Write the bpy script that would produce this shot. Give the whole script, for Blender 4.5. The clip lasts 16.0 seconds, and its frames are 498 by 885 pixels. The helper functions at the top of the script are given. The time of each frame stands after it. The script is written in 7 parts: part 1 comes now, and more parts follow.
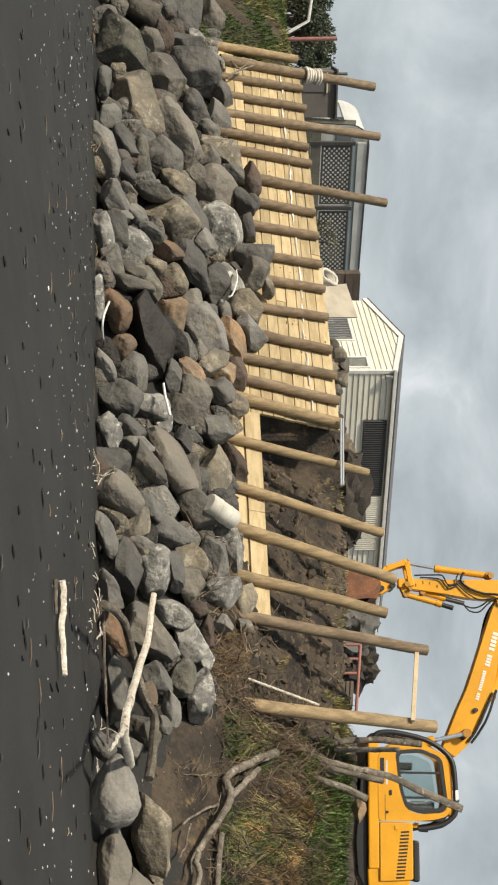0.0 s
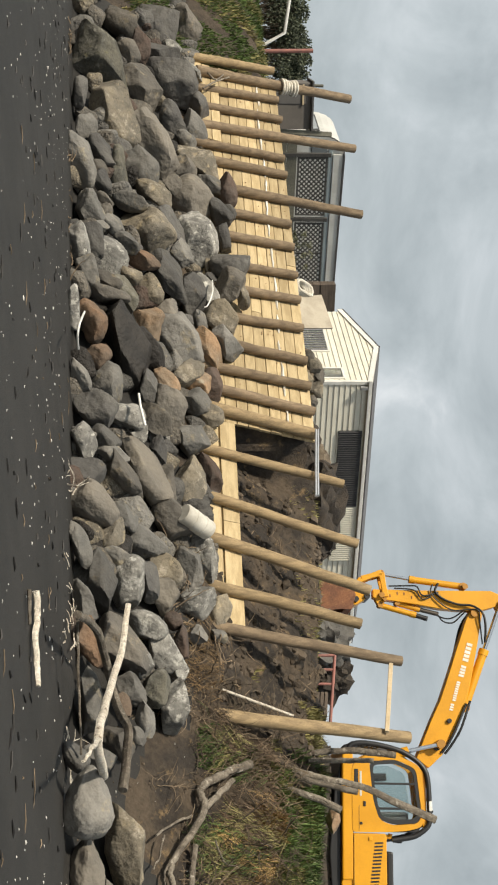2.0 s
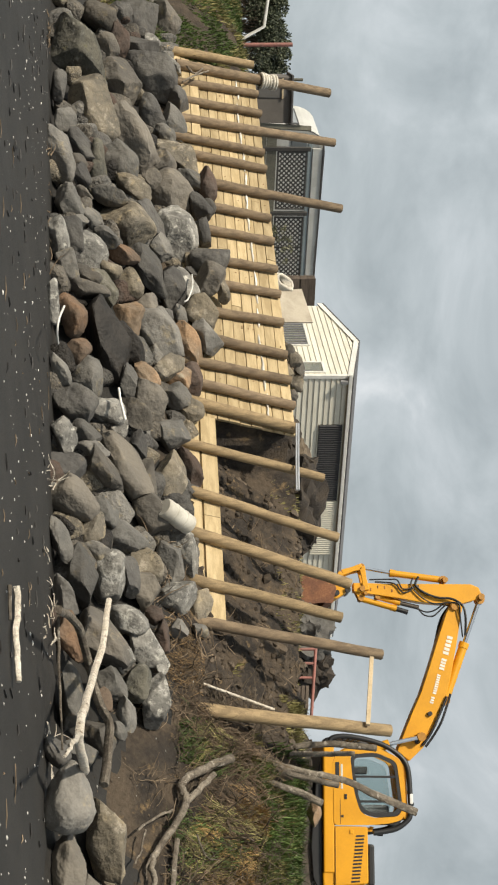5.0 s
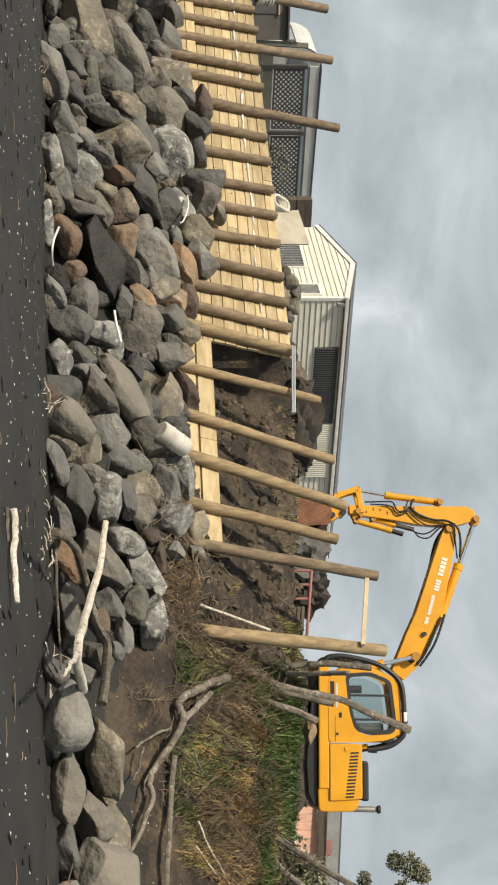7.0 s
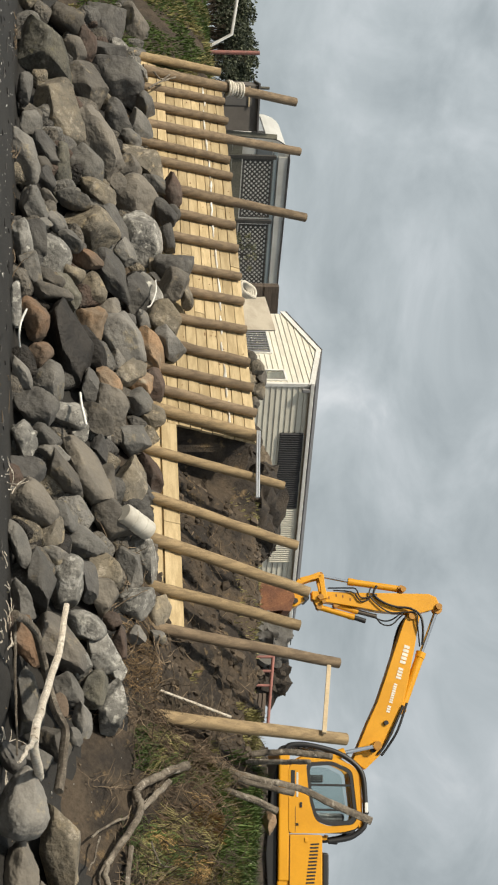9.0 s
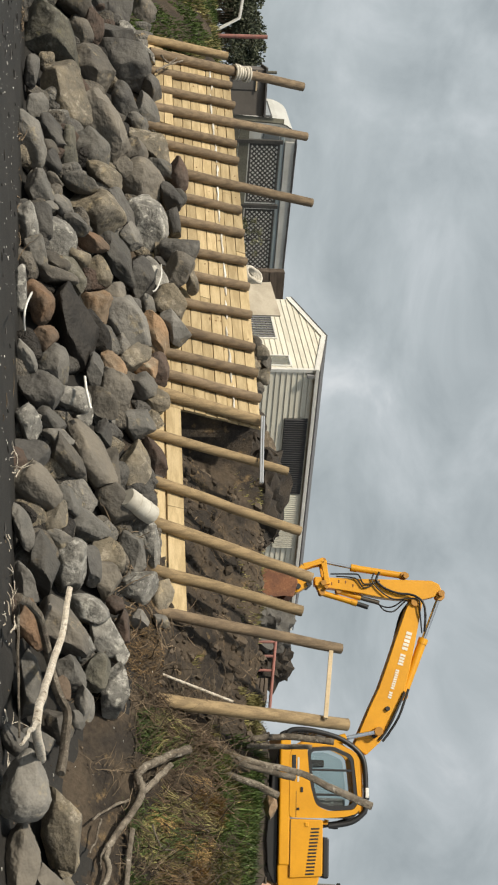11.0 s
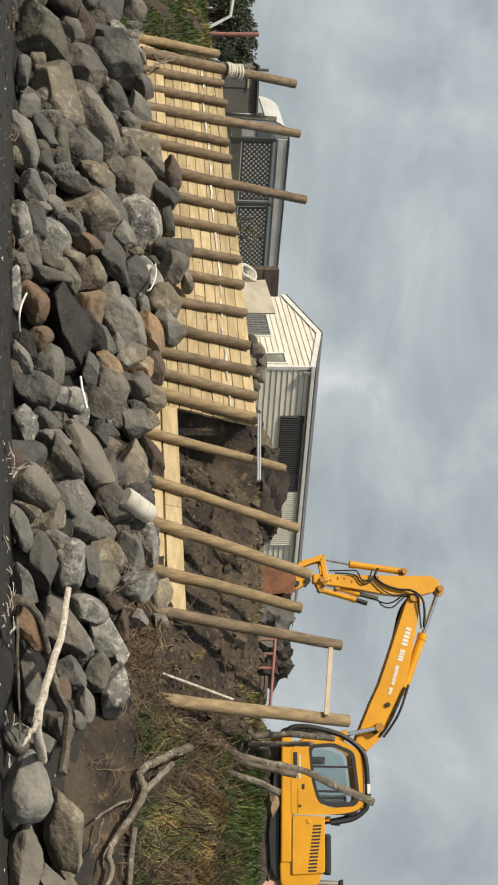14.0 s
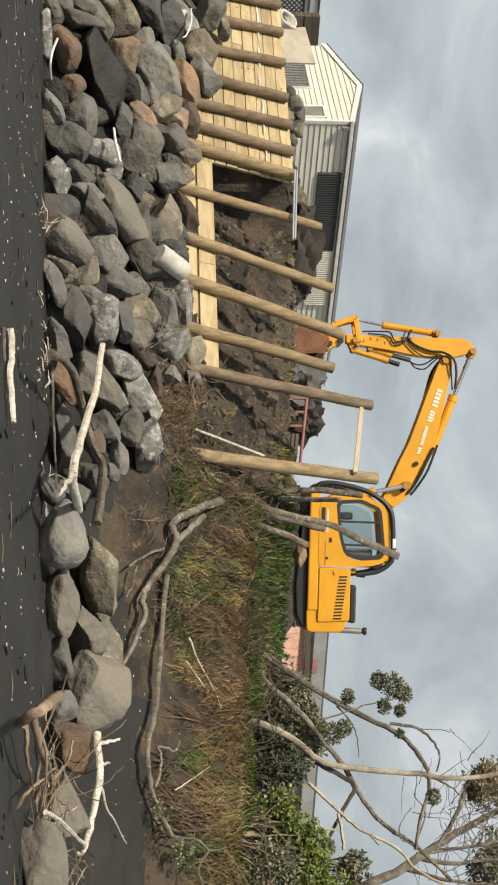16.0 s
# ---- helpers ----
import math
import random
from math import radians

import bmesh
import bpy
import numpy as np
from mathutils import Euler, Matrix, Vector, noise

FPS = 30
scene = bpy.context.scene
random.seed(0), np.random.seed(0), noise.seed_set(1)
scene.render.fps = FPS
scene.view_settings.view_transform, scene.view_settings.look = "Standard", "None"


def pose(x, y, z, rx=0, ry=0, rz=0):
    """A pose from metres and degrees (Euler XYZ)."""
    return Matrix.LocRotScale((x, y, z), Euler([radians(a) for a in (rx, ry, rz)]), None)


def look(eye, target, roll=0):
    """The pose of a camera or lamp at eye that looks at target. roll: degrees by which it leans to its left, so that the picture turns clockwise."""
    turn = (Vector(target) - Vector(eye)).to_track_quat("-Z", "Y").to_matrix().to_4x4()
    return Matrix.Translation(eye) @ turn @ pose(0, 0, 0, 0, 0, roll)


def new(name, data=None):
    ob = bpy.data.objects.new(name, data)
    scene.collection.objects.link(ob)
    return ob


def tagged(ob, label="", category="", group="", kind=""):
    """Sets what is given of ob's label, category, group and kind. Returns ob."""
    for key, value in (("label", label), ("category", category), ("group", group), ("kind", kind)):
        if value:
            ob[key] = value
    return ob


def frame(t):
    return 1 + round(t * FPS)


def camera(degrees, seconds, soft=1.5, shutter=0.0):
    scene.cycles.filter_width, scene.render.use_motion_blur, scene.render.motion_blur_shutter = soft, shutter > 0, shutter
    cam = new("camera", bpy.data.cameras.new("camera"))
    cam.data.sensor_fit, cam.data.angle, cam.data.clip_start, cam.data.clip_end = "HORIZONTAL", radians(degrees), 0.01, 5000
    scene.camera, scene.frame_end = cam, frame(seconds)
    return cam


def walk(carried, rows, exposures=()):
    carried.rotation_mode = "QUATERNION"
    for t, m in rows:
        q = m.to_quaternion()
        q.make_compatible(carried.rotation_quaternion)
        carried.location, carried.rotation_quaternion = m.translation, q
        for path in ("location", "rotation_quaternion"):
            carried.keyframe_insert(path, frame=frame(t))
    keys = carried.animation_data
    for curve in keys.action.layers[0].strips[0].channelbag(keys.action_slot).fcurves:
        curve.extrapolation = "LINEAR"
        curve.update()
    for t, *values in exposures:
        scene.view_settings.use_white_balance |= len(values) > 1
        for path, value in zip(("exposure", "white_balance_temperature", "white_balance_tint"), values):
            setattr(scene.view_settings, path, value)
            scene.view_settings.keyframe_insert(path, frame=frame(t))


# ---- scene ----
# ------------------------------------------------------------------ camera
cam = camera(21.7, 16.0, 2.1)
EYE = 1.6
# seconds, pan, tilt, roll of a hand-held phone turned on its side
ROWS = [
    (0, 0.20, 2.51, -0.25),
    (0.5, -0.19, 2.70, 0.28),
    (1, 0.64, 3.58, -0.12),
    (1.5, 0.00, 4.87, 0.00),
    (2, 0.66, 3.61, -0.04),
    (2.5, 1.24, 4.29, 0.14),
    (3, 0.18, 4.85, -0.00),
    (3.5, 1.14, 4.47, 0.12),
    (5.8, -0.89, 4.34, -0.45),
    (6, -1.47, 4.26, -0.30),
    (6.5, -1.67, 4.28, -0.62),
    (7, -3.01, 4.62, -0.50),
    (7.5, -1.76, 6.22, 0.64),
    (8, -0.20, 6.00, 0.83),
    (8.5, 0.75, 6.21, 0.76),
    (10.8, 0.44, 5.96, 0.68),
    (11, 0.07, 6.02, 1.17),
    (11.5, -0.38, 5.78, 0.91),
    (12, 0.13, 6.07, 0.64),
    (12.5, -0.46, 6.47, 0.52),
    (13, -0.13, 6.60, 0.34),
    (13.5, 0.79, 7.01, 0.95),
    (14, -0.02, 6.16, 0.37),
    (14.5, -0.14, 5.97, 0.37),
    (15, -1.20, 5.54, 0.61),
    (15.5, -7.23, 5.80, -0.26),
    (16, -10.68, 4.76, 0.39),
]
walk(cam, [(t, pose(0, 0, EYE, 90 + tilt, 0, pan) @ pose(0, 0, 0, 0, 0, 90 + roll)) for t, pan, tilt, roll in ROWS],
     [(0.0, 0.31), (1.0, 0.33), (3.0, 0.21), (3.5, 0.19), (6.0, 0.29), (7.5, 0.27), (8.5, 0.18), (13.5, 0.11), (15.0, 0.15), (16.0, 0.28)])

# ------------------------------------------------------------------ light
SUN_FROM = Vector((-0.61, -0.59, 0.66)).normalized()
world = bpy.data.worlds.new("overcast_sky")
scene.world = world
world.use_nodes = True
wn, wl = world.node_tree.nodes, world.node_tree.links
wn.clear()
w_out = wn.new("ShaderNodeOutputWorld")
w_bg = wn.new("ShaderNodeBackground")
w_sky = wn.new("ShaderNodeTexSky")
w_sky.sky_type, w_sky.sun_disc = "NISHITA", False
w_sky.sun_elevation = math.asin(SUN_FROM.z)
w_sky.sun_rotation = math.atan2(SUN_FROM.x, SUN_FROM.y)
w_sky.dust_density = 4.0
w_tc = wn.new("ShaderNodeTexCoord")
# broken layer cloud: two noises stretched sideways, over a hazy blue
w_map = wn.new("ShaderNodeMapping")
w_map.inputs["Scale"].default_value = (4.6, 4.6, 7.5)
w_n1 = wn.new("ShaderNodeTexNoise")
w_n1.inputs["Scale"].default_value, w_n1.inputs["Detail"].default_value, w_n1.inputs["Roughness"].default_value = 1.6, 7.0, 0.56
w_n1.inputs["Distortion"].default_value = 0.5
w_ramp = wn.new("ShaderNodeValToRGB")
for e, (p, c) in zip([w_ramp.color_ramp.elements[0], w_ramp.color_ramp.elements[1], w_ramp.color_ramp.elements.new(0.52), w_ramp.color_ramp.elements.new(0.64)],
                     [(0.32, (0.350, 0.392, 0.408, 1)), (0.76, (0.74, 0.775, 0.795, 1)), (0.50, (0.455, 0.500, 0.517, 1)), (0.61, (0.53, 0.572, 0.592, 1))]):
    e.position, e.color = p, c
w_mix = wn.new("ShaderNodeMix")
w_mix.data_type = "RGBA"
w_mix.inputs[0].default_value = 0.93
w_gain = wn.new("ShaderNodeVectorMath")
w_gain.operation = "SCALE"
w_gain.inputs[3].default_value = 0.10
wl.new(w_tc.outputs["Generated"], w_map.inputs["Vector"])
wl.new(w_map.outputs["Vector"], w_n1.inputs["Vector"])
wl.new(w_n1.outputs["Fac"], w_ramp.inputs["Fac"])
wl.new(w_sky.outputs["Color"], w_gain.inputs[0])
wl.new(w_gain.outputs[0], w_mix.inputs[6])
wl.new(w_ramp.outputs["Color"], w_mix.inputs[7])
w_xyz = wn.new("ShaderNodeSeparateXYZ")
w_side = wn.new("ShaderNodeMath")
w_side.operation = "MULTIPLY_ADD"
w_side.inputs[1].default_value, w_side.inputs[2].default_value = -0.18, 0.945
w_tone = wn.new("ShaderNodeVectorMath")
w_tone.operation = "SCALE"
wl.new(w_tc.outputs["Generated"], w_xyz.inputs[0])
wl.new(w_xyz.outputs["X"], w_side.inputs[0])
wl.new(w_mix.outputs[2], w_tone.inputs[0])
wl.new(w_side.outputs[0], w_tone.inputs[3])
wl.new(w_tone.outputs[0], w_bg.inputs["Color"])
w_bg.inputs["Strength"].default_value = 1.0
wl.new(w_bg.outputs[0], w_out.inputs["Surface"])
sun = new("sun", bpy.data.lights.new("sun", "SUN"))
sun.data.energy, sun.data.angle, sun.data.color = 4.0, radians(3.0), (1.0, 0.90, 0.74)
sun.matrix_world = look(SUN_FROM * 60, (0, 0, 0))


# ------------------------------------------------------------------ materials
def stuff_mat(name, c1, c2, scale=6.0, rough=0.85, bump=0.3, bump_scale=40.0, vary=0.25, spec=0.3, c3=None, c3_at=0.62, island=False, stretch=None, metal=0.0, dist=0.02, grain=(0.72, 1.25)):
    """A surface of two mixed colours with grain, a third colour in patches and random brightness from piece to piece."""
    m = bpy.data.materials.new(name)
    m.use_nodes = True
    nt = m.node_tree
    b = nt.nodes["Principled BSDF"]
    b.inputs["Roughness"].default_value, b.inputs["Specular IOR Level"].default_value, b.inputs["Metallic"].default_value = rough, spec, metal
    tc = nt.nodes.new("ShaderNodeTexCoord")
    src = tc.outputs["Object"]
    if not island:
        # shift the pattern from piece to piece
        oi = nt.nodes.new("ShaderNodeObjectInfo")
        sh = nt.nodes.new("ShaderNodeVectorMath")
        sh.operation = "MULTIPLY_ADD"
        sh.inputs[1].default_value = (31.0, 17.0, 23.0)
        nt.links.new(oi.outputs["Random"], sh.inputs[0])
        nt.links.new(src, sh.inputs[2])
        src = sh.outputs[0]
    if stretch:
        mp = nt.nodes.new("ShaderNodeMapping")
        mp.inputs["Scale"].default_value = stretch
        nt.links.new(src, mp.inputs["Vector"])
        src = mp.outputs["Vector"]

    def nz(sc, det=6.0, ro=0.6):
        n = nt.nodes.new("ShaderNodeTexNoise")
        n.inputs["Scale"].default_value, n.inputs["Detail"].default_value, n.inputs["Roughness"].default_value = sc, det, ro
        nt.links.new(src, n.inputs["Vector"])
        return n

    def mixer(f, a, c):
        x = nt.nodes.new("ShaderNodeMix")
        x.data_type = "RGBA"
        nt.links.new(f, x.inputs[0])
        for s, v in ((6, a), (7, c)):
            if isinstance(v, tuple):
                x.inputs[s].default_value = (*v, 1)
            else:
                nt.links.new(v, x.inputs[s])
        return x.outputs[2]

    def ramp(f, lo, hi):
        r = nt.nodes.new("ShaderNodeMapRange")
        r.inputs["From Min"].default_value, r.inputs["From Max"].default_value = lo, hi
        nt.links.new(f, r.inputs["Value"])
        return r.outputs["Result"]

    big, fine = nz(scale), nz(bump_scale, 8.0, 0.7)
    col = mixer(ramp(big.outputs["Fac"], 0.41, 0.59), c1, c2)
    if c3:
        third = nz(scale * 2.3, 7.0, 0.68)
        col = mixer(ramp(third.outputs["Fac"], c3_at, c3_at + 0.09), col, c3)
    # grain
    g = nt.nodes.new("ShaderNodeMapRange")
    g.inputs["From Min"].default_value, g.inputs["From Max"].default_value, g.inputs["To Min"].default_value, g.inputs["To Max"].default_value = 0.3, 0.7, *grain
    nt.links.new(fine.outputs["Fac"], g.inputs["Value"])
    if island:
        rnd = nt.nodes.new("ShaderNodeNewGeometry").outputs["Random Per Island"]
    else:
        rnd = nt.nodes.new("ShaderNodeObjectInfo").outputs["Random"]
    v = nt.nodes.new("ShaderNodeMapRange")
    v.inputs["To Min"].default_value, v.inputs["To Max"].default_value = 1 - vary, 1 + vary
    nt.links.new(rnd, v.inputs["Value"])
    mu = nt.nodes.new("ShaderNodeMath")
    mu.operation = "MULTIPLY"
    nt.links.new(g.outputs[0], mu.inputs[0])
    nt.links.new(v.outputs[0], mu.inputs[1])
    sc = nt.nodes.new("ShaderNodeVectorMath")
    sc.operation = "SCALE"
    nt.links.new(col, sc.inputs[0])
    nt.links.new(mu.outputs[0], sc.inputs[3])
    nt.links.new(sc.outputs[0], b.inputs["Base Color"])
    if name in ("rock_lichen", "rock_mossy", "rock_tan"):
        # pale lichen in ragged colonies, in some places only
        vo = nt.nodes.new("ShaderNodeTexVoronoi")
        vo.inputs["Scale"].default_value = 7.0
        ragged = nt.nodes.new("ShaderNodeVectorMath")
        ragged.operation = "MULTIPLY_ADD"
        ragged.inputs[1].default_value = (0.35, 0.35, 0.35)
        nt.links.new(fine.outputs["Color"], ragged.inputs[0])
        nt.links.new(src, ragged.inputs[2])
        nt.links.new(ragged.outputs[0], vo.inputs["Vector"])
        where = nz(2.2, 3.0)
        near = ramp(vo.outputs["Distance"], 0.52, 0.30)
        some = ramp(where.outputs["Fac"], 0.52, 0.60)
        both = nt.nodes.new("ShaderNodeMath")
        both.operation = "MULTIPLY"
        nt.links.new(near, both.inputs[0])
        nt.links.new(some, both.inputs[1])
        lc = mixer(both.outputs[0], sc.outputs[0], tuple(min(0.5, x * 1.2 + 0.05) for x in c1))
        # dark cracks and pits
        cr = nt.nodes.new("ShaderNodeTexVoronoi")
        cr.feature = "DISTANCE_TO_EDGE"
        cr.inputs["Scale"].default_value = 3.4
        wob = nt.nodes.new("ShaderNodeVectorMath")
        wob.operation = "MULTIPLY_ADD"
        wob.inputs[1].default_value = (0.5, 0.5, 0.5)
        nt.links.new(third.outputs["Color"] if c3 else big.outputs["Color"], wob.inputs[0])
        nt.links.new(src, wob.inputs[2])
        nt.links.new(wob.outputs[0], cr.inputs["Vector"])
        crack0 = ramp(cr.outputs["Distance"], 0.022, 0.0)
        few = nt.nodes.new("ShaderNodeMath")
        few.operation = "MULTIPLY"
        nt.links.new(crack0, few.inputs[0])
        nt.links.new(ramp(where.outputs["Fac"], 0.56, 0.44), few.inputs[1])
        crack = few.outputs[0]
        lc = mixer(crack, lc, tuple(x * 0.30 for x in c2))
        nt.links.new(lc, b.inputs["Base Color"])
    if bump:
        bp = nt.nodes.new("ShaderNodeBump")
        bp.inputs["Strength"].default_value, bp.inputs["Distance"].default_value = bump, dist
        nt.links.new(fine.outputs["Fac"], bp.inputs["Height"])
        nt.links.new(bp.outputs[0], b.inputs["Normal"])
        if name.startswith("rock_"):
            # broken, hackly faces under the fine grain
            hk = nz(4.5, 3.0, 0.5)
            b2 = nt.nodes.new("ShaderNodeBump")
            b2.inputs["Strength"].default_value, b2.inputs["Distance"].default_value = 0.6, 0.15
            nt.links.new(hk.outputs["Fac"], b2.inputs["Height"])
            nt.links.new(b2.outputs[0], bp.inputs["Normal"])
    return m


def plain(name, c, rough=0.5, metal=0.0, spec=0.5, vary=0.06):
    return stuff_mat(name, c, tuple(x * 0.86 for x in c), 3.0, rough, 0.08, 30.0, vary, spec, metal=metal, dist=0.004, grain=(0.94, 1.06))


ROCK = {
    "grey": stuff_mat("rock_grey", (0.176, 0.167, 0.150), (0.120, 0.116, 0.107), 1.5, 0.85, 0.38, 26.0, 0.26, 0.3, (0.235, 0.205, 0.150), 0.57, dist=0.015, grain=(0.85, 1.13)),
    "dark": stuff_mat("rock_dark", (0.104, 0.099, 0.090), (0.073, 0.070, 0.066), 1.5, 0.8, 0.34, 26.0, 0.26, 0.35, (0.130, 0.113, 0.087), 0.60, dist=0.015, grain=(0.85, 1.13)),
    "black": stuff_mat("rock_wet_black", (0.022, 0.020, 0.018), (0.033, 0.029, 0.025), 2.0, 0.7, 0.5, 18.0, 0.12, 0.35, dist=0.02, grain=(0.80, 1.17)),
    "brown": stuff_mat("rock_brown", (0.140, 0.126, 0.106), (0.092, 0.085, 0.075), 1.5, 0.85, 0.36, 24.0, 0.24, 0.3, (0.215, 0.180, 0.125), 0.58, dist=0.015, grain=(0.85, 1.13)),
    "tan": stuff_mat("rock_tan", (0.216, 0.186, 0.138), (0.148, 0.133, 0.108), 1.7, 0.88, 0.5, 20.0, 0.18, 0.25, (0.345, 0.285, 0.190), 0.57, dist=0.02, grain=(0.82, 1.15)),
    "light": stuff_mat("rock_lichen", (0.265, 0.256, 0.232), (0.155, 0.150, 0.138), 2.8, 0.88, 0.55, 20.0, 0.18, 0.25, (0.48, 0.465, 0.415), 0.55, dist=0.02, grain=(0.82, 1.15)),
    "smooth": stuff_mat("rock_smooth_brown", (0.192, 0.172, 0.142), (0.150, 0.137, 0.118), 1.2, 0.85, 0.22, 24.0, 0.16, 0.3, (0.222, 0.196, 0.155), 0.61, dist=0.012, grain=(0.9, 1.08)),
    "pink": stuff_mat("rock_pinkish", (0.320, 0.212, 0.128), (0.225, 0.172, 0.122), 2.0, 0.88, 0.45, 20.0, 0.15, 0.25, (0.300, 0.268, 0.205), 0.60, dist=0.02, grain=(0.82, 1.15)),
    "red": stuff_mat("rock_reddish", (0.098, 0.070, 0.056), (0.082, 0.066, 0.056), 2.0, 0.88, 0.45, 20.0, 0.2, 0.25, dist=0.02, grain=(0.82, 1.15)),
    "rust": stuff_mat("rock_rusty", (0.185, 0.118, 0.075), (0.125, 0.094, 0.070), 1.8, 0.88, 0.45, 20.0, 0.14, 0.25, dist=0.02, grain=(0.82, 1.15)),
    "moss": stuff_mat("rock_mossy", (0.118, 0.111, 0.089), (0.080, 0.078, 0.067), 2.4, 0.9, 0.5, 22.0, 0.2, 0.25, (0.125, 0.116, 0.070), 0.58, dist=0.02, grain=(0.82, 1.15)),
}
ROCK_WORDS = {"smooth": "large smooth brown-grey rounded boulder", "grey": "grey angular boulder in the rock slope", "dark": "dark grey smooth-faced boulder or shade filler in the rock slope", "black": "almost black damp boulder wedged among others",
              "brown": "brown-grey rounded boulder in the rock slope", "tan": "tan boulder with pitted weathered face", "light": "pale grey boulder spotted with white lichen",
              "pink": "orange-tan boulder among grey ones", "red": "small dull red boulder or soil clump among grey ones", "rust": "rust-brown boulder on the black sand", "moss": "mossy grey-green boulder with cracked face"}
SAND = stuff_mat("black_sand", (0.0225, 0.0215, 0.0200), (0.029, 0.0275, 0.0255), 0.9, 0.75, 0.35, 26.0, 0.0, 0.3, (0.018, 0.0175, 0.017), 0.60)
SOIL = stuff_mat("eroded_soil", (0.098, 0.077, 0.057), (0.044, 0.038, 0.033), 1.7, 0.95, 0.9, 16.0, 0.0, 0.15, (0.185, 0.132, 0.075), 0.575, dist=0.06)
TURF = stuff_mat("grassy_soil", (0.080, 0.064, 0.049), (0.050, 0.042, 0.035), 2.2, 0.95, 0.8, 18.0, 0.0, 0.15, (0.120, 0.090, 0.058), 0.60, dist=0.05)
POLE = stuff_mat("weathered_round_pole", (0.255, 0.192, 0.126), (0.165, 0.124, 0.084), 2.5, 0.85, 0.35, 30.0, 0.14, 0.25, (0.10, 0.078, 0.055), 0.64, stretch=(6, 6, 0.7))
POLE_NEW = stuff_mat("fresh_round_pole", (0.34, 0.252, 0.142), (0.225, 0.166, 0.096), 2.5, 0.8, 0.3, 30.0, 0.14, 0.25, (0.14, 0.10, 0.06), 0.62, stretch=(6, 6, 0.7))
PLANK = stuff_mat("pine_plank", (0.51, 0.402, 0.236), (0.39, 0.298, 0.164), 2.0, 0.75, 0.25, 26.0, 0.20, 0.3, (0.32, 0.205, 0.092), 0.635, stretch=(0.9, 5, 5), grain=(0.85, 1.1))
DRIFT = stuff_mat("bleached_driftwood", (0.78, 0.72, 0.62), (0.62, 0.55, 0.45), 6.0, 0.85, 0.9, 34.0, 0.15, 0.25, (0.20, 0.15, 0.10), 0.575, dist=0.03, grain=(0.6, 1.25))
DEADWOOD = stuff_mat("dead_grey_wood", (0.235, 0.205, 0.165), (0.125, 0.106, 0.085), 5.0, 0.9, 0.9, 30.0, 0.2, 0.2, (0.38, 0.345, 0.29), 0.57, dist=0.03, grain=(0.55, 1.35))
ROOTS = stuff_mat("dry_roots", (0.235, 0.18, 0.125), (0.115, 0.088, 0.062), 4.0, 0.95, 0.2, 24.0, 0.4, 0.15, island=True)


# ------------------------------------------------------------------ mesh helpers
def part(name, bm, material, parent=None, label="", smooth=False):
    """Link a bmesh as one mesh object under a thing or a part."""
    me = bpy.data.meshes.new(name)
    bm.to_mesh(me)
    bm.free()
    return part_mesh(name, me, material, parent, label, smooth)


def part_mesh(name, me, material, parent=None, label="", smooth=False):
    me.materials.append(material)
    if smooth:
        me.polygons.foreach_set("use_smooth", [True] * len(me.polygons))
        me.set_sharp_from_angle(angle=radians(smooth if smooth > 1 else 48))
    ob = new(name, me)
    if parent is not None:
        ob.parent = parent
    if label:
        ob["label"] = label
    return ob


def raw(name, verts, faces, material, parent=None, label="", smooth=False):
    me = bpy.data.meshes.new(name)
    me.from_pydata([tuple(v) for v in verts], [], faces)
    me.update()
    return part_mesh(name, me, material, parent, label, smooth)


def thing(name, label, category, group="", at=None, kind=""):
    ob = new(name)
    ob.empty_display_size = 0.2
    if at is not None:
        ob.matrix_world = at if isinstance(at, Matrix) else Matrix.Translation(at)
    return tagged(ob, label, category, group, kind)


def block(bm, lo, hi, bevel=0.0, m=None):
    """A box from corner to corner, with bevelled edges, added to bm."""
    lo, hi = Vector(lo), Vector(hi)
    got = bmesh.ops.create_cube(bm, size=1.0, matrix=(m or Matrix()) @ Matrix.Translation((lo + hi) / 2) @ Matrix.Diagonal((*(hi - lo), 1)))
    if bevel:
        es = list({e for v in got["verts"] for e in v.link_edges})
        bmesh.ops.bevel(bm, geom=es, offset=bevel, segments=2, affect="EDGES", profile=0.5)
    return bm


def tube_data(path, radii, sides=8, wob=0.0, seed=0, furrow=0.0):
    """Rings along a path, closed at both ends: vertices and faces."""
    rnd = random.Random(seed)
    pts = [Vector(p) for p in path]
    if isinstance(radii, (int, float)):
        radii = [radii] * len(pts)
    vs, fs = [], []
    side = None
    lane = [1 + furrow * rnd.uniform(-1, 0.7) for _ in range(sides)]
    for i, p in enumerate(pts):
        d = (pts[min(i + 1, len(pts) - 1)] - pts[max(i - 1, 0)]).normalized()
        if side is None:
            side = d.orthogonal().normalized()
        side = (side - d * side.dot(d))
        side = side.normalized() if side.length > 1e-5 else d.orthogonal().normalized()
        up = d.cross(side)
        for k in range(sides):
            a = 2 * math.pi * k / sides
            r = radii[i] * (1 + wob * rnd.uniform(-1, 1)) * lane[k]
            vs.append(p + side * (r * math.cos(a)) + up * (r * math.sin(a)))
    for i in range(len(pts) - 1):
        for k in range(sides):
            a, b = i * sides + k, i * sides + (k + 1) % sides
            fs.append((a, b, b + sides, a + sides))
    fs.append(tuple(range(sides))[::-1])
    fs.append(tuple((len(pts) - 1) * sides + k for k in range(sides)))
    return vs, fs


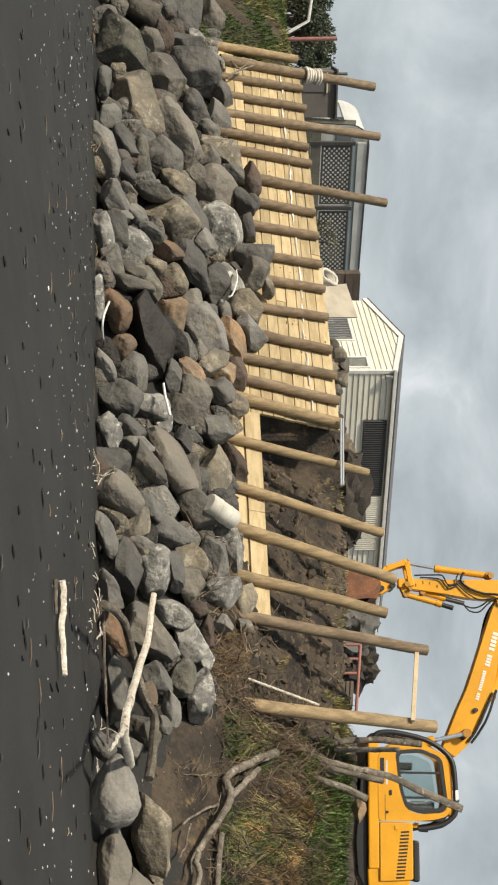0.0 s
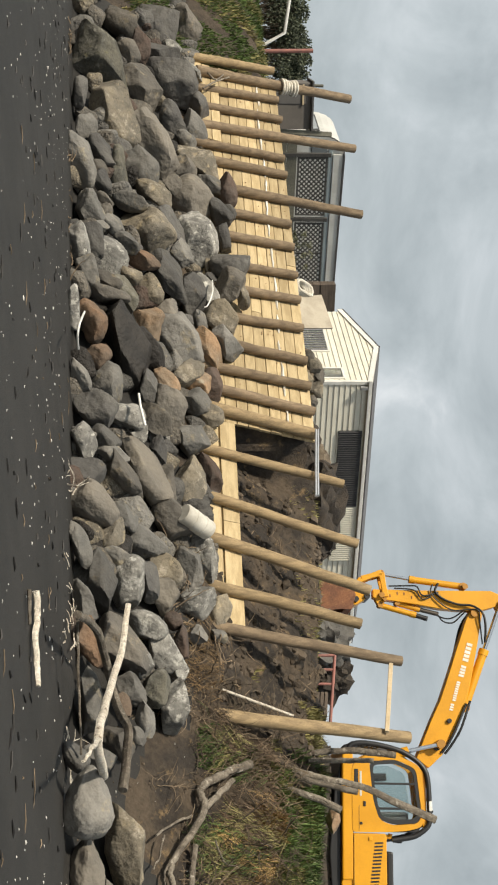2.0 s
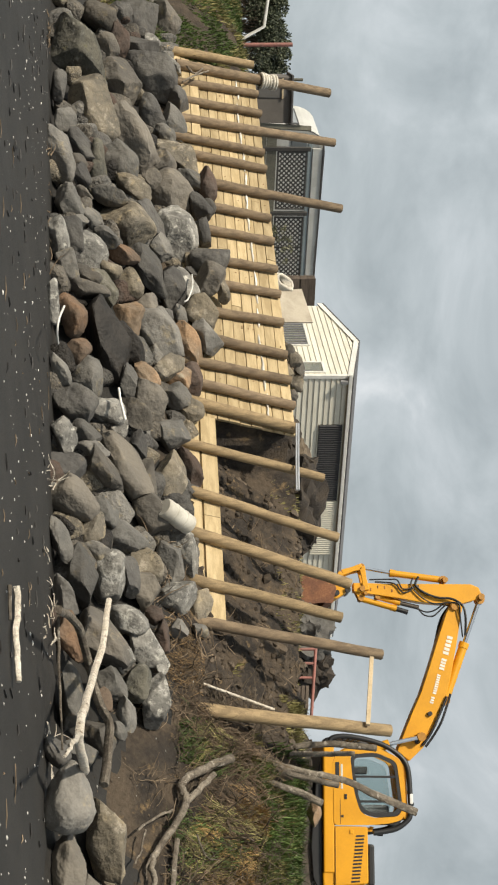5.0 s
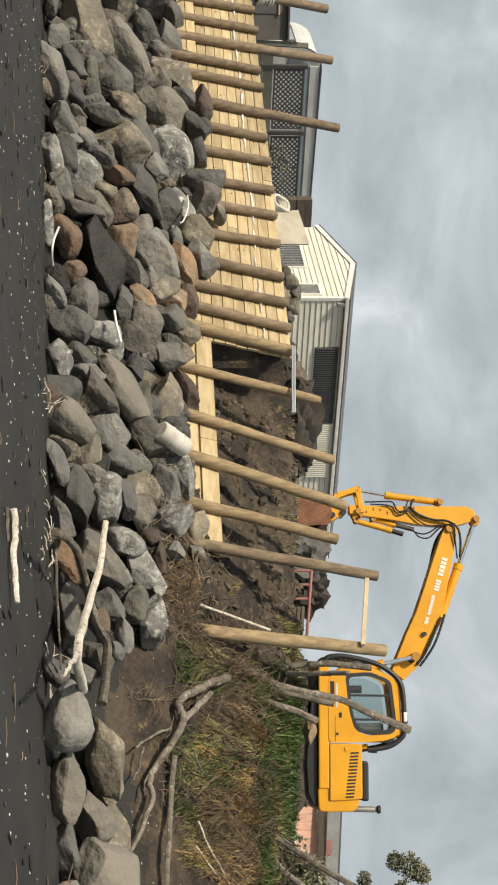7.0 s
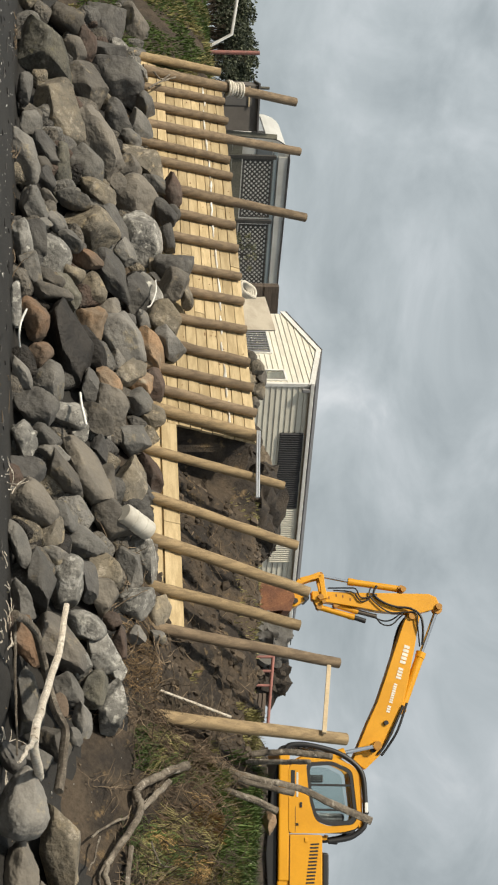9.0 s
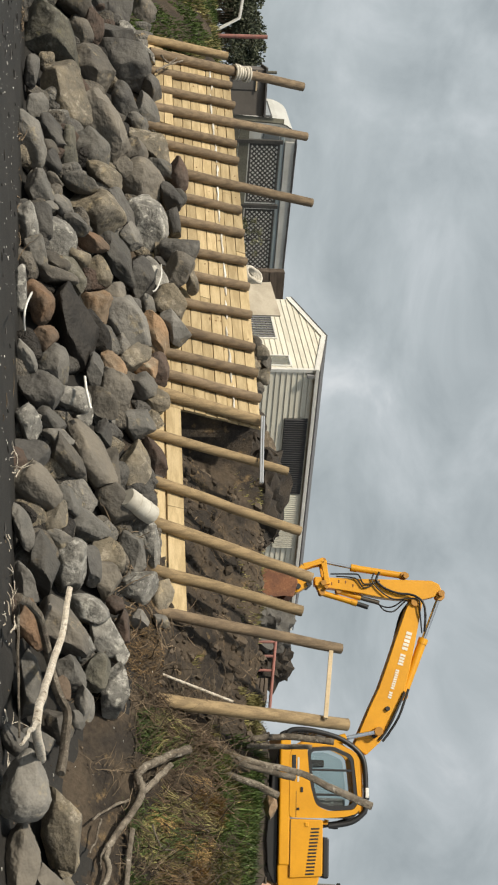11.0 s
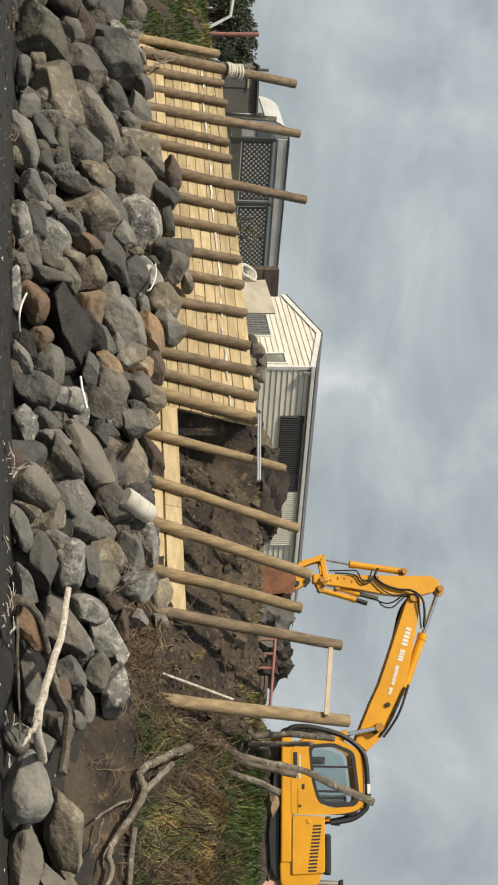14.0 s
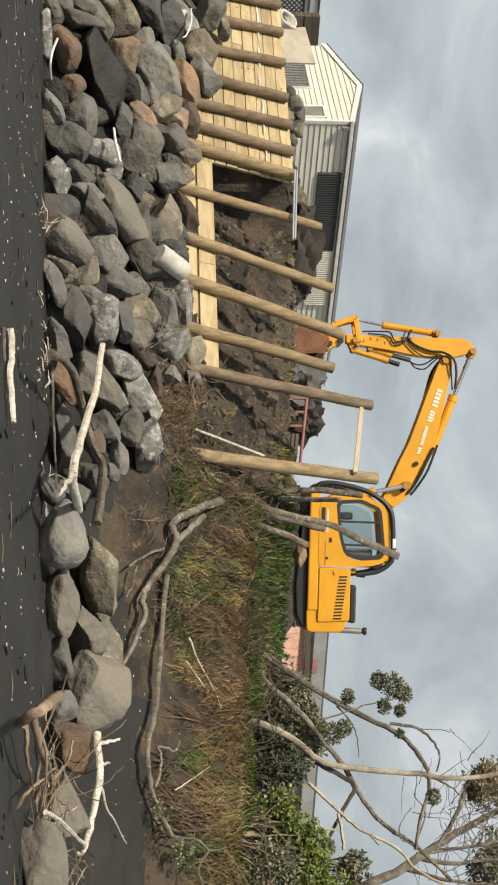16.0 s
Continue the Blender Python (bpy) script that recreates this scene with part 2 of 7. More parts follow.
def tube(name, path, radii, material, parent=None, label="", sides=8, wob=0.0, seed=0):
    vs, fs = tube_data(path, radii, sides, wob, seed)
    return raw(name, vs, fs, material, parent, label, True)


def bent(path, steps=5, jitter=0.0, seed=0):
    """A smooth, slightly crooked line through a few points."""
    rnd = random.Random(seed)
    p = [Vector(q) for q in path]
    out = []
    for i in range(len(p) - 1):
        a, b, c, e = p[max(i - 1, 0)], p[i], p[i + 1], p[min(i + 2, len(p) - 1)]
        for k in range(steps):
            t = k / steps
            q = 0.5 * ((2 * b) + (c - a) * t + (2 * a - 5 * b + 4 * c - e) * t * t + (3 * b - a - 3 * c + e) * t ** 3)
            if jitter and (i or k):
                q = q + Vector((rnd.uniform(-1, 1), rnd.uniform(-1, 1), rnd.uniform(-1, 1))) * jitter
            out.append(q)
    out.append(p[-1])
    return out


def taper(n, r0, r1):
    return [r0 + (r1 - r0) * i / (n - 1) for i in range(n)]


def heap(bits, name, material, label, category, kind="stuff", parent=None, smooth=True):
    """Many (vertices, faces) joined into one mesh."""
    V, F, o = [], [], 0
    for vs, fs in bits:
        V += [tuple(v) for v in vs]
        F += [tuple(i + o for i in f) for f in fs]
        o += len(vs)
    ob = raw(name, V, F, material, parent, "", smooth)
    return tagged(ob, label, category, "", kind)


# ------------------------------------------------------------------ the lie of the land
# a runs along the shore (away from the viewer), b inland from the water
ALONG, INLAND = Vector((-0.722, 0.692, 0)), Vector((0.692, 0.722, 0))
TOE, WALL_B, WALL_A0, WALL_A1, RAKE, WALL_Z = 12.8, 15.537, 15.7, 27.5, 0.30, 2.75


def ab(a, b, z=0.0):
    return ALONG * a + INLAND * b + Vector((0, 0, z))


def to_ab(p):
    return Vector(p).dot(ALONG), Vector(p).dot(INLAND)


def sand_z(a, b):
    return 0.0033 - 0.051 * max(-14.0, min(a, 40.0)) + 0.071 * max(b, -30.0)


def bank_profile(a):
    """Heights of the slope at steps inland, for a place along the shore."""
    t = sand_z(a, TOE)
    keys = [-14.0, 0.0, 4.0, 6.5, 9.0, 10.5, 14.9, 15.75, 15.85, 27.0, 27.6, 40.0]
    prof = [  # b and z pairs: foot of bank, bank, lip, ground behind
        ((14.3, 1.0), (15.2, 1.7), (15.7, 2.5), (16.1, 2.75), (18.5, 3.0)),
        ((14.3, 1.15), (15.2, 1.75), (15.6, 2.45), (16.0, 2.75), (18.5, 3.0)),
        ((14.3, 1.25), (15.2, 1.85), (15.6, 2.5), (16.0, 2.85), (18.5, 3.1)),
        ((14.3, 1.1), (15.2, 1.95), (15.7, 2.7), (16.2, 3.1), (18.5, 3.3)),
        ((14.3, 1.15), (15.2, 2.2), (15.9, 3.05), (16.6, 3.55), (18.5, 3.7)),
        ((14.3, 1.25), (15.3, 2.45), (16.3, 3.15), (17.3, 3.85), (18.5, 3.9)),
        ((14.3, 1.1), (15.5, 2.35), (16.6, 3.3), (17.5, 4.2), (18.5, 4.25)),
        ((14.3, 1.1), (15.6, 2.3), (16.7, 2.8), (17.1, 4.2), (18.5, 4.3)),
        ((14.3, 1.0), (15.68, 2.4), (15.9, 3.25), (16.16, 4.05), (18.5, 4.1)),
        ((14.3, 0.8), (15.68, 2.4), (15.9, 3.25), (16.16, 4.05), (18.5, 4.1)),
        ((14.3, 0.9), (15.3, 2.2), (15.9, 3.2), (16.5, 3.9), (18.5, 4.1)),
        ((14.3, 0.9), (15.3, 2.3), (15.9, 3.4), (16.8, 4.1), (18.5, 4.3)),
    ]
    a = max(keys[0], min(a, keys[-1]))
    i = max(k for k in range(len(keys) - 1) if keys[k] <= a)
    f = (a - keys[i]) / (keys[i + 1] - keys[i])
    bs = [TOE - 0.3, 13.35] + [p[0] * (1 - f) + q[0] * f for p, q in zip(prof[i], prof[i + 1])]
    zz = [sand_z(a, TOE - 0.3), sand_z(a, 13.1)] + [p[1] * (1 - f) + q[1] * f for p, q in zip(prof[i], prof[i + 1])]
    return bs + [26.0], zz + [4.05]


def land_z(a, b):
    if b < TOE - 0.3:
        return sand_z(a, b)
    bs, zz = bank_profile(a)
    return float(np.interp(b, bs, zz))


def land_at(a, b):
    """Height and ground cover with the lumps of the eroded bank in it."""
    z = land_z(a, b)
    p = Vector((a, b, 0))
    cover = 0
    if b < 12.4:
        z += 0.035 * noise.noise(p * 0.45) + 0.012 * noise.noise(p * 2.3)
    else:
        dug = 9.3 < a < 15.8 and b > 15.2
        veg = a <= 9.3 or a > 27.3
        if dug:
            fade = min(1.0, (b - 15.2) / 0.5) * min(1, max(0.15, (18.5 - b)))
            z += fade * (0.20 * noise.noise(p * 1.7) + 0.16 * (0.4 - abs(noise.noise(p * 3.1 + Vector((3, 1, 2))))) + 0.08 * noise.noise(p * 6) + 0.05 * noise.noise(p * 14))
            cover = 1
            if b > 17.2 and noise.noise(p * 1.3) > 0.12:
                cover = 2
        elif veg:
            z += 0.10 * noise.noise(p * 1.6) + 0.05 * noise.noise(p * 5) + 0.02 * noise.noise(p * 13)
            if a < 9.3:
                # hollow behind the lip
                z -= 0.55 * max(0.0, 1 - ((a - 5.4) / 1.3) ** 2) * max(0.0, 1 - ((b - 16.95) / 0.6) ** 2)
            cover = 2 if b > 15.35 + 0.5 * noise.noise(p * 0.9) else (1 if b > (14.9 if a < 5.8 else 14.35 if a > 7.6 else 14.9 - (a - 5.8) * 0.3) + 0.3 * noise.noise(p) + 0.15 * noise.noise(p * 4) else 0)
            if a > 27.3:
                cover = 2 if b > 13.6 else 0
        else:
            cover = 1 if b > 14.9 else 0
            if b > 16.4:
                cover = 2
                z += 0.05 * noise.noise(p * 2)
    return z, cover


def build_ground():
    A = [-2500, -800, -250, -80, -30, -14, -8, -4] + list(np.arange(-2, 30, 0.085)) + [30.5, 31, 32, 34, 37, 41, 50, 70, 120, 300, 900, 2500]
    B = [-2500, -700, -200, -60, -20, -6, 0, 3] + list(np.arange(5, 12.4, 0.3)) + list(np.arange(12.4, 18.6, 0.06)) + [19, 20, 22, 25, 30, 40, 60, 120, 300, 900, 2500]
    vs, cov = [], []
    for a in A:
        for b in B:
            z, c = land_at(float(a), float(b))
            q = ab(a, b, z)
            vs.append(q)
            cov.append(c)
    fs, mi = [], []
    nb = len(B)
    for i in range(len(A) - 1):
        for j in range(nb - 1):
            k = i * nb + j
            fs.append((k, k + nb, k + nb + 1, k + 1))
            mi.append(cov[k])
    me = bpy.data.meshes.new("ground")
    me.from_pydata([tuple(v) for v in vs], [], fs)
    for m in (SAND, SOIL, TURF):
        me.materials.append(m)
    me.polygons.foreach_set("material_index", mi)
    me.polygons.foreach_set("use_smooth", [True] * len(fs))
    me.update()
    if me.polygons[0].normal.z < 0:
        me.flip_normals()
    return tagged(new("ground", me), "black sand beach rising to an eroded earth bank", "ground", "", "structure")


build_ground()

# ------------------------------------------------------------------ boulders
_ico = bmesh.new()
bmesh.ops.create_icosphere(_ico, subdivisions=4, radius=1.0)
ICO_V = np.array([v.co[:] for v in _ico.verts])
ICO_F = [tuple(v.index for v in f.verts) for f in _ico.faces]
_ico.free()
_ico = bmesh.new()
bmesh.ops.create_icosphere(_ico, subdivisions=3, radius=1.0)
ICO3_V = np.array([v.co[:] for v in _ico.verts])
ICO3_F = [tuple(v.index for v in f.verts) for f in _ico.faces]
_ico.free()


def edges_of(faces):
    return np.array(sorted({tuple(sorted((f[i], f[(i + 1) % 3]))) for f in faces for i in range(3)}))


ICO_E, ICO3_E = edges_of(ICO_F), edges_of(ICO3_F)
ROCKS_MADE = []


def rock_verts(seed, size, base=None, facets=17):
    """A lump with broken flat faces, worn edges and small dents."""
    rs = np.random.RandomState(seed)
    p = (ICO_V if base is None else base).copy()
    for _ in range(facets):
        n = rs.normal(size=3)
        n /= np.linalg.norm(n)
        lim = rs.uniform(0.50, 0.80)
        over = p @ n - lim
        p -= np.where(over > 0, over * 0.985, 0)[:, None] * n
    # wear the edges round
    edges = ICO_E if base is None else ICO3_E
    for _ in range(1):
        total, count = np.zeros_like(p), np.zeros(len(p))
        np.add.at(total, edges[:, 0], p[edges[:, 1]])
        np.add.at(total, edges[:, 1], p[edges[:, 0]])
        np.add.at(count, edges.ravel(), 1)
        p = p * 0.5 + total / count[:, None] * 0.5
    off = Vector(rs.uniform(-50, 50, 3))
    lump = np.array([0.09 * noise.noise(Vector(q) * 1.4 + off) + 0.075 * (0.3 - abs(noise.noise(Vector(q) * 2.7 + off))) + 0.035 * noise.noise(Vector(q) * 5.0 + off) + 0.030 * (0.3 - abs(noise.noise(Vector(q) * 8.0 + off))) for q in p])
    p *= (1 + lump)[:, None]
    half = (p.max(0) - p.min(0)) / 2
    p -= (p.max(0) + p.min(0)) / 2
    return p / half * np.array(size)


def boulder(x, y, z, w, h, tone, turn=0.0, facets=10):
    """A boulder of half width w and half height h, leaning by turn degrees."""
    seed = 11 + len(ROCKS_MADE) * 7
    rs = random.Random(seed)
    v = rock_verts(seed, (w, (w + h) / 2 * rs.uniform(0.85, 1.0), h), None, facets)
    ob = raw("boulder", v, ICO_F, ROCK[tone], None, "", 30)
    ob.matrix_world = pose(x, y, z, rs.uniform(-8, 8), turn, math.degrees(math.atan2(-x, y)))
    tagged(ob, ROCK_WORDS[tone], "boulder", "boulders of the rock slope")
    ROCKS_MADE.append(ob)
    return ob


boulder(-8.05, 26.30, 0.14, 0.80, 0.55, "moss", -15, 15)
boulder(-9.34, 28.10, 0.62, 0.49, 0.41, "brown", -30)
boulder(-8.89, 28.10, 1.04, 0.40, 0.22, "red", 0)
boulder(-8.40, 27.23, 0.73, 0.36, 0.32, "brown", -10)
boulder(-9.94, 29.84, 1.48, 0.61, 0.50, "dark", -20)
boulder(-8.88, 28.66, 1.45, 0.53, 0.25, "dark", -80)
boulder(-9.24, 29.27, 1.73, 0.22, 0.17, "light", -70)
boulder(-10.25, 30.68, 2.02, 0.52, 0.42, "brown", -10)
boulder(-8.18, 28.43, 1.65, 0.75, 0.64, "dark", -30, 15)
boulder(-8.73, 29.29, 2.11, 0.37, 0.18, "light", -45)
boulder(-7.54, 26.87, 1.01, 0.64, 0.47, "brown", -35, 15)
boulder(-6.60, 25.35, 0.57, 0.71, 0.48, "tan", -25, 15)
boulder(-6.88, 24.54, -0.04, 0.32, 0.16, "dark", 0)
boulder(-6.06, 23.91, 0.13, 0.26, 0.21, "grey", 0)
boulder(-6.15, 25.92, 1.30, 0.83, 0.44, "smooth", -30, 15)
boulder(-5.50, 24.85, 1.10, 0.47, 0.37, "grey", -20)
boulder(-5.20, 23.05, 0.05, 0.60, 0.29, "grey", -15, 15)
boulder(-5.52, 23.85, 0.42, 0.44, 0.24, "dark", -40)
boulder(-5.16, 23.26, 0.35, 0.21, 0.18, "brown", -30)
boulder(-4.85, 23.07, 0.42, 0.24, 0.21, "dark", -30)
boulder(-5.26, 23.99, 0.70, 0.51, 0.18, "moss", 5)
boulder(-6.90, 27.17, 1.78, 0.63, 0.25, "dark", -20, 15)
boulder(-6.99, 27.67, 2.16, 0.46, 0.28, "grey", -25)
boulder(-7.61, 28.32, 2.31, 0.40, 0.22, "dark", -10)
boulder(-6.62, 27.03, 1.98, 0.30, 0.18, "grey", -45)
boulder(-6.08, 26.70, 2.26, 0.57, 0.34, "tan", -52)
boulder(-5.77, 26.20, 1.95, 0.33, 0.28, "brown", -50)
boulder(-5.09, 25.69, 2.11, 0.55, 0.48, "smooth", -70)
boulder(-5.33, 25.43, 1.75, 0.24, 0.17, "brown", -20)
boulder(-5.49, 26.29, 2.50, 0.37, 0.25, "grey", -45)
boulder(-5.40, 26.21, 2.82, 0.38, 0.20, "red", -15)
boulder(-4.85, 25.67, 2.64, 0.39, 0.22, "dark", -30)
boulder(-4.87, 25.83, 2.82, 0.19, 0.16, "dark", -30)
boulder(-4.27, 22.31, 0.28, 0.35, 0.25, "grey", -10)
boulder(-4.50, 22.75, 0.50, 0.18, 0.13, "brown", -30)
boulder(-4.64, 23.64, 0.93, 0.35, 0.19, "grey", -75)
boulder(-4.95, 24.57, 1.34, 0.41, 0.26, "tan", -55)
boulder(-4.10, 23.64, 1.19, 0.54, 0.49, "tan", -50, 15)
boulder(-4.26, 24.42, 1.69, 0.56, 0.23, "dark", -20, 15)
boulder(-4.15, 24.79, 2.16, 0.56, 0.46, "light", 10, 15)
boulder(-4.25, 25.18, 2.69, 0.31, 0.15, "dark", -10)
boulder(-3.77, 24.07, 1.87, 0.27, 0.19, "grey", -30)
boulder(-3.63, 24.45, 2.77, 0.37, 0.33, "dark", -65)
boulder(-3.72, 24.72, 2.40, 0.27, 0.12, "tan", -10)
boulder(-3.50, 21.28, 0.16, 0.35, 0.18, "light", -15)
boulder(-3.62, 21.75, 0.35, 0.35, 0.27, "dark", -30)
boulder(-3.92, 22.09, 0.47, 0.15, 0.12, "grey", -60)
boulder(-3.36, 21.94, 0.65, 0.37, 0.30, "light", -35)
boulder(-3.71, 22.57, 0.89, 0.27, 0.18, "grey", -50)
boulder(-4.07, 22.61, 0.66, 0.29, 0.15, "grey", -30)
boulder(-3.46, 22.75, 1.16, 0.35, 0.18, "rust", -65)
boulder(-3.07, 22.01, 0.95, 0.25, 0.18, "tan", -85)
boulder(-2.99, 20.99, 0.35, 0.28, 0.17, "grey", -20)
boulder(-2.88, 21.32, 0.63, 0.26, 0.16, "brown", -70)
boulder(-3.21, 23.33, 1.62, 0.57, 0.29, "dark", -25, 15)
boulder(-2.91, 22.44, 1.33, 0.29, 0.22, "tan", -10)
boulder(-2.73, 21.63, 0.91, 0.35, 0.17, "moss", -30)
boulder(-2.60, 21.10, 0.64, 0.38, 0.20, "brown", -70)
boulder(-2.30, 20.00, 0.16, 0.36, 0.13, "light", -5)
boulder(-2.14, 20.31, 0.44, 0.37, 0.24, "rust", -15)
boulder(-1.75, 20.97, 0.94, 0.82, 0.42, "black", -12, 20)
boulder(-1.78, 21.31, 1.30, 0.44, 0.21, "black", -25, 20)
boulder(-2.56, 22.46, 1.59, 0.24, 0.21, "smooth", -80)
boulder(-2.29, 21.84, 1.33, 0.32, 0.26, "pink", -50)
boulder(-2.93, 23.67, 2.09, 0.45, 0.26, "dark", -15)
boulder(-2.93, 23.78, 2.34, 0.50, 0.21, "light", -25)
boulder(-3.12, 23.98, 2.78, 0.39, 0.28, "brown", 20)
boulder(-3.37, 24.41, 2.47, 0.20, 0.13, "dark", -70)
boulder(-2.98, 24.00, 3.01, 0.26, 0.12, "tan", -10)
boulder(-2.53, 23.43, 2.62, 0.36, 0.28, "tan", -50)
boulder(-2.40, 22.73, 1.91, 0.17, 0.14, "dark", -50)
boulder(-2.41, 23.18, 2.19, 0.24, 0.14, "grey", 0)
boulder(-2.00, 22.39, 1.79, 0.56, 0.39, "grey", -30, 15)
boulder(-1.88, 22.80, 2.32, 0.46, 0.23, "pink", -20)
boulder(-2.02, 22.96, 2.65, 0.34, 0.27, "grey", -60)
boulder(-1.48, 19.69, 0.52, 0.27, 0.22, "rust", 20)
boulder(-1.13, 19.68, 0.69, 0.36, 0.30, "grey", -40)
boulder(-1.19, 19.04, 0.33, 0.29, 0.14, "grey", -20)
boulder(-0.74, 19.01, 0.55, 0.34, 0.26, "dark", -60)
boulder(-1.26, 21.15, 1.59, 0.26, 0.17, "pink", -30)
boulder(-1.37, 21.84, 1.93, 0.35, 0.20, "tan", 40)
boulder(-1.27, 22.02, 2.14, 0.24, 0.21, "pink", -60)
# rock shape used for a clump of rusty soil below the planks
boulder(-1.22, 22.25, 2.38, 0.33, 0.19, "red", -15)
boulder(-1.13, 20.58, 1.31, 0.29, 0.14, "dark", -5)
boulder(-0.81, 20.90, 1.64, 0.41, 0.29, "smooth", -10)
boulder(-0.93, 21.63, 2.08, 0.27, 0.25, "grey", -60)
boulder(-0.70, 21.70, 2.28, 0.29, 0.22, "tan", -70)
boulder(-0.60, 19.60, 1.01, 0.31, 0.27, "light", -30)
boulder(-0.61, 20.28, 1.42, 0.35, 0.22, "brown", -40)
boulder(-0.35, 19.55, 1.21, 0.16, 0.15, "light", -30)
boulder(-0.30, 20.85, 1.95, 0.37, 0.29, "grey", -75)
boulder(-0.23, 18.24, 0.46, 0.28, 0.16, "light", -20)
boulder(-0.26, 18.66, 0.70, 0.24, 0.17, "dark", -45)
boulder(-0.05, 18.67, 0.83, 0.25, 0.15, "grey", -85)
boulder(0.15, 17.99, 0.53, 0.27, 0.22, "dark", -30)
boulder(0.27, 18.65, 0.96, 0.43, 0.19, "brown", -38, 15)
boulder(0.23, 19.28, 1.25, 0.60, 0.27, "smooth", -33, 15)
boulder(0.37, 20.19, 1.93, 0.42, 0.29, "tan", 0)
# another soil clump against the planks, shaped as a rock
boulder(0.30, 20.72, 2.25, 0.40, 0.21, "red", -25)
# dark rock put in for the shaded gap between boulders
boulder(-0.11, 19.77, 1.47, 0.24, 0.13, "dark", -10)
boulder(0.40, 19.50, 1.60, 0.31, 0.14, "brown", -10)
boulder(0.67, 17.66, 0.60, 0.40, 0.32, "smooth", -55, 15)
boulder(1.05, 17.59, 0.86, 0.29, 0.18, "tan", 15)
boulder(0.82, 18.09, 1.01, 0.27, 0.16, "grey", -30)
boulder(1.19, 18.24, 1.28, 0.35, 0.24, "grey", -75)
boulder(0.93, 19.15, 1.65, 0.37, 0.28, "brown", -45)
boulder(1.36, 17.40, 0.95, 0.25, 0.16, "grey", -70)
boulder(1.15, 16.87, 0.50, 0.37, 0.13, "grey", -15, 15)
boulder(1.61, 16.89, 0.74, 0.46, 0.23, "dark", -5, 15)
boulder(1.78, 16.28, 0.57, 0.30, 0.12, "dark", -15)
boulder(1.67, 17.39, 1.08, 0.39, 0.23, "light", 5, 15)
boulder(1.62, 18.25, 1.55, 0.31, 0.27, "tan", -50)
boulder(1.90, 17.98, 1.58, 0.30, 0.20, "smooth", -5)
# dark rock that stands for the shaded side of the boulder before it
boulder(1.69, 17.77, 1.35, 0.31, 0.15, "dark", -10)
boulder(1.62, 18.88, 1.93, 0.36, 0.20, "grey", -15)
boulder(1.51, 19.38, 2.14, 0.42, 0.21, "light", -20)
boulder(2.08, 18.57, 2.01, 0.34, 0.26, "light", 60)
boulder(2.25, 18.94, 2.36, 0.28, 0.18, "tan", 10)
boulder(2.21, 17.24, 1.34, 0.31, 0.18, "light", -70)
boulder(2.23, 17.73, 1.69, 0.15, 0.13, "red", -60)
boulder(2.39, 16.62, 1.03, 0.47, 0.23, "brown", -40, 15)
boulder(2.26, 15.92, 0.64, 0.33, 0.18, "rust", -20)
boulder(2.57, 17.25, 1.55, 0.31, 0.22, "light", -40)
boulder(2.63, 16.65, 1.30, 0.21, 0.14, "light", -10)
boulder(2.79, 17.26, 1.74, 0.19, 0.14, "light", -20)
boulder(2.51, 17.65, 1.78, 0.24, 0.12, "red", -10)
boulder(2.46, 18.07, 2.02, 0.16, 0.14, "grey", -70)
boulder(2.54, 18.52, 2.34, 0.14, 0.10, "grey", -60)
boulder(2.94, 16.64, 1.45, 0.26, 0.18, "moss", 10)
boulder(2.88, 16.15, 1.15, 0.24, 0.15, "grey", -30)
boulder(2.87, 15.48, 0.72, 0.41, 0.17, "grey", -5, 15)
boulder(2.99, 15.81, 1.07, 0.16, 0.10, "rust", -10)
boulder(3.23, 16.90, 1.70, 0.39, 0.21, "light", 10, 15)
boulder(3.22, 16.11, 1.33, 0.25, 0.13, "grey", -20)
boulder(3.36, 15.74, 1.25, 0.13, 0.09, "grey", -30)
boulder(3.39, 15.65, 1.03, 0.27, 0.17, "brown", -45)
boulder(3.47, 15.14, 0.79, 0.21, 0.16, "grey", -50)
boulder(3.18, 13.95, 0.63, 0.20, 0.13, "dark", -30)
boulder(3.55, 13.49, 0.76, 0.37, 0.28, "grey", -5, 15)
boulder(4.37, 14.77, 1.13, 0.50, 0.24, "tan", -5, 15)
boulder(4.74, 14.70, 1.20, 0.20, 0.14, "tan", 0)
boulder(4.32, 13.50, 0.77, 0.38, 0.21, "smooth", 5, 15)
boulder(4.81, 13.98, 1.00, 0.32, 0.23, "smooth", -30)
boulder(5.09, 14.27, 1.23, 0.32, 0.18, "tan", -15)
boulder(4.84, 13.26, 0.75, 0.25, 0.15, "dark", -5)
boulder(5.36, 13.44, 1.14, 0.48, 0.38, "smooth", 10, 15)
boulder(5.22, 12.68, 0.80, 0.24, 0.16, "grey", 30)
boulder(5.53, 12.57, 0.91, 0.28, 0.24, "rust", -60)
boulder(5.88, 12.02, 0.87, 0.35, 0.20, "smooth", -15, 15)
boulder(5.62, 10.29, 0.84, 0.38, 0.22, "smooth", -20, 15)

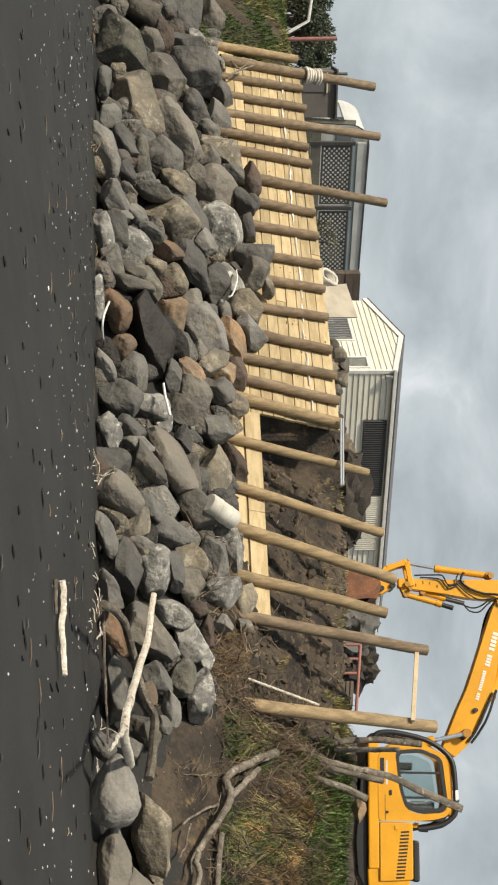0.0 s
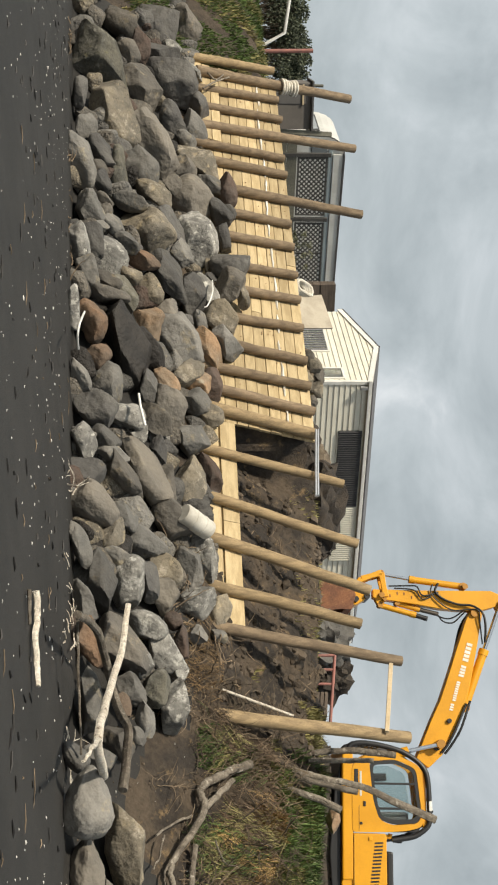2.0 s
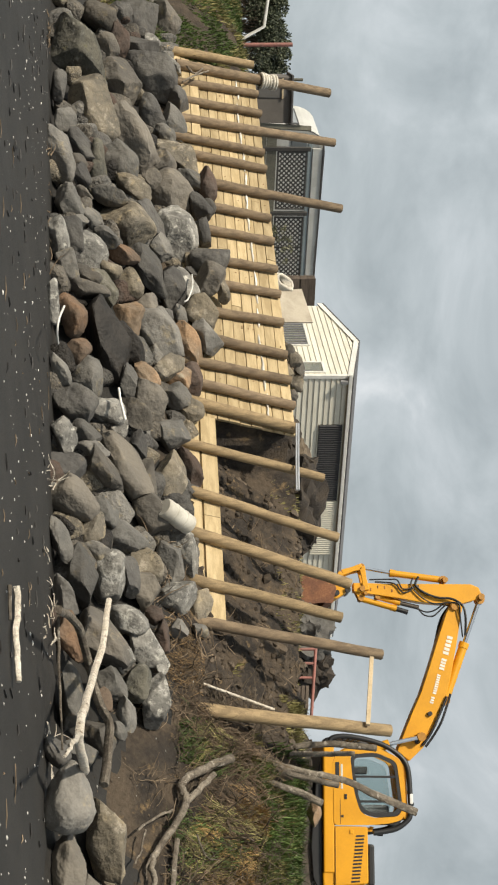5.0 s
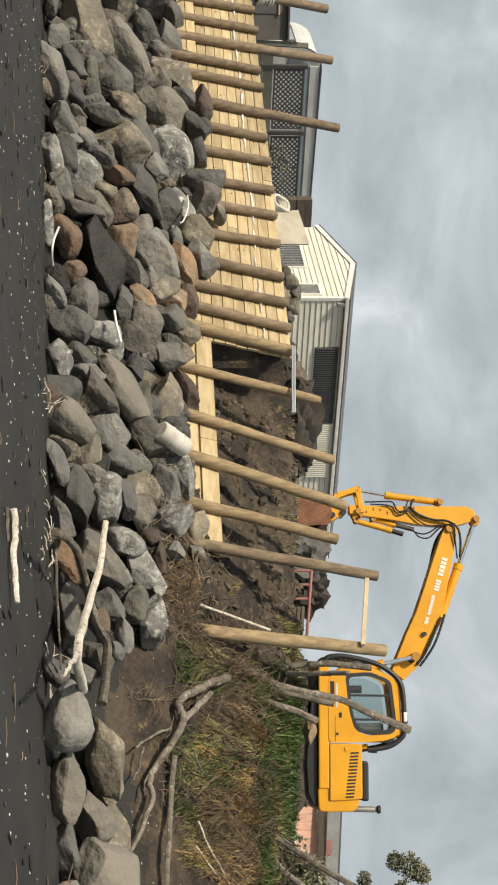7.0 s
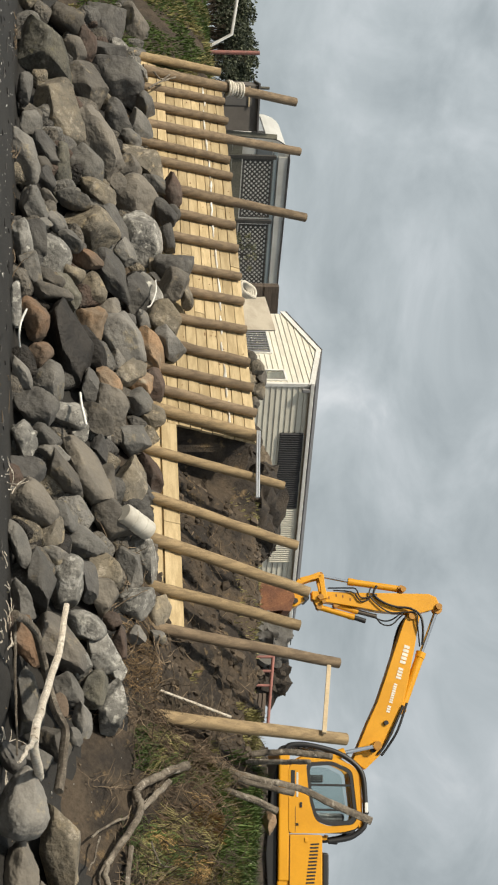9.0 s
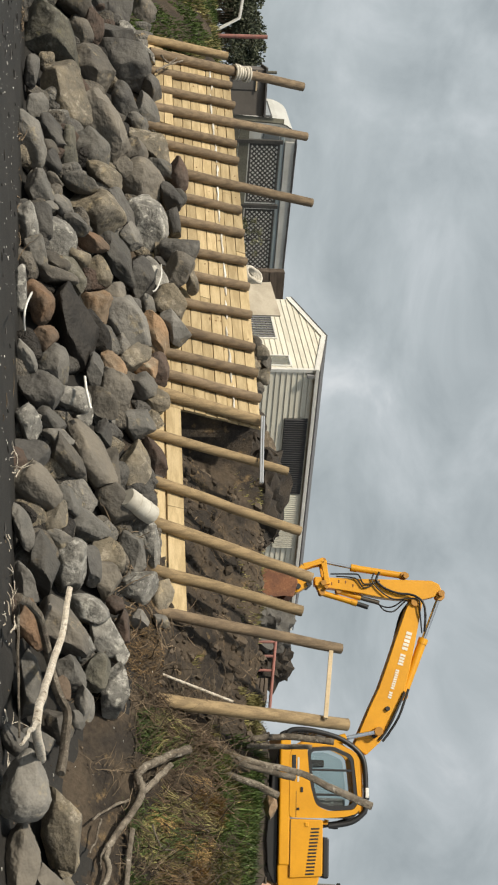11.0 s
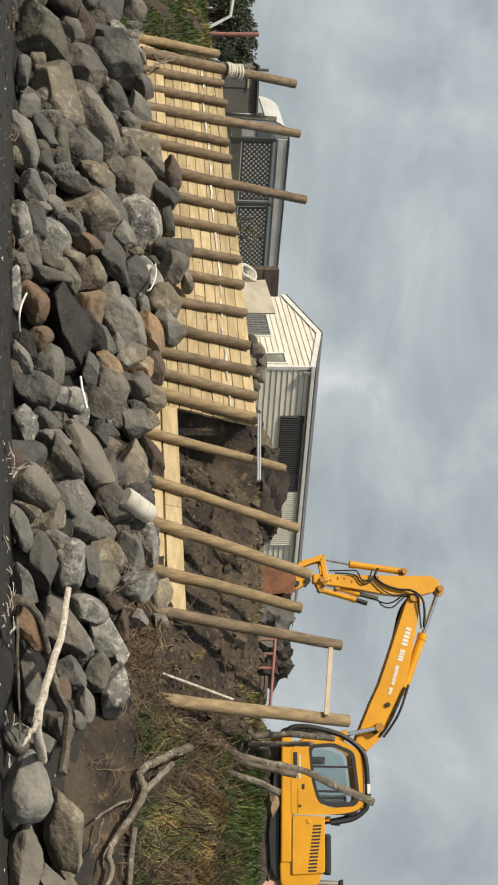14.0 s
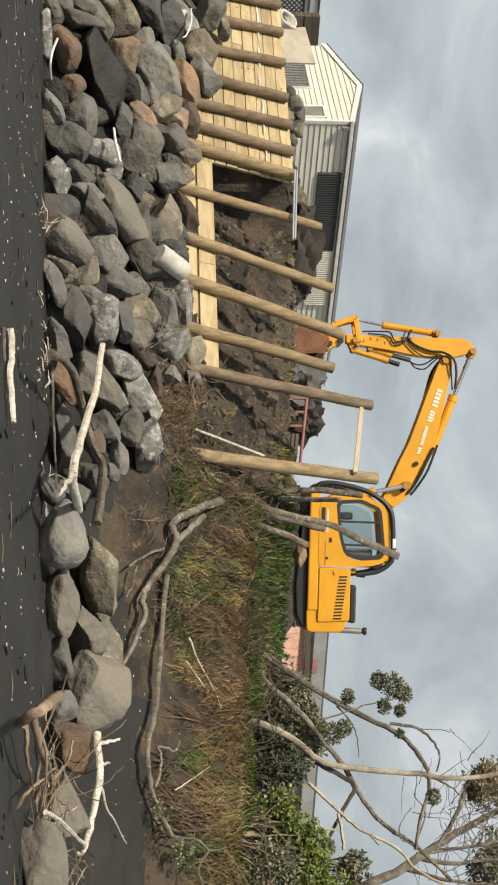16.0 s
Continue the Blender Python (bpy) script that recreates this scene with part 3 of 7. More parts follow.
# smaller stones that fill the gaps between the large ones
FILL = []
for k in range(9):
    me = bpy.data.meshes.new("stone")
    me.from_pydata([tuple(v) for v in rock_verts(900 + k, (1, 0.85, 0.75), ICO3_V)], [], ICO3_F)
    me.polygons.foreach_set("use_smooth", [True] * len(ICO3_F))
    FILL.append(me)
rnd = random.Random(5)
tones = ["grey", "dark", "brown", "dark", "grey", "tan", "red", "brown", "black"]
for k, me in enumerate(FILL):
    me.materials.append(ROCK[tones[k]])
for k in range(270):
    a, b = rnd.uniform(9.5, 31.0), rnd.uniform(12.95, 15.35)
    if a < 10.5 and b > 14.2:
        continue
    s = rnd.uniform(0.17, 0.36)
    zt = sand_z(a, TOE)
    z = zt + (2.6 - zt) * (b - TOE) / (WALL_B - TOE)
    j = rnd.randrange(9)
    ob = new("stone", FILL[j])
    ob.matrix_world = Matrix.Translation(ab(a, b + 0.10, z - 0.20)) @ Euler([rnd.uniform(0, 6.3) for _ in range(3)]).to_matrix().to_4x4() @ Matrix.Diagonal((s, s, s, 1))
    tagged(ob, ROCK_WORDS[tones[j]].replace("boulder", "stone"), "stone", "stones between the boulders")

# ------------------------------------------------------------------ the timber sea wall
def pole(foot, top, r, material, label, sink=0.6, group="poles of the sea wall", name="pole"):
    """A round pole that leans back, a little tapered, with a cut top."""
    f, t = Vector(foot), Vector(top)
    d = (t - f).normalized()
    f = f - d * sink
    n = 9
    path = [f.lerp(t, i / (n - 1)) for i in range(n)]
    rs = random.Random(round(f.x * 100))
    path = [p + Vector((rs.uniform(-1, 1), rs.uniform(-1, 1), 0)) * 0.008 for p in path]
    vs, fs = tube_data(path, [r * (0.96 - 0.12 * i / (n - 1)) for i in range(n)], 14, 0.02, round(f.x * 100))
    ob = raw(name, vs, fs, material, None, "", True)
    ob.data.materials.append(ENDGRAIN)
    ob.data.polygons[len(fs) - 1].material_index = 1
    return tagged(ob, label, "pole", group)


ENDGRAIN = stuff_mat("sawn_end_grain", (0.15, 0.115, 0.078), (0.095, 0.074, 0.052), 14.0, 0.9, 0.3, 40.0, 0.2, 0.2)
SHORT = "weathered brown round pole holding wall planks"
TALL = "tall weathered round pole standing above the wall"
PALE = "pale round pole standing free beside the dug bank"
pole((-9.29, 30.15, 2.42), (-9.21, 30.78, 4.13), 0.12, POLE_NEW, "pale round pole leaning on the grassy bank", 0.4)
pole((-8.82, 29.83, 2.83), (-8.62, 30.96, 6), 0.125, POLE, "tall brown round pole wrapped with white rope")
pole((-8.32, 29.24, 2.55), (-8.26, 29.85, 4.16), 0.105, POLE, SHORT)
pole((-7.76, 28.76, 2.68), (-7.67, 29.3, 4.19), 0.105, POLE, SHORT)
pole((-7.21, 28.22, 2.66), (-7.04, 29.39, 5.88), 0.115, POLE, TALL)
pole((-6.67, 27.69, 2.64), (-6.52, 28.18, 4.15), 0.105, POLE, SHORT)
pole((-6.24, 27.29, 2.65), (-6.07, 27.75, 4.16), 0.11, POLE, SHORT)
pole((-5.55, 26.69, 2.81), (-5.19, 27.57, 5.76), 0.115, POLE, TALL)
pole((-4.96, 26.12, 2.79), (-4.79, 26.51, 4.13), 0.105, POLE, SHORT)
pole((-4.4, 25.57, 2.76), (-4.22, 25.97, 4.14), 0.105, POLE, SHORT)
pole((-3.72, 24.96, 2.84), (-3.57, 25.34, 4.14), 0.10, POLE, SHORT)
pole((-3.18, 24.42, 2.82), (-3.03, 24.83, 4.15), 0.10, POLE, SHORT)
pole((-2.59, 23.85, 2.79), (-2.42, 24.24, 4.14), 0.10, POLE, SHORT)
pole((-2.03, 23.29, 2.76), (-1.77, 23.62, 4.14), 0.105, POLE, SHORT)
pole((-1.58, 22.77, 2.52), (-1.27, 23.15, 4.16), 0.10, POLE, SHORT)
pole((-1.18, 22.37, 2.5), (-0.8, 22.71, 4.18), 0.10, POLE, SHORT)
pole((-0.84, 22.02, 2.42), (-0.4, 22.32, 4.16), 0.115, POLE_NEW, "round pole at the open end of the plank wall")
pole((-0.13, 21.29, 2.31), (0.45, 21.67, 4.55), 0.09, POLE_NEW, PALE)
pole((0.63, 20.57, 2.34), (1.4, 20.8, 4.66), 0.095, POLE_NEW, PALE)
pole((1.27, 19.98, 2.4), (2.08, 20.19, 4.76), 0.105, POLE_NEW, PALE)
pole((1.92, 19.35, 2.35), (2.53, 19.67, 4.54), 0.10, POLE_NEW, PALE)
pole((2.47, 18.84, 2.42), (3.07, 19.39, 5.11), 0.095, POLE, "tall grey-brown round pole with a batten nailed to its top")
pole((3.53, 17.81, 2.32), (4.02, 18.48, 5.06), 0.105, POLE_NEW, "thick pale round pole beside the grassy bank", 0.3)

BACK_N = Vector((0, 0, 1)).cross(ALONG)
RISE = (INLAND * RAKE + Vector((0, 0, 1)))
plank_wall = thing("plank_wall", "retaining wall of new pine planks behind poles", "retaining wall", at=ab(WALL_A0, WALL_B, 2.0))
WALL_ROT = Matrix((ALONG, RISE.normalized().cross(ALONG).normalized() * -1, RISE.normalized())).transposed()


def plank(a0, a1, z0, h, out):
    """A board along the wall between two places, at height z0 above the base line."""
    L = abs(a1 - a0) - 0.008
    bm = bmesh.new()
    block(bm, (-L / 2, -0.025, 0.0015), (L / 2, 0.025, h - 0.002), 0.0035)
    ob = part("plank", bm, PLANK, plank_wall)
    n = RISE.normalized().cross(ALONG)
    n = n if n.dot(INLAND) < 0 else -n
    org = ab((a0 + a1) / 2, WALL_B, WALL_Z) + RISE * (z0 / RISE.z) + n * out
    m = Matrix((-ALONG, -n, RISE.normalized())).transposed().to_4x4()
    m.translation = org
    ob.matrix_parent_inverse = plank_wall.matrix_world.inverted()
    ob.matrix_basis = m
    return ob


rnd = random.Random(21)
for row in range(10):
    z0 = -0.55 + row * 0.196
    cuts = [WALL_A0 - 0.05]
    step = [3.1, 4.2, 2.1, 3.6, 4.8][row % 5]
    a = WALL_A0 + step
    while a < WALL_A1 - 1:
        cuts.append(a)
        a += [4.2, 3.1, 4.8][(row + len(cuts)) % 3]
    cuts.append(WALL_A1 - rnd.uniform(0.0, 0.25))
    for c0, c1 in zip(cuts, cuts[1:]):
        plank(c0, c1, z0, 0.196, 0.012 * rnd.uniform(0, 1))
for row in range(2):
    z0 = -0.575 + row * 0.295
    for c0, c1 in (((11.35, 13.4), (13.4, WALL_A0 - 0.07)) if row % 2 else ((11.35, 14.4), (14.4, WALL_A0 - 0.07))):
        plank(c0, c1, z0, 0.275, 0.02 + 0.01 * rnd.uniform(0, 1))
plank(11.4, WALL_A0 - 0.1, -0.31, 0.05, -0.02)
for row in range(2):
    plank(24.2, 26.2, -0.5 + row * 0.2 + 0.1, 0.196, 0.09)

KNOT = plain("dark_knot", (0.27, 0.17, 0.085), 0.8)
bits = []
for k in range(170):
    a, zz = rnd.uniform(11.5, WALL_A1 - 0.2), rnd.uniform(-0.5, 1.38)
    if a < WALL_A0 and zz > 0.0:
        continue
    p = ab(a, WALL_B, WALL_Z) + RISE * zz
    n = RISE.normalized().cross(ALONG)
    n = n if n.dot(INLAND) < 0 else -n
    p = p + n * 0.051
    r1, r2 = rnd.uniform(0.008, 0.02), rnd.uniform(0.006, 0.013)
    vs = [p + ALONG * (r1 * math.cos(i * math.pi / 4)) + RISE * (r2 * math.sin(i * math.pi / 4)) for i in range(8)]
    bits.append((vs + [v - n * 0.03 for v in vs], [tuple(range(8))] + [(i, (i + 1) % 8, (i + 1) % 8 + 8, i + 8) for i in range(8)]))
V, F = [], []
for vs, fs in bits:
    o = len(V)
    V += vs
    F += [tuple(i + o for i in f) for f in fs]
o = raw("knots", V, F, KNOT, plank_wall)
o.matrix_parent_inverse = plank_wall.matrix_world.inverted()
tagged(o, "", "", "", "stuff")

# white fabric edge that shows between two courses of planks
FABRIC = plain("white_fabric", (0.78, 0.76, 0.70), 0.9)
bits = []
rnd = random.Random(8)
a = WALL_A0 + 0.2
while a < WALL_A1 - 0.6:
    L = rnd.uniform(0.5, 1.1)
    zz = 0.93 + 0.02 * math.sin(a * 1.7)
    path = [ab(x, WALL_B, WALL_Z) + RISE * (zz + rnd.uniform(-0.012, 0.012)) - INLAND * 0.05 for x in np.linspace(a, a + L, 6)]
    bits.append(tube_data(path, [0.008, 0.022, 0.014, 0.024, 0.017, 0.006], 6, 0.3, int(a * 10)))
    a += L + rnd.uniform(0.04, 0.22)
heap(bits, "fabric_edge", FABRIC, "ragged white geotextile edge between wall planks", "geotextile", "stuff")

BATTEN = stuff_mat("pale_batten", (0.62, 0.50, 0.33), (0.52, 0.41, 0.26), 3.0, 0.8, 0.2, 30.0, 0.1, grain=(0.9, 1.1))
STEEL = plain("galvanised_pipe", (0.62, 0.63, 0.64), 0.35, 0.7)


def beam(name, p, q, w, h, material, parent=None, label=""):
    """A squared bar between two places."""
    p, q = Vector(p), Vector(q)
    d = q - p
    m = d.to_track_quat("X", "Z").to_matrix().to_4x4()
    m.translation = (p + q) / 2
    bm = bmesh.new()
    block(bm, (-d.length / 2, -w / 2, -h / 2), (d.length / 2, w / 2, h / 2), min(w, h) * 0.12)
    bmesh.ops.transform(bm, matrix=m, verts=bm.verts)
    return part(name, bm, material, parent, label)


tagged(beam("batten", (3.06, 19.12, 4.91), (3.88, 18.25, 4.7), 0.045, 0.062, BATTEN), "pale timber batten nailed between two poles", "batten")
pipes = thing("pipe_pair", "two galvanised pipes lying on the wall end", "pipes", at=(-0.43, 22.47, 4.21))
for dv in (0, 7):
    o = tube("pipe", [(-0.48, 22.17, 4.15), (0.08, 21.61, 4.08), (0.63, 21.06, 4.02)], 0.019, STEEL, pipes)
    o.matrix_parent_inverse = pipes.matrix_world.inverted()
    o.matrix_basis = Matrix.Translation((0, 0.04 * dv / 7, 0.042 * dv / 7))
tagged(tube("rod", [(3.21, 17.99, 2.36), (3.38, 17.99, 2.81), (3.62, 18.16, 3.36)], 0.02, DRIFT), "thin pale stick leaning on the dug bank", "stick")

# rope lashed round the tall pole, and a coil lying on the wall
ROPE = stuff_mat("white_rope", (0.66, 0.62, 0.54), (0.52, 0.48, 0.40), 12.0, 0.9, 0.6, 60.0, 0.1)
rp, rq = Vector((-8.72, 30.33, 4.25)), Vector((-8.71, 30.48, 4.64))
path = []
for i in range(70):
    t = i / 69
    d = (rq - rp).normalized()
    s = d.orthogonal().normalized()
    path.append(rp.lerp(rq, t) + (s * math.cos(t * 38) + d.cross(s) * math.sin(t * 38)) * (0.15 + 0.02 * math.sin(t * 9)))
tagged(tube("rope_lashing", path, 0.034, ROPE, sides=6), "thick white rope wound round a tall pole", "rope")
rc = Vector((-3.41, 25.98, 4.3))
path = [rc + Vector((0.15 * math.cos(i * 0.5) * (1 + 0.2 * math.sin(i)), 0.1 * math.sin(i * 0.5), 0.17 * math.sin(i * 0.5 + 0.4) + 0.004 * i - 0.1)) for i in range(52)]
tagged(tube("rope_coil", path, 0.032, ROPE, sides=6), "coil of white rope lying on the wall top", "rope")

# ------------------------------------------------------------------ behind the wall
PLY = stuff_mat("weathered_ply", (0.43, 0.385, 0.31), (0.35, 0.31, 0.245), 2.0, 0.85, 0.3, 30.0, 0.05, 0.2, (0.38, 0.33, 0.26), 0.66, grain=(0.9, 1.1))
c = [Vector((-3.27, 26.4, 4.19)), Vector((-3.39, 26.99, 4.82)), Vector((-2.62, 26.27, 4.96)), Vector((-2.57, 25.77, 4.12))]
nrm = (c[1] - c[0]).cross(c[3] - c[0]).normalized() * 0.018
raw_v = [p + nrm for p in c] + [p - nrm for p in c]
tagged(raw("plywood_sheet", raw_v, [(0, 1, 2, 3), (7, 6, 5, 4), (0, 4, 5, 1), (1, 5, 6, 2), (2, 6, 7, 3), (3, 7, 4, 0)], PLY), "weathered plywood sheet leaning on the wall", "board")


def mound(name, centre, size, material, label, category, seed, rough=1.0):
    """A heap with clods and hollows on it."""
    rs = np.random.RandomState(seed)
    off = Vector(rs.uniform(-40, 40, 3))
    v = ICO_V.copy()
    f = np.array([1 + rough * (0.20 * noise.noise(Vector(q) * 2.1 + off) + 0.16 * (0.35 - abs(noise.noise(Vector(q) * 4.2 + off))) + 0.17 * noise.noise(Vector(q) * 8 + off) + 0.06 * noise.noise(Vector(q) * 22 + off)) for q in v])
    v = v * f[:, None] * np.array(size)
    ob = raw(name, v, ICO_F, material, None, "", True)
    ob.matrix_world = pose(*centre, 0, 0, 40)
    return tagged(ob, label, category)


CLAY = stuff_mat("dark_clods", (0.075, 0.062, 0.050), (0.045, 0.040, 0.036), 4.0, 0.92, 0.8, 16.0, 0.0, 0.2, (0.15, 0.125, 0.09), 0.60, dist=0.05)
RUBBLE = stuff_mat("brown_rubble", (0.22, 0.18, 0.13), (0.13, 0.105, 0.08), 3.0, 0.92, 0.7, 14.0, 0.0, 0.2, (0.24, 0.20, 0.155), 0.60, dist=0.05)
mound("rubble_mound", (-1.56, 24.85, 4.12), (0.50, 0.4, 0.38), RUBBLE, "heap of brown rubble behind the plank wall", "rubble", 3, 1.4)
for q, w, h, tone in (((-1.74, 24.54, 4.39), 0.17, 0.15, "tan"), ((-1.55, 24.65, 4.47), 0.20, 0.13, "brown"), ((-1.31, 24.57, 4.42), 0.19, 0.15, "tan"), ((-1.07, 24.48, 4.34), 0.16, 0.12, "brown"), ((-1.91, 24.53, 4.28), 0.14, 0.12, "brown"), ((-1.43, 24.36, 4.24), 0.18, 0.12, "tan")):
    boulder(*q, w, h, tone)
mound("soil_mound", (1.02, 24.38, 4.2), (1.15, 0.8, 0.66), CLAY, "dark heap of dug clay with stones", "soil heap", 4, 1.35)
mound("soil_mound", (0.34, 24.9, 4.33), (0.75, 0.5, 0.40), RUBBLE, "brown crumbled soil at the edge of the pit", "soil heap", 5)
mound("rock_mound", (3.37, 23.96, 4.47), (0.52, 0.5, 0.50), ROCK["dark"], "dark grey rough rock heap behind the poles", "rock heap", 6, 1.5)
mound("rock_mound", (3.99, 24.27, 4.53), (0.60, 0.5, 0.50), CLAY, "dark rough rock heap behind the poles", "rock heap", 9, 1.6)
mound("soil_mound", (-0.26, 24.6, 4.14), (0.55, 0.6, 0.32), CLAY, "dark damp soil beside the wall end", "soil heap", 12, 1.5)

RAILPINK = stuff_mat("faded_red_rail", (0.34, 0.15, 0.125), (0.26, 0.13, 0.11), 5.0, 0.7, 0.3, 40.0, 0.1, 0.3, (0.44, 0.36, 0.32), 0.62)
rail = thing("metal_rail", "faded red metal hand rail behind the bank", "rail", at=(3.95, 22.25, 3.97))
for nm, p, q, r in (("top_bar", (3.41, 22.34, 4.49), (4.57, 22.13, 4.38), 0.028), ("post", (3.42, 22.34, 3.98), (3.42, 22.34, 4.49), 0.026),
                    ("post", (3.66, 22.3, 3.98), (3.66, 22.3, 4.46), 0.026), ("post", (3.89, 22.26, 3.93), (3.9, 22.26, 4.44), 0.024),
                    ("low_bar", (3.42, 22.34, 4.17), (3.91, 22.26, 4.14), 0.020)):
    o = tube(nm, [p, q], r, RAILPINK, rail)
    o.matrix_parent_inverse = rail.matrix_world.inverted()
OLDBOARD = stuff_mat("old_brown_boards", (0.125, 0.100, 0.080), (0.092, 0.075, 0.062), 3.0, 0.9, 0.4, 30.0, 0.2, 0.2, stretch=(1, 1, 6))
crate = thing("board_stack", "stack of old brown boards on the bank", "boards", at=(4.45, 23.07, 4.21))
for k in range(4):
    o = beam("board", Vector((4.27, 23.21, 4.21)) + Vector((0, 0, 0.075 * k)), Vector((4.63, 22.94, 4.16)) + Vector((0, 0, 0.075 * k)), 0.3, 0.06, OLDBOARD, crate)
    o.matrix_parent_inverse = crate.matrix_world.inverted()

# ------------------------------------------------------------------ weatherboard house
CREAM = stuff_mat("cream_weatherboard", (0.74, 0.71, 0.60), (0.66, 0.63, 0.53), 1.2, 0.6, 0.15, 30.0, 0.05, 0.35, (0.52, 0.49, 0.40), 0.68, grain=(0.9, 1.08))
TRIM = plain("white_trim_paint", (0.80, 0.79, 0.74), 0.5)
ROOFIRON = stuff_mat("dark_roofing_iron", (0.115, 0.11, 0.11), (0.085, 0.082, 0.082), 2.0, 0.55, 0.15, 30.0, 0.1)
BLACKIRON = stuff_mat("black_corrugated_iron", (0.028, 0.028, 0.030), (0.022, 0.022, 0.024), 3.0, 0.5, 0.1, 30.0, 0.05, 0.5)
GLASS = bpy.data.materials.new("window_glass")
GLASS.use_nodes = True
_g = GLASS.node_tree.nodes["Principled BSDF"]
_g.inputs["Base Color"].default_value, _g.inputs["Roughness"].default_value, _g.inputs["Transmission Weight"].default_value, _g.inputs["IOR"].default_value = (0.70, 0.77, 0.76, 1), 0.03, 1.0, 1.3
CLEARGLASS = GLASS.copy()
CLEARGLASS.name = "clear_window_glass"
CLEARGLASS.node_tree.nodes["Principled BSDF"].inputs["Base Color"].default_value = (0.92, 0.92, 0.90, 1)


def local_part(name, bm, mat, parent, m, label="", smooth=False):
    bmesh.ops.transform(bm, matrix=m, verts=bm.verts)
    ob = part(name, bm, mat, parent, label, smooth)
    if not parent.parent:
        ob.matrix_parent_inverse = parent.matrix_world.inverted()
    return ob


def prism(bm, outline, y0, y1):
    """An outline in x and z, made solid between y0 and y1."""
    lo = [bm.verts.new((x, y0, z)) for x, z in outline]
    hi = [bm.verts.new((x, y1, z)) for x, z in outline]
    n = len(outline)
    bm.faces.new(lo)
    bm.faces.new(hi[::-1])
    for i in range(n):
        bm.faces.new((lo[i], hi[i], hi[(i + 1) % n], lo[(i + 1) % n]))
    bmesh.ops.recalc_face_normals(bm, faces=bm.faces)
    return bm


def weatherboard_house():
    H = Matrix(((0.872, -0.49, 0, -2.215), (0.49, 0.872, 0, 37.95), (0, 0, 1, 0), (0, 0, 0, 1)))
    house = thing("house", "cream weatherboard house with a low gable roof", "house", at=(-2.2, 38, 4.1))
    L, W, Z0, EAVE, RIDGE = 9.2, 5.3, 4.1, 7.60, 8.11
    APEX, LOW = 0.45 * 5.3, 7.34
    bm = bmesh.new()
    block(bm, (0.05, 0.05, Z0), (L, W - 0.05, LOW - 0.02))
    prism_b = [(0.05, LOW - 0.02), (W - 0.05, LOW - 0.02), (APEX, RIDGE - 0.1), (0.05, EAVE - 0.02)]
    lo = [bm.verts.new((0.05, y, z)) for y, z in prism_b]
    hi = [bm.verts.new((L, y, z)) for y, z in prism_b]
    bm.faces.new(lo), bm.faces.new(hi[::-1]), bm.faces.new((lo[3], hi[3], hi[0], lo[0]))
    local_part("wall", bm, CREAM, house, H)
    # boards on the gable, each with a shadow line under it
    z = 5.2
    while z < RIDGE - 0.12:
        y0, y1 = 0.0, W
        y0 = max(0.0, (z + 0.09 - EAVE) / (RIDGE - EAVE) * APEX)
        y1 = min(W, W - (z + 0.09 - LOW) / (RIDGE - LOW) * (W - APEX))
        if y1 - y0 > 0.15:
            bm = bmesh.new()
            prism(bm, [(0.045, z), (-0.012, z), (0.012, z + 0.158), (0.045, z + 0.158)], y0, y1)
            local_part("weatherboard", bm, CREAM, house, H)
        if z < EAVE - 0.12:
            bm = bmesh.new()
            lo = [(z, 0.045), (z, -0.012), (z + 0.158, 0.012), (z + 0.158, 0.045)]
            a = [bm.verts.new((0.04, y, zz)) for zz, y in lo]
            b = [bm.verts.new((L, y, zz)) for zz, y in lo]
            bm.faces.new(a), bm.faces.new(b[::-1])
            for i in range(4):
                bm.faces.new((a[i], b[i], b[(i + 1) % 4], a[(i + 1) % 4]))
            bmesh.ops.recalc_face_normals(bm, faces=bm.faces)
            local_part("weatherboard", bm, CREAM, house, H)
        z += 0.166
    bm = bmesh.new()
    block(bm, (-0.03, -0.03, Z0), (0.08, 0.08, EAVE), 0.01)
    local_part("corner_board", bm, TRIM, house, H)
    # roof: two sheets, barge boards, gutter
    for s in (0, 1):
        bm = bmesh.new()
        e, r = (-0.10, APEX) if s == 0 else (W + 0.10, APEX)
        ez = EAVE - 0.10 * (RIDGE - EAVE) / APEX if s == 0 else LOW - 0.10 * (RIDGE - LOW) / (W - APEX)
        pts = [(e, ez + 0.10), (r, RIDGE + 0.10), (r, RIDGE + 0.07), (e, ez + 0.07)]
        lo = [bm.verts.new((-0.06, y, z)) for y, z in pts]
        hi = [bm.verts.new((L + 0.3, y, z)) for y, z in pts]
        bm.faces.new(lo), bm.faces.new(hi[::-1])
        for i in range(4):
            bm.faces.new((lo[i], hi[i], hi[(i + 1) % 4], lo[(i + 1) % 4]))
        bmesh.ops.recalc_face_normals(bm, faces=bm.faces)
        local_part("roof", bm, ROOFIRON, house, H)
        bm = bmesh.new()
        pts = [(e, ez + 0.068), (r, RIDGE + 0.068), (r, RIDGE - 0.10), (e, ez - 0.10)]
        lo = [bm.verts.new((-0.045, y, z)) for y, z in pts]
        hi = [bm.verts.new((-0.015, y, z)) for y, z in pts]
        bm.faces.new(lo), bm.faces.new(hi[::-1])
        for i in range(4):
            bm.faces.new((lo[i], hi[i], hi[(i + 1) % 4], lo[(i + 1) % 4]))
        bmesh.ops.recalc_face_normals(bm, faces=bm.faces)
        local_part("barge_board", bm, TRIM, house, H)
    bm = bmesh.new()
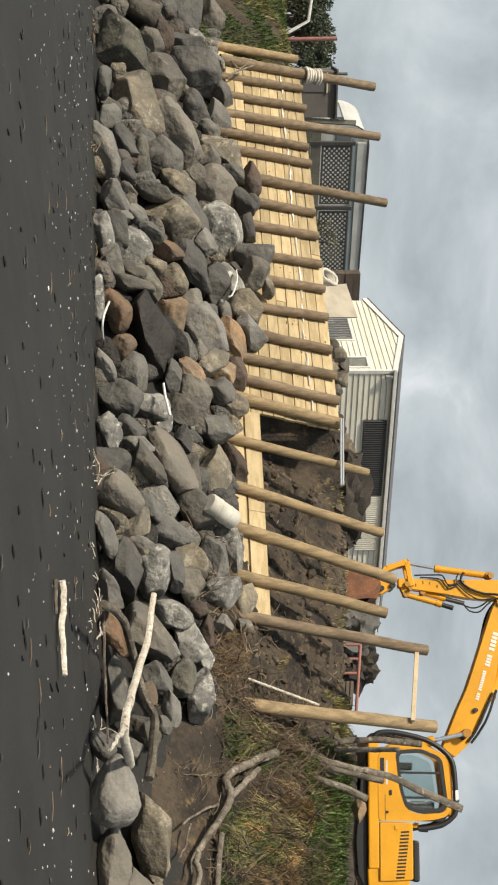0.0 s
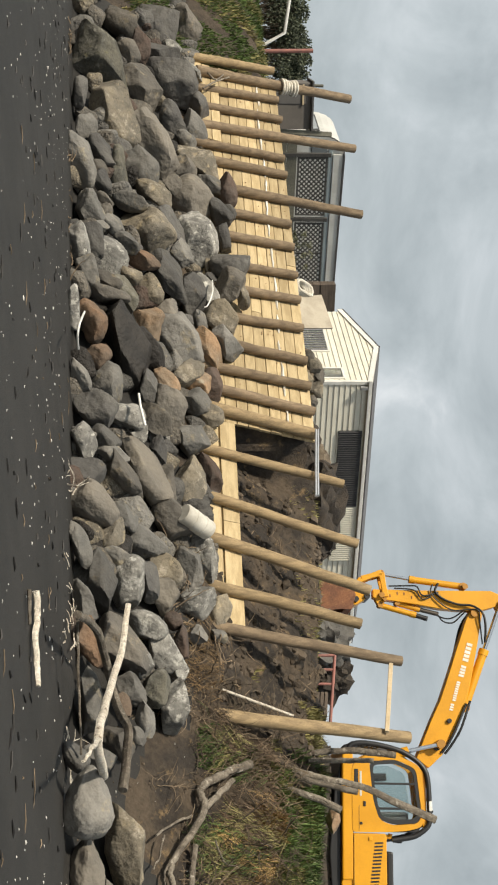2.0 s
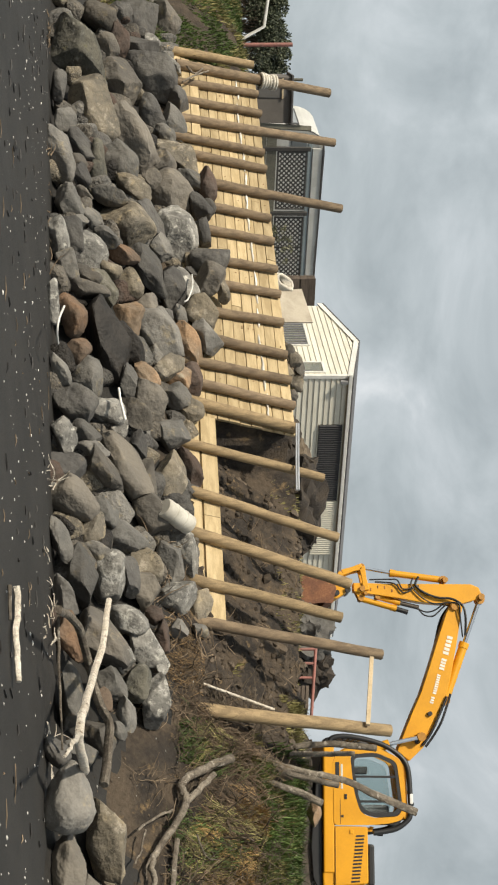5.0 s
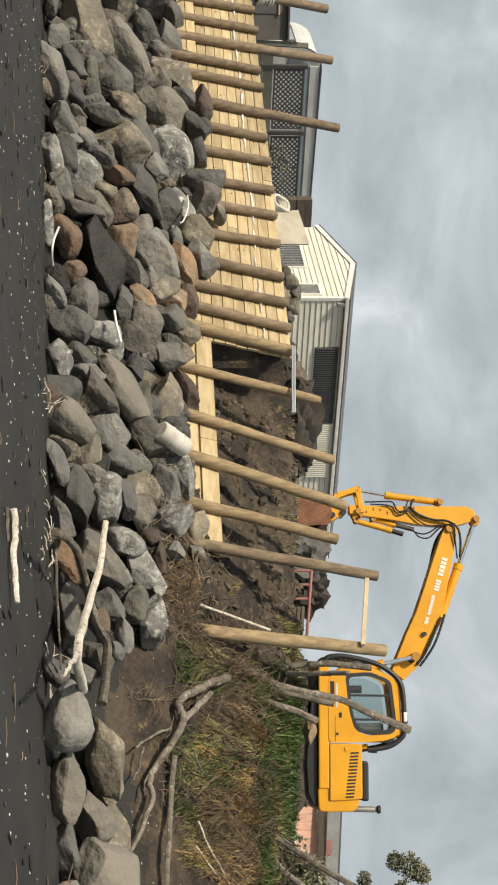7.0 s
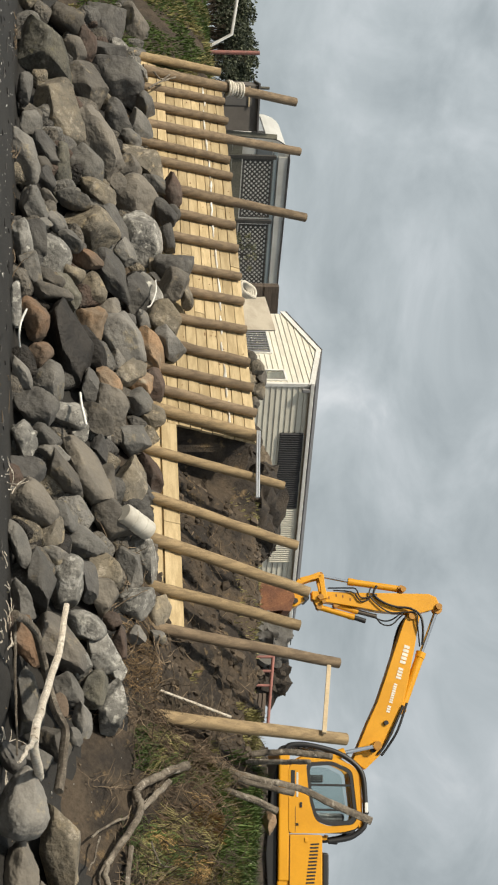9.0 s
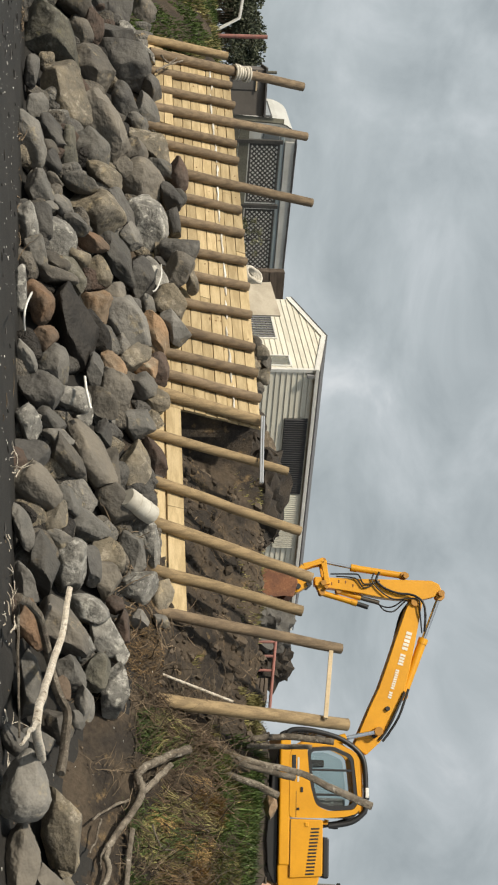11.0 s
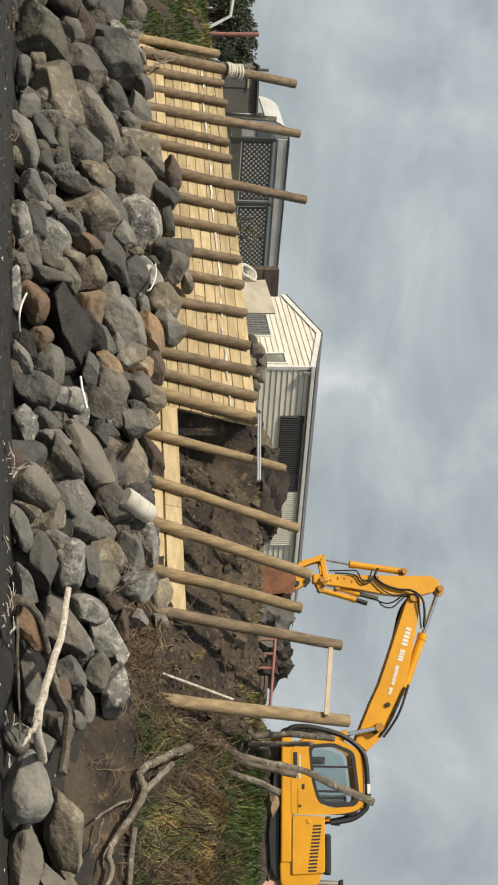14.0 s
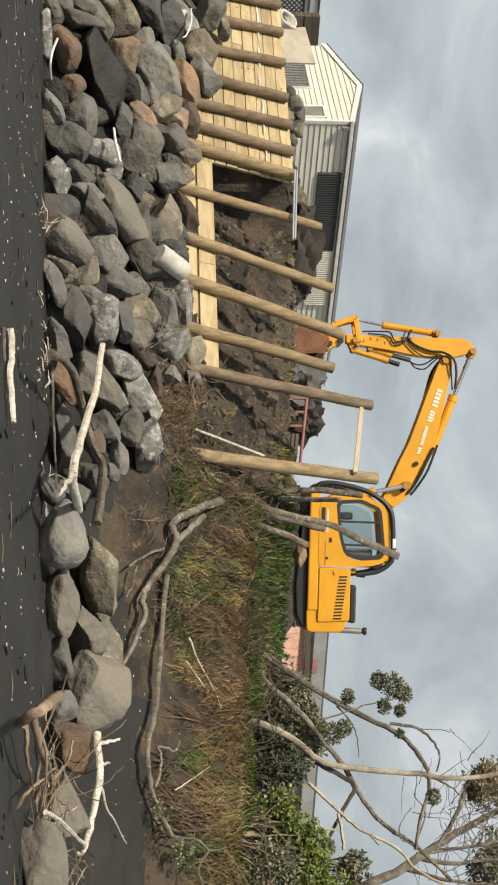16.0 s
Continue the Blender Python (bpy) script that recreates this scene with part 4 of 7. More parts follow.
    block(bm, (-0.09, -0.13, EAVE - 0.08), (L + 0.3, -0.07, EAVE + 0.03), 0.015)
    local_part("gutter", bm, TRIM, house, H)
    bm = bmesh.new()
    block(bm, (-0.02, -0.09, EAVE - 0.09), (L + 0.25, 0.0, EAVE - 0.07))
    local_part("soffit", bm, PLY, house, H)
    bm = bmesh.new()
    block(bm, (0.10, -0.16, EAVE - 0.32), (0.20, -0.04, EAVE - 0.10), 0.015)
    local_part("rainwater_head", bm, plain("grey_plastic", (0.25, 0.25, 0.25)), house, H)
    # black corrugated panel and the pale one beside it
    for x0, x1, z0, z1, mat, nm in ((1.62, 4.28, 6.75, 7.44, BLACKIRON, "black_panel"), (4.30, 6.28, 6.72, 7.40, CREAM, "corrugated_panel")):
        bm = bmesh.new()
        n = int((x1 - x0) / 0.075) * 2
        top, bot = [], []
        for i in range(n + 1):
            x = x0 + (x1 - x0) * i / n
            y = -0.035 - (0.035 if i % 2 else 0.0)
            top.append(bm.verts.new((x, y, z1)))
            bot.append(bm.verts.new((x, y, z0)))
        for i in range(n):
            bm.faces.new((bot[i], bot[i + 1], top[i + 1], top[i]))
        block(bm, (x0, -0.034, z0 - 0.01), (x1, 0.02, z1 + 0.01))
        local_part(nm, bm, mat, house, H)
    # windows in the gable
    for y0, y1, z0, z1, nm in ((0.24, 0.86, 6.05, 6.80, "window"), (2.16, 3.8, 5.8, 6.55, "window")):
        bm = bmesh.new()
        for q in ((y0 - 0.06, y0, z0 - 0.06, z1 + 0.06), (y1, y1 + 0.06, z0 - 0.06, z1 + 0.06), (y0, y1, z0 - 0.06, z0), (y0, y1, z1, z1 + 0.06)):
            block(bm, (-0.05, q[0], q[2]), (0.03, q[1], q[3]), 0.006)
        win = local_part(nm, bm, TRIM, house, H)
        bm = bmesh.new()
        block(bm, (-0.022, y0 + 0.003, z0 + 0.003), (-0.016, y1 - 0.003, z1 - 0.003))
        local_part("pane", bm, CLEARGLASS, win, H)
        bm = bmesh.new()
        if y0 > 2:
            for i in range(9):
                yy = y0 + (y1 - y0) * (i + 0.5) / 9
                block(bm, (-0.045, yy - 0.035, z0 + 0.003), (-0.028, yy + 0.035, z1 - 0.003), 0.003)
            local_part("shutter_slats", bm, plain("grey_slats", (0.24, 0.24, 0.25), 0.6), win, H)
        else:
            block(bm, (-0.014, y0 + 0.003, z0 + 0.003), (-0.013 + 0.004, y1 - 0.003, z1 - 0.003))
            local_part("blind", bm, plain("olive_blind", (0.40, 0.38, 0.29), 0.9), win, H)
    return house


weatherboard_house()

# ------------------------------------------------------------------ caravan, trellis and sheds
VANWHITE = stuff_mat("off_white_van_panel", (0.60, 0.60, 0.565), (0.52, 0.515, 0.48), 1.5, 0.45, 0.08, 30.0, 0.04, 0.5, (0.50, 0.48, 0.42), 0.66, grain=(0.92, 1.07))
CHAR = plain("charcoal_boards", (0.135, 0.122, 0.110), 0.8)
OLIVE = stuff_mat("olive_weathered_boards", (0.17, 0.165, 0.13), (0.125, 0.12, 0.098), 3.0, 0.9, 0.3, 30.0, 0.1)
LATTICE = stuff_mat("brown_lattice", (0.085, 0.083, 0.078), (0.066, 0.064, 0.060), 4.0, 0.85, 0.2, 30.0, 0.1)


def caravan():
    M = Matrix(((0.851, -0.525, 0, -8.35), (0.525, 0.851, 0, 34.0), (0, 0, 1, 0), (0, 0, 0, 1)))
    van = thing("caravan", "off-white caravan with a rounded roof edge behind trellis", "caravan", at=(-8.35, 34, 4.1))
    prof = [(-0.10, 4.5), (4.7, 4.5), (4.7, 6.23), (0.42, 6.29), (0.26, 6.27), (0.14, 6.22), (0.03, 6.13), (-0.06, 5.99), (-0.13, 5.80), (-0.16, 5.55), (-0.15, 5.2)]
    bm = prism(bmesh.new(), prof, 0.0, 2.1)
    body = local_part("body", bm, VANWHITE, van, M)
    bm = bmesh.new()
    block(bm, (0.35, -0.05, 6.0), (4.75, -0.005, 6.27), 0.015)
    local_part("fascia", bm, VANWHITE, body, M)
    bm = prism(bmesh.new(), [(0.33, 6.30), (4.78, 6.255), (4.78, 6.235), (0.33, 6.28)], -0.08, 2.15)
    local_part("roof_edge", bm, ROOFIRON, body, M)
    bm = bmesh.new()
    block(bm, (0.2, -0.03, 5.88), (4.7, -0.004, 5.985), 0.01)
    local_part("band", bm, plain("pale_blue_band", (0.30, 0.35, 0.36), 0.5), body, M)
    # dark gutter bead along the roof edge and round the nose
    bead = [(4.75, -0.06, 6.255), (0.42, -0.06, 6.31), (0.26, -0.04, 6.29), (0.13, -0.04, 6.235), (0.01, -0.04, 6.145), (-0.08, -0.04, 6.0), (-0.15, -0.04, 5.81), (-0.18, -0.04, 5.55)]
    vs, fs = tube_data(bead, 0.018, 6)
    bm = bmesh.new()
    bv = [bm.verts.new(v) for v in vs]
    for f in fs:
        bm.faces.new([bv[i] for i in f])
    local_part("gutter_bead", bm, ROOFIRON, body, M)
    bm = bmesh.new()
    block(bm, (-0.04, -0.02, 5.42), (0.36, -0.004, 5.84), 0.01)
    local_part("side_window", bm, plain("shaded_pane", (0.16, 0.175, 0.18), 0.2), van, M)
    # front window on the rounded end
    bm = bmesh.new()
    block(bm, (-0.185, 0.35, 5.30), (-0.14, 1.75, 5.66), 0.02)
    w = local_part("window", bm, plain("dark_rubber", (0.06, 0.06, 0.06), 0.6), van, M)
    bm = bmesh.new()
    block(bm, (-0.20, 0.42, 5.35), (-0.187, 1.68, 5.61), 0.004)
    local_part("pane", bm, plain("grey_pane", (0.32, 0.34, 0.35), 0.15), w, M)
    bm = bmesh.new()
    block(bm, (3.2, 0.3, 6.29), (3.45, 0.6, 6.33), 0.01)
    local_part("roof_vent", bm, CHAR, van, M)
    return van


caravan()


def trellis():
    M = Matrix(((0.851, -0.525, 0, -7.55), (0.525, 0.851, 0, 32.6), (0, 0, 1, 0), (0, 0, 0, 1)))
    t = thing("trellis_fence", "brown diamond trellis fence behind the sea wall", "fence", at=(-7.55, 32.6, 4.0))
    for x0, x1 in ((0.0, 1.48), (1.75, 2.55), (2.58, 3.95)):
        z0, z1 = 4.95, 5.62
        bm = bmesh.new()
        for q in ((x0, x1, z0 - 0.05, z0), (x0, x1, z1, z1 + 0.05), (x0 - 0.04, x0, z0 - 0.05, z1 + 0.05), (x1, x1 + 0.03, z0 - 0.05, z1 + 0.05)):
            block(bm, (q[0], -0.02, q[2]), (q[1], 0.025, q[3]), 0.004)
        pan = local_part("panel_frame", bm, LATTICE, t, M)
        bm = bmesh.new()
        step, w = 0.125, 0.029
        h = z1 - z0
        for s in (-1, 1):
            x = x0 - h
            while x < x1 + h:
                # each strip runs at 45 degrees, cut to the panel
                xa, xb = x, x + h
                ca, cb = max(xa, x0), min(xb, x1)
                if cb - ca > 0.03:
                    za, zb = z0 + (ca - xa), z0 + (cb - xa)
                    if s < 0:
                        za, zb = z1 - (ca - xa), z1 - (cb - xa)
                    d = w * 0.9
                    y = -0.006 * s
                    vs = [bm.verts.new((ca, y, za - d)), bm.verts.new((cb, y, zb - d)), bm.verts.new((cb, y, zb + d)), bm.verts.new((ca, y, za + d))]
                    us = [bm.verts.new((q.co.x, y + 0.008, q.co.z)) for q in vs]
                    bm.faces.new(vs), bm.faces.new(us[::-1])
                    for i in range(4):
                        bm.faces.new((vs[i], us[i], us[(i + 1) % 4], vs[(i + 1) % 4]))
                x += step
        bmesh.ops.recalc_face_normals(bm, faces=bm.faces)
        local_part("lattice", bm, LATTICE, pan, M)
    for x in (-0.1, 1.62, 4.1):
        bm = bmesh.new()
        block(bm, (x - 0.05, -0.05, 4.0), (x + 0.05, 0.05, 5.75), 0.008)
        local_part("post", bm, LATTICE, t, M)
    for k in range(3):
        bm = bmesh.new()
        block(bm, (-0.5, -0.03, 4.1 + k * 0.26), (4.1, 0.0, 4.35 + k * 0.26), 0.006)
        local_part("base_board", bm, OLIVE, t, M)
    return t


trellis()
shed = thing("dark_shed", "small charcoal board shed beside the caravan", "shed", at=(-8.74, 32.34, 4.34))
c0 = Vector((-8.74, 32.34, 4.34))
SH = pose(c0.x, c0.y, 0, 0, 0, 20)
for nm, lo, hi, mt in (("body", (-0.62, 0, 4.0), (0.5, 1.2, 5.22), CHAR), ("roof", (-0.68, -0.1, 5.22), (0.58, 1.3, 5.27), ROOFIRON),
                       ("door_panel", (-0.55, -0.02, 4.4), (-0.12, 0.005, 5.12), plain("slate_panel", (0.12, 0.115, 0.11), 0.7)),
                       ("ledge", (-0.6, -0.05, 4.98), (-0.1, -0.021, 5.02), BATTEN)):
    local_part(nm, block(bmesh.new(), lo, hi, 0.006), mt, shed, SH)
wall_b = thing("board_shed", "brown weathered board lean-to beside the house", "shed", at=(-4.19, 33.74, 4.9))
c0 = Vector((-4.19, 33.74, 4.9))
SH = pose(c0.x, c0.y, 0, 0, 0, 25)
for k in range(9):
    local_part("board", block(bmesh.new(), (-0.34, -0.02 * (k % 2), 4.2 + 0.2 * k), (0.40, 0.3, 4.395 + 0.2 * k), 0.006), OLDBOARD, wall_b, SH)
tagged(beam("fence_post", (-4.02, 32.75, 4.88), (-4.03, 32.75, 5.37), 0.07, 0.07, OLIVE), "weathered square post beside the trellis", "post")
tagged(beam("garden_bench_board", (-7.91, 31.32, 4.25), (-7.92, 31.62, 5.63), 0.12, 0.1, OLIVE), "grey upright timber by the trellis", "post")
tagged(tube("thin_post", [(-10.53, 36.51, 4.14), (-10.53, 36.51, 6.03)], 0.045, OLIVE), "thin grey post behind the wall end", "post")
tagged(tube("thin_post", [(-11.4, 36.25, 4.12), (-11.44, 36.24, 5.71)], 0.06, RAILPINK), "red-brown thin post on the bank", "post")
tagged(tube("white_pole", [(-12.11, 38.12, 4.33), (-12.51, 37.99, 5.07), (-13.54, 37.64, 5.2)], 0.05, TRIM), "white pole lying along the grassy bank", "pole")

# ------------------------------------------------------------------ low house with red panels
SALMON = stuff_mat("salmon_boards", (0.68, 0.42, 0.31), (0.60, 0.36, 0.27), 2.0, 0.7, 0.2, 30.0, 0.08)
FASCIA = stuff_mat("grey_fascia", (0.33, 0.335, 0.33), (0.27, 0.275, 0.27), 1.5, 0.6, 0.1, 30.0, 0.05)
low = thing("low_house", "low house with salmon boards and long grey fascia", "house", at=(12.17, 31.75, 5))


def span(name, p, q, z_drop, thick, mat, parent):
    """An upright slab under the line from p to q."""
    p, q = Vector(p), Vector(q)
    d = (q - p)
    side = Vector((-d.y, d.x, 0)).normalized() * thick
    vs = [p, q, q - Vector((0, 0, z_drop)), p - Vector((0, 0, z_drop))]
    vs = vs + [v + side for v in vs]
    ob = raw(name, vs, [(0, 1, 2, 3), (7, 6, 5, 4), (0, 4, 5, 1), (1, 5, 6, 2), (2, 6, 7, 3), (3, 7, 4, 0)], mat, parent)
    ob.matrix_parent_inverse = low.matrix_world.inverted()
    return ob


span("fascia", (10.43, 31.31, 6.38), (16.94, 31.76, 6.15), 0.32, 0.05, FASCIA, low)
span("roof_edge", (10.43, 31.41, 6.44), (17.05, 31.82, 6.21), 0.06, 2.5, ROOFIRON, low)
span("wall", (10.45, 31.83, 6.16), (17.17, 32.21, 5.94), 2.2, 0.1, TRIM, low)
for k in range(7):
    span("salmon_board", Vector((10.62, 31.3, 5.79)).lerp(Vector((11.98, 31.07, 5.76)), k / 7 + 0.004), Vector((10.62, 31.3, 5.79)).lerp(Vector((11.98, 31.07, 5.76)), (k + 1) / 7 - 0.004), 0.64, 0.04, SALMON, low)
span("beam", (10.46, 31.19, 5.93), (12.05, 30.83, 5.87), 0.13, 0.1, OLDBOARD, low)
span("red_board", (11.38, 30.92, 6.09), (11.72, 30.85, 6.06), 0.13, 0.06, RAILPINK, low)
span("sill", (10.39, 31.22, 5.23), (11.95, 30.87, 5.22), 0.10, 0.1, TRIM, low)
span("dark_band", (11.71, 30.69, 5.34), (11.95, 30.71, 5.32), 0.4, 0.1, RAILPINK, low)

# ------------------------------------------------------------------ excavator
YELLOW = stuff_mat("excavator_yellow_paint", (0.71, 0.335, 0.011), (0.64, 0.297, 0.009), 1.6, 0.42, 0.05, 30.0, 0.0, 0.45, (0.46, 0.235, 0.035), 0.69, grain=(0.95, 1.05))
BLACKPAINT = plain("black_paint", (0.018, 0.018, 0.019), 0.45)
RUBBERHOSE = plain("black_hose", (0.015, 0.015, 0.016), 0.55)
CHROME = plain("chrome_rod", (0.72, 0.73, 0.75), 0.18, 1.0)
RUST = stuff_mat("rusty_bucket_steel", (0.23, 0.105, 0.055), (0.16, 0.075, 0.045), 4.0, 0.8, 0.4, 30.0, 0.0, 0.3, (0.30, 0.15, 0.075), 0.6)
TRACK = stuff_mat("muddy_track_steel", (0.06, 0.052, 0.045), (0.09, 0.075, 0.06), 5.0, 0.85, 0.4, 30.0, 0.1)
WHITEMARK = plain("white_lettering_bars", (0.80, 0.78, 0.68), 0.6)

EX = Matrix(((-0.963, -0.27, 0, 7.31), (0.27, -0.963, 0, 26.0), (0, 0, 1, 5.08), (0, 0, 0, 1)))
# the upper body leans back a little on the uneven bank
EX_BODY = EX @ Matrix.Translation((0, 0, -0.10)) @ Matrix.Rotation(radians(-2.0), 4, "Y") @ Matrix.Scale(0.97, 4)
ex_place = [EX_BODY]
digger = thing("excavator", "yellow tracked excavator with raised arm on the bank", "excavator", at=(7.31, 26.0, 4.1))


def ex_part(name, bm, mat, parent=None, label="", smooth=False):
    return local_part(name, bm, mat, parent or digger, ex_place[0], label, smooth)


def ex_tube(name, path, r, mat, parent=None, label="", sides=10):
    vs, fs = tube_data(path, r, sides)
    bm = bmesh.new()
    bv = [bm.verts.new(v) for v in vs]
    for f in fs:
        bm.faces.new([bv[i] for i in f])
    return ex_part(name, bm, mat, parent, label, True)


def profile(points, y0, y1, bevel=0.03):
    """A side outline made solid, with rounded edges."""
    bm = prism(bmesh.new(), points, y0, y1)
    if bevel:
        bmesh.ops.bevel(bm, geom=bm.edges[:], offset=bevel, segments=2, affect="EDGES", profile=0.5)
    return bm


def ribbon(line):
    """An outline round a centre line given as x, z, full width."""
    up, dn = [], []
    for i, (x, z, w) in enumerate(line):
        p, q = line[max(i - 1, 0)], line[min(i + 1, len(line) - 1)]
        d = Vector((q[0] - p[0], q[1] - p[1])).normalized()
        n = Vector((-d.y, d.x)) * w / 2
        up.append((x + n.x, z + n.y))
        dn.append((x - n.x, z - n.y))
    return up + dn[::-1]


def holed(outer, inner, y0, y1):
    """A plate with a window cut through it."""
    bm = bmesh.new()
    loops = []
    for pts in (outer, inner):
        vs = [bm.verts.new((x, y0, z)) for x, z in pts]
        loops.append([bm.edges.new((vs[i], vs[(i + 1) % len(vs)])) for i in range(len(vs))])
    got = bmesh.ops.triangle_fill(bm, edges=loops[0] + loops[1], use_beauty=True)
    fs = [f for f in got["geom"] if isinstance(f, bmesh.types.BMFace)]
    ext = bmesh.ops.extrude_face_region(bm, geom=fs)
    bmesh.ops.translate(bm, vec=(0, y1 - y0, 0), verts=[v for v in ext["geom"] if isinstance(v, bmesh.types.BMVert)])
    bmesh.ops.recalc_face_normals(bm, faces=bm.faces)
    return bm


def rounded(pts, r, n=4):
    """An outline with its corners rounded off."""
    out = []
    for i, p in enumerate(pts):
        p = Vector(p)
        a, b = Vector(pts[i - 1]), Vector(pts[(i + 1) % len(pts)])
        k = min(r, (a - p).length * 0.45, (b - p).length * 0.45)
        s, e = p + (a - p).normalized() * k, p + (b - p).normalized() * k
        for j in range(n + 1):
            t = j / n
            out.append(tuple((1 - t) ** 2 * s + 2 * t * (1 - t) * p + t * t * e))
    return out


# running gear
for y in (-0.95, 0.75):
    bm = profile(rounded([(-1.65, -0.85), (-1.4, -1.0), (1.45, -1.0), (1.7, -0.85), (1.7, -0.45), (1.45, -0.25), (-1.4, -0.25), (-1.65, -0.45)], 0.15), y - 0.22, y + 0.22, 0.0)
    tr = ex_part("track", bm, TRACK)
    for x in np.arange(-1.4, 1.5, 0.2):
        ex_part("track_shoe", block(bmesh.new(), (x - 0.07, y - 0.235, -1.03), (x + 0.07, y + 0.235, -0.99), 0.01), TRACK, tr)
        ex_part("track_shoe", block(bmesh.new(), (x - 0.07, y - 0.235, -0.26), (x + 0.07, y + 0.235, -0.22), 0.01), TRACK, tr)
ex_part("undercarriage", block(bmesh.new(), (-0.9, -0.7, -0.8), (0.9, 0.6, -0.3), 0.05), TRACK)
ex_part("slew_ring", profile(rounded([(-0.6, -0.3), (0.6, -0.3), (0.6, 0.0), (-0.6, 0.0)], 0.05), -0.6, 0.6, 0.0), BLACKPAINT)
# deck and counterweight
ex_part("deck", profile([(-1.1, -0.02), (1.38, -0.02), (1.42, 0.06), (1.42, 0.20), (-1.1, 0.20)], -1.15, 1.17, 0.03), YELLOW)
ex_part("belly_plate", profile([(-1.45, -0.10), (-1.2, -0.22), (-0.6, -0.26), (0.6, -0.16), (1.2, -0.03), (-1.45, -0.03)], -1.0, 1.05, 0.02), BLACKPAINT)
ex_part("counterweight", profile(rounded([(-1.55, -0.02), (-1.05, -0.04), (-1.05, 0.80), (-1.40, 0.80), (-1.55, 0.70)], 0.10), -1.1, 1.14, 0.03), YELLOW)
hood = ex_part("engine_cover", profile(rounded([(-1.34, 0.19), (-0.22, 0.19), (-0.22, 0.86), (-1.30, 0.86)], 0.05), -1.12, 1.18, 0.02), YELLOW)
for k in range(14):
    x = -0.40 - 0.066 * k
    zz = 0.62 - 0.008 * k
    ex_part("louvre", profile([(x - 0.02, zz), (x + 0.012, zz), (x + 0.022, zz + 0.17), (x - 0.010, zz + 0.17)], 1.178, 1.187, 0.0), BLACKPAINT, hood)
ex_part("door_seam", block(bmesh.new(), (-1.30, 1.176, 0.205), (-0.24, 1.183, 0.213)), BLACKPAINT, hood)
ex_part("latch", block(bmesh.new(), (-0.36, 1.18, 0.50), (-0.28, 1.20, 0.57), 0.008), YELLOW, hood)
ex_part("hood_box", block(bmesh.new(), (-1.34, 0.2, 0.86), (-0.56, 1.12, 1.0), 0.04), BLACKPAINT)
ex_tube("exhaust_pipe", [(-1.52, 0.5, 0.70), (-1.53, 0.5, 1.22)], 0.062, plain("grey_steel_pipe", (0.36, 0.33, 0.29), 0.45, 0.6))
ex_tube("exhaust_cap", [(-1.53, 0.5, 1.21), (-1.53, 0.5, 1.25), (-1.53, 0.5, 1.27), (-1.53, 0.5, 1.33)], [0.05, 0.05, 0.082, 0.082], BLACKPAINT)
ex_tube("lifting_eye", [(-0.28, 0.95, 0.87), (-0.28, 0.95, 0.96), (-0.22, 0.95, 0.97)], 0.05, YELLOW)

# cab
outer = rounded([(-0.20, 0.18), (1.10, 0.18), (1.36, 0.55), (1.33, 1.05), (1.12, 1.50), (0.98, 1.60), (0.10, 1.635), (-0.08, 1.57), (-0.16, 1.30), (-0.19, 0.90)], 0.10)
inner = rounded([(-0.06, 1.00), (0.04, 0.72), (0.42, 0.60), (1.18, 0.52), (1.22, 1.05), (1.04, 1.47), (0.12, 1.575), (-0.02, 1.48)], 0.12)
cab = ex_part("cab", holed(outer, inner, 1.12, 1.18), YELLOW)
ex_part("far_side", holed(outer, inner, 0.20, 0.26), YELLOW, cab)
seal_out = [(x * 0.985 + 0.009, z * 0.985 + 0.016) for x, z in inner]
seal_in = [(0.62 + (x - 0.62) * 0.86, 1.04 + (z - 1.04) * 0.86) for x, z in inner]
ex_part("window_seal", holed(seal_out, seal_in, 1.135, 1.172), BLACKPAINT, cab)
ex_part("side_window", profile(seal_in, 1.150, 1.156, 0.0), GLASS, cab).visible_shadow = False
ex_part("far_window", profile(seal_in, 0.222, 0.228, 0.0), GLASS, cab).visible_shadow = False
ex_part("window_bar", block(bmesh.new(), (0.24, 1.145, 0.66), (0.285, 1.168, 1.55), 0.006), BLACKPAINT, cab)
ex_part("window_bar", block(bmesh.new(), (0.72, 1.145, 0.58), (0.765, 1.168, 1.52), 0.006), BLACKPAINT, cab)
ex_part("cab_roof", profile(rounded([(-0.08, 1.60), (0.95, 1.59), (1.04, 1.54), (1.0, 1.63), (0.85, 1.665), (0.0, 1.68), (-0.10, 1.64)], 0.03), 0.24, 1.14, 0.01), YELLOW, cab)
ex_part("back_panel", block(bmesh.new(), (-0.19, 0.26, 0.2), (-0.14, 1.12, 1.60), 0.01), BLACKPAINT, cab)
ex_part("cab_floor", block(bmesh.new(), (-0.13, 0.265, 0.2), (1.1, 1.115, 0.42), 0.01), BLACKPAINT, cab)
ex_part("seat_base", block(bmesh.new(), (0.10, 0.45, 0.42), (0.62, 0.95, 0.72), 0.05), BLACKPAINT, cab)
ex_part("seat_back", block(bmesh.new(), (0.02, 0.45, 0.72), (0.20, 0.95, 1.35), 0.06), plain("grey_seat", (0.10, 0.10, 0.105), 0.9), cab)
ex_part("console", block(bmesh.new(), (0.80, 0.5, 0.42), (0.95, 0.9, 0.92), 0.03), BLACKPAINT, cab)
ex_part("door_handle", block(bmesh.new(), (0.30, 1.18, 0.40), (0.40, 1.20, 0.45), 0.008), BLACKPAINT, cab)
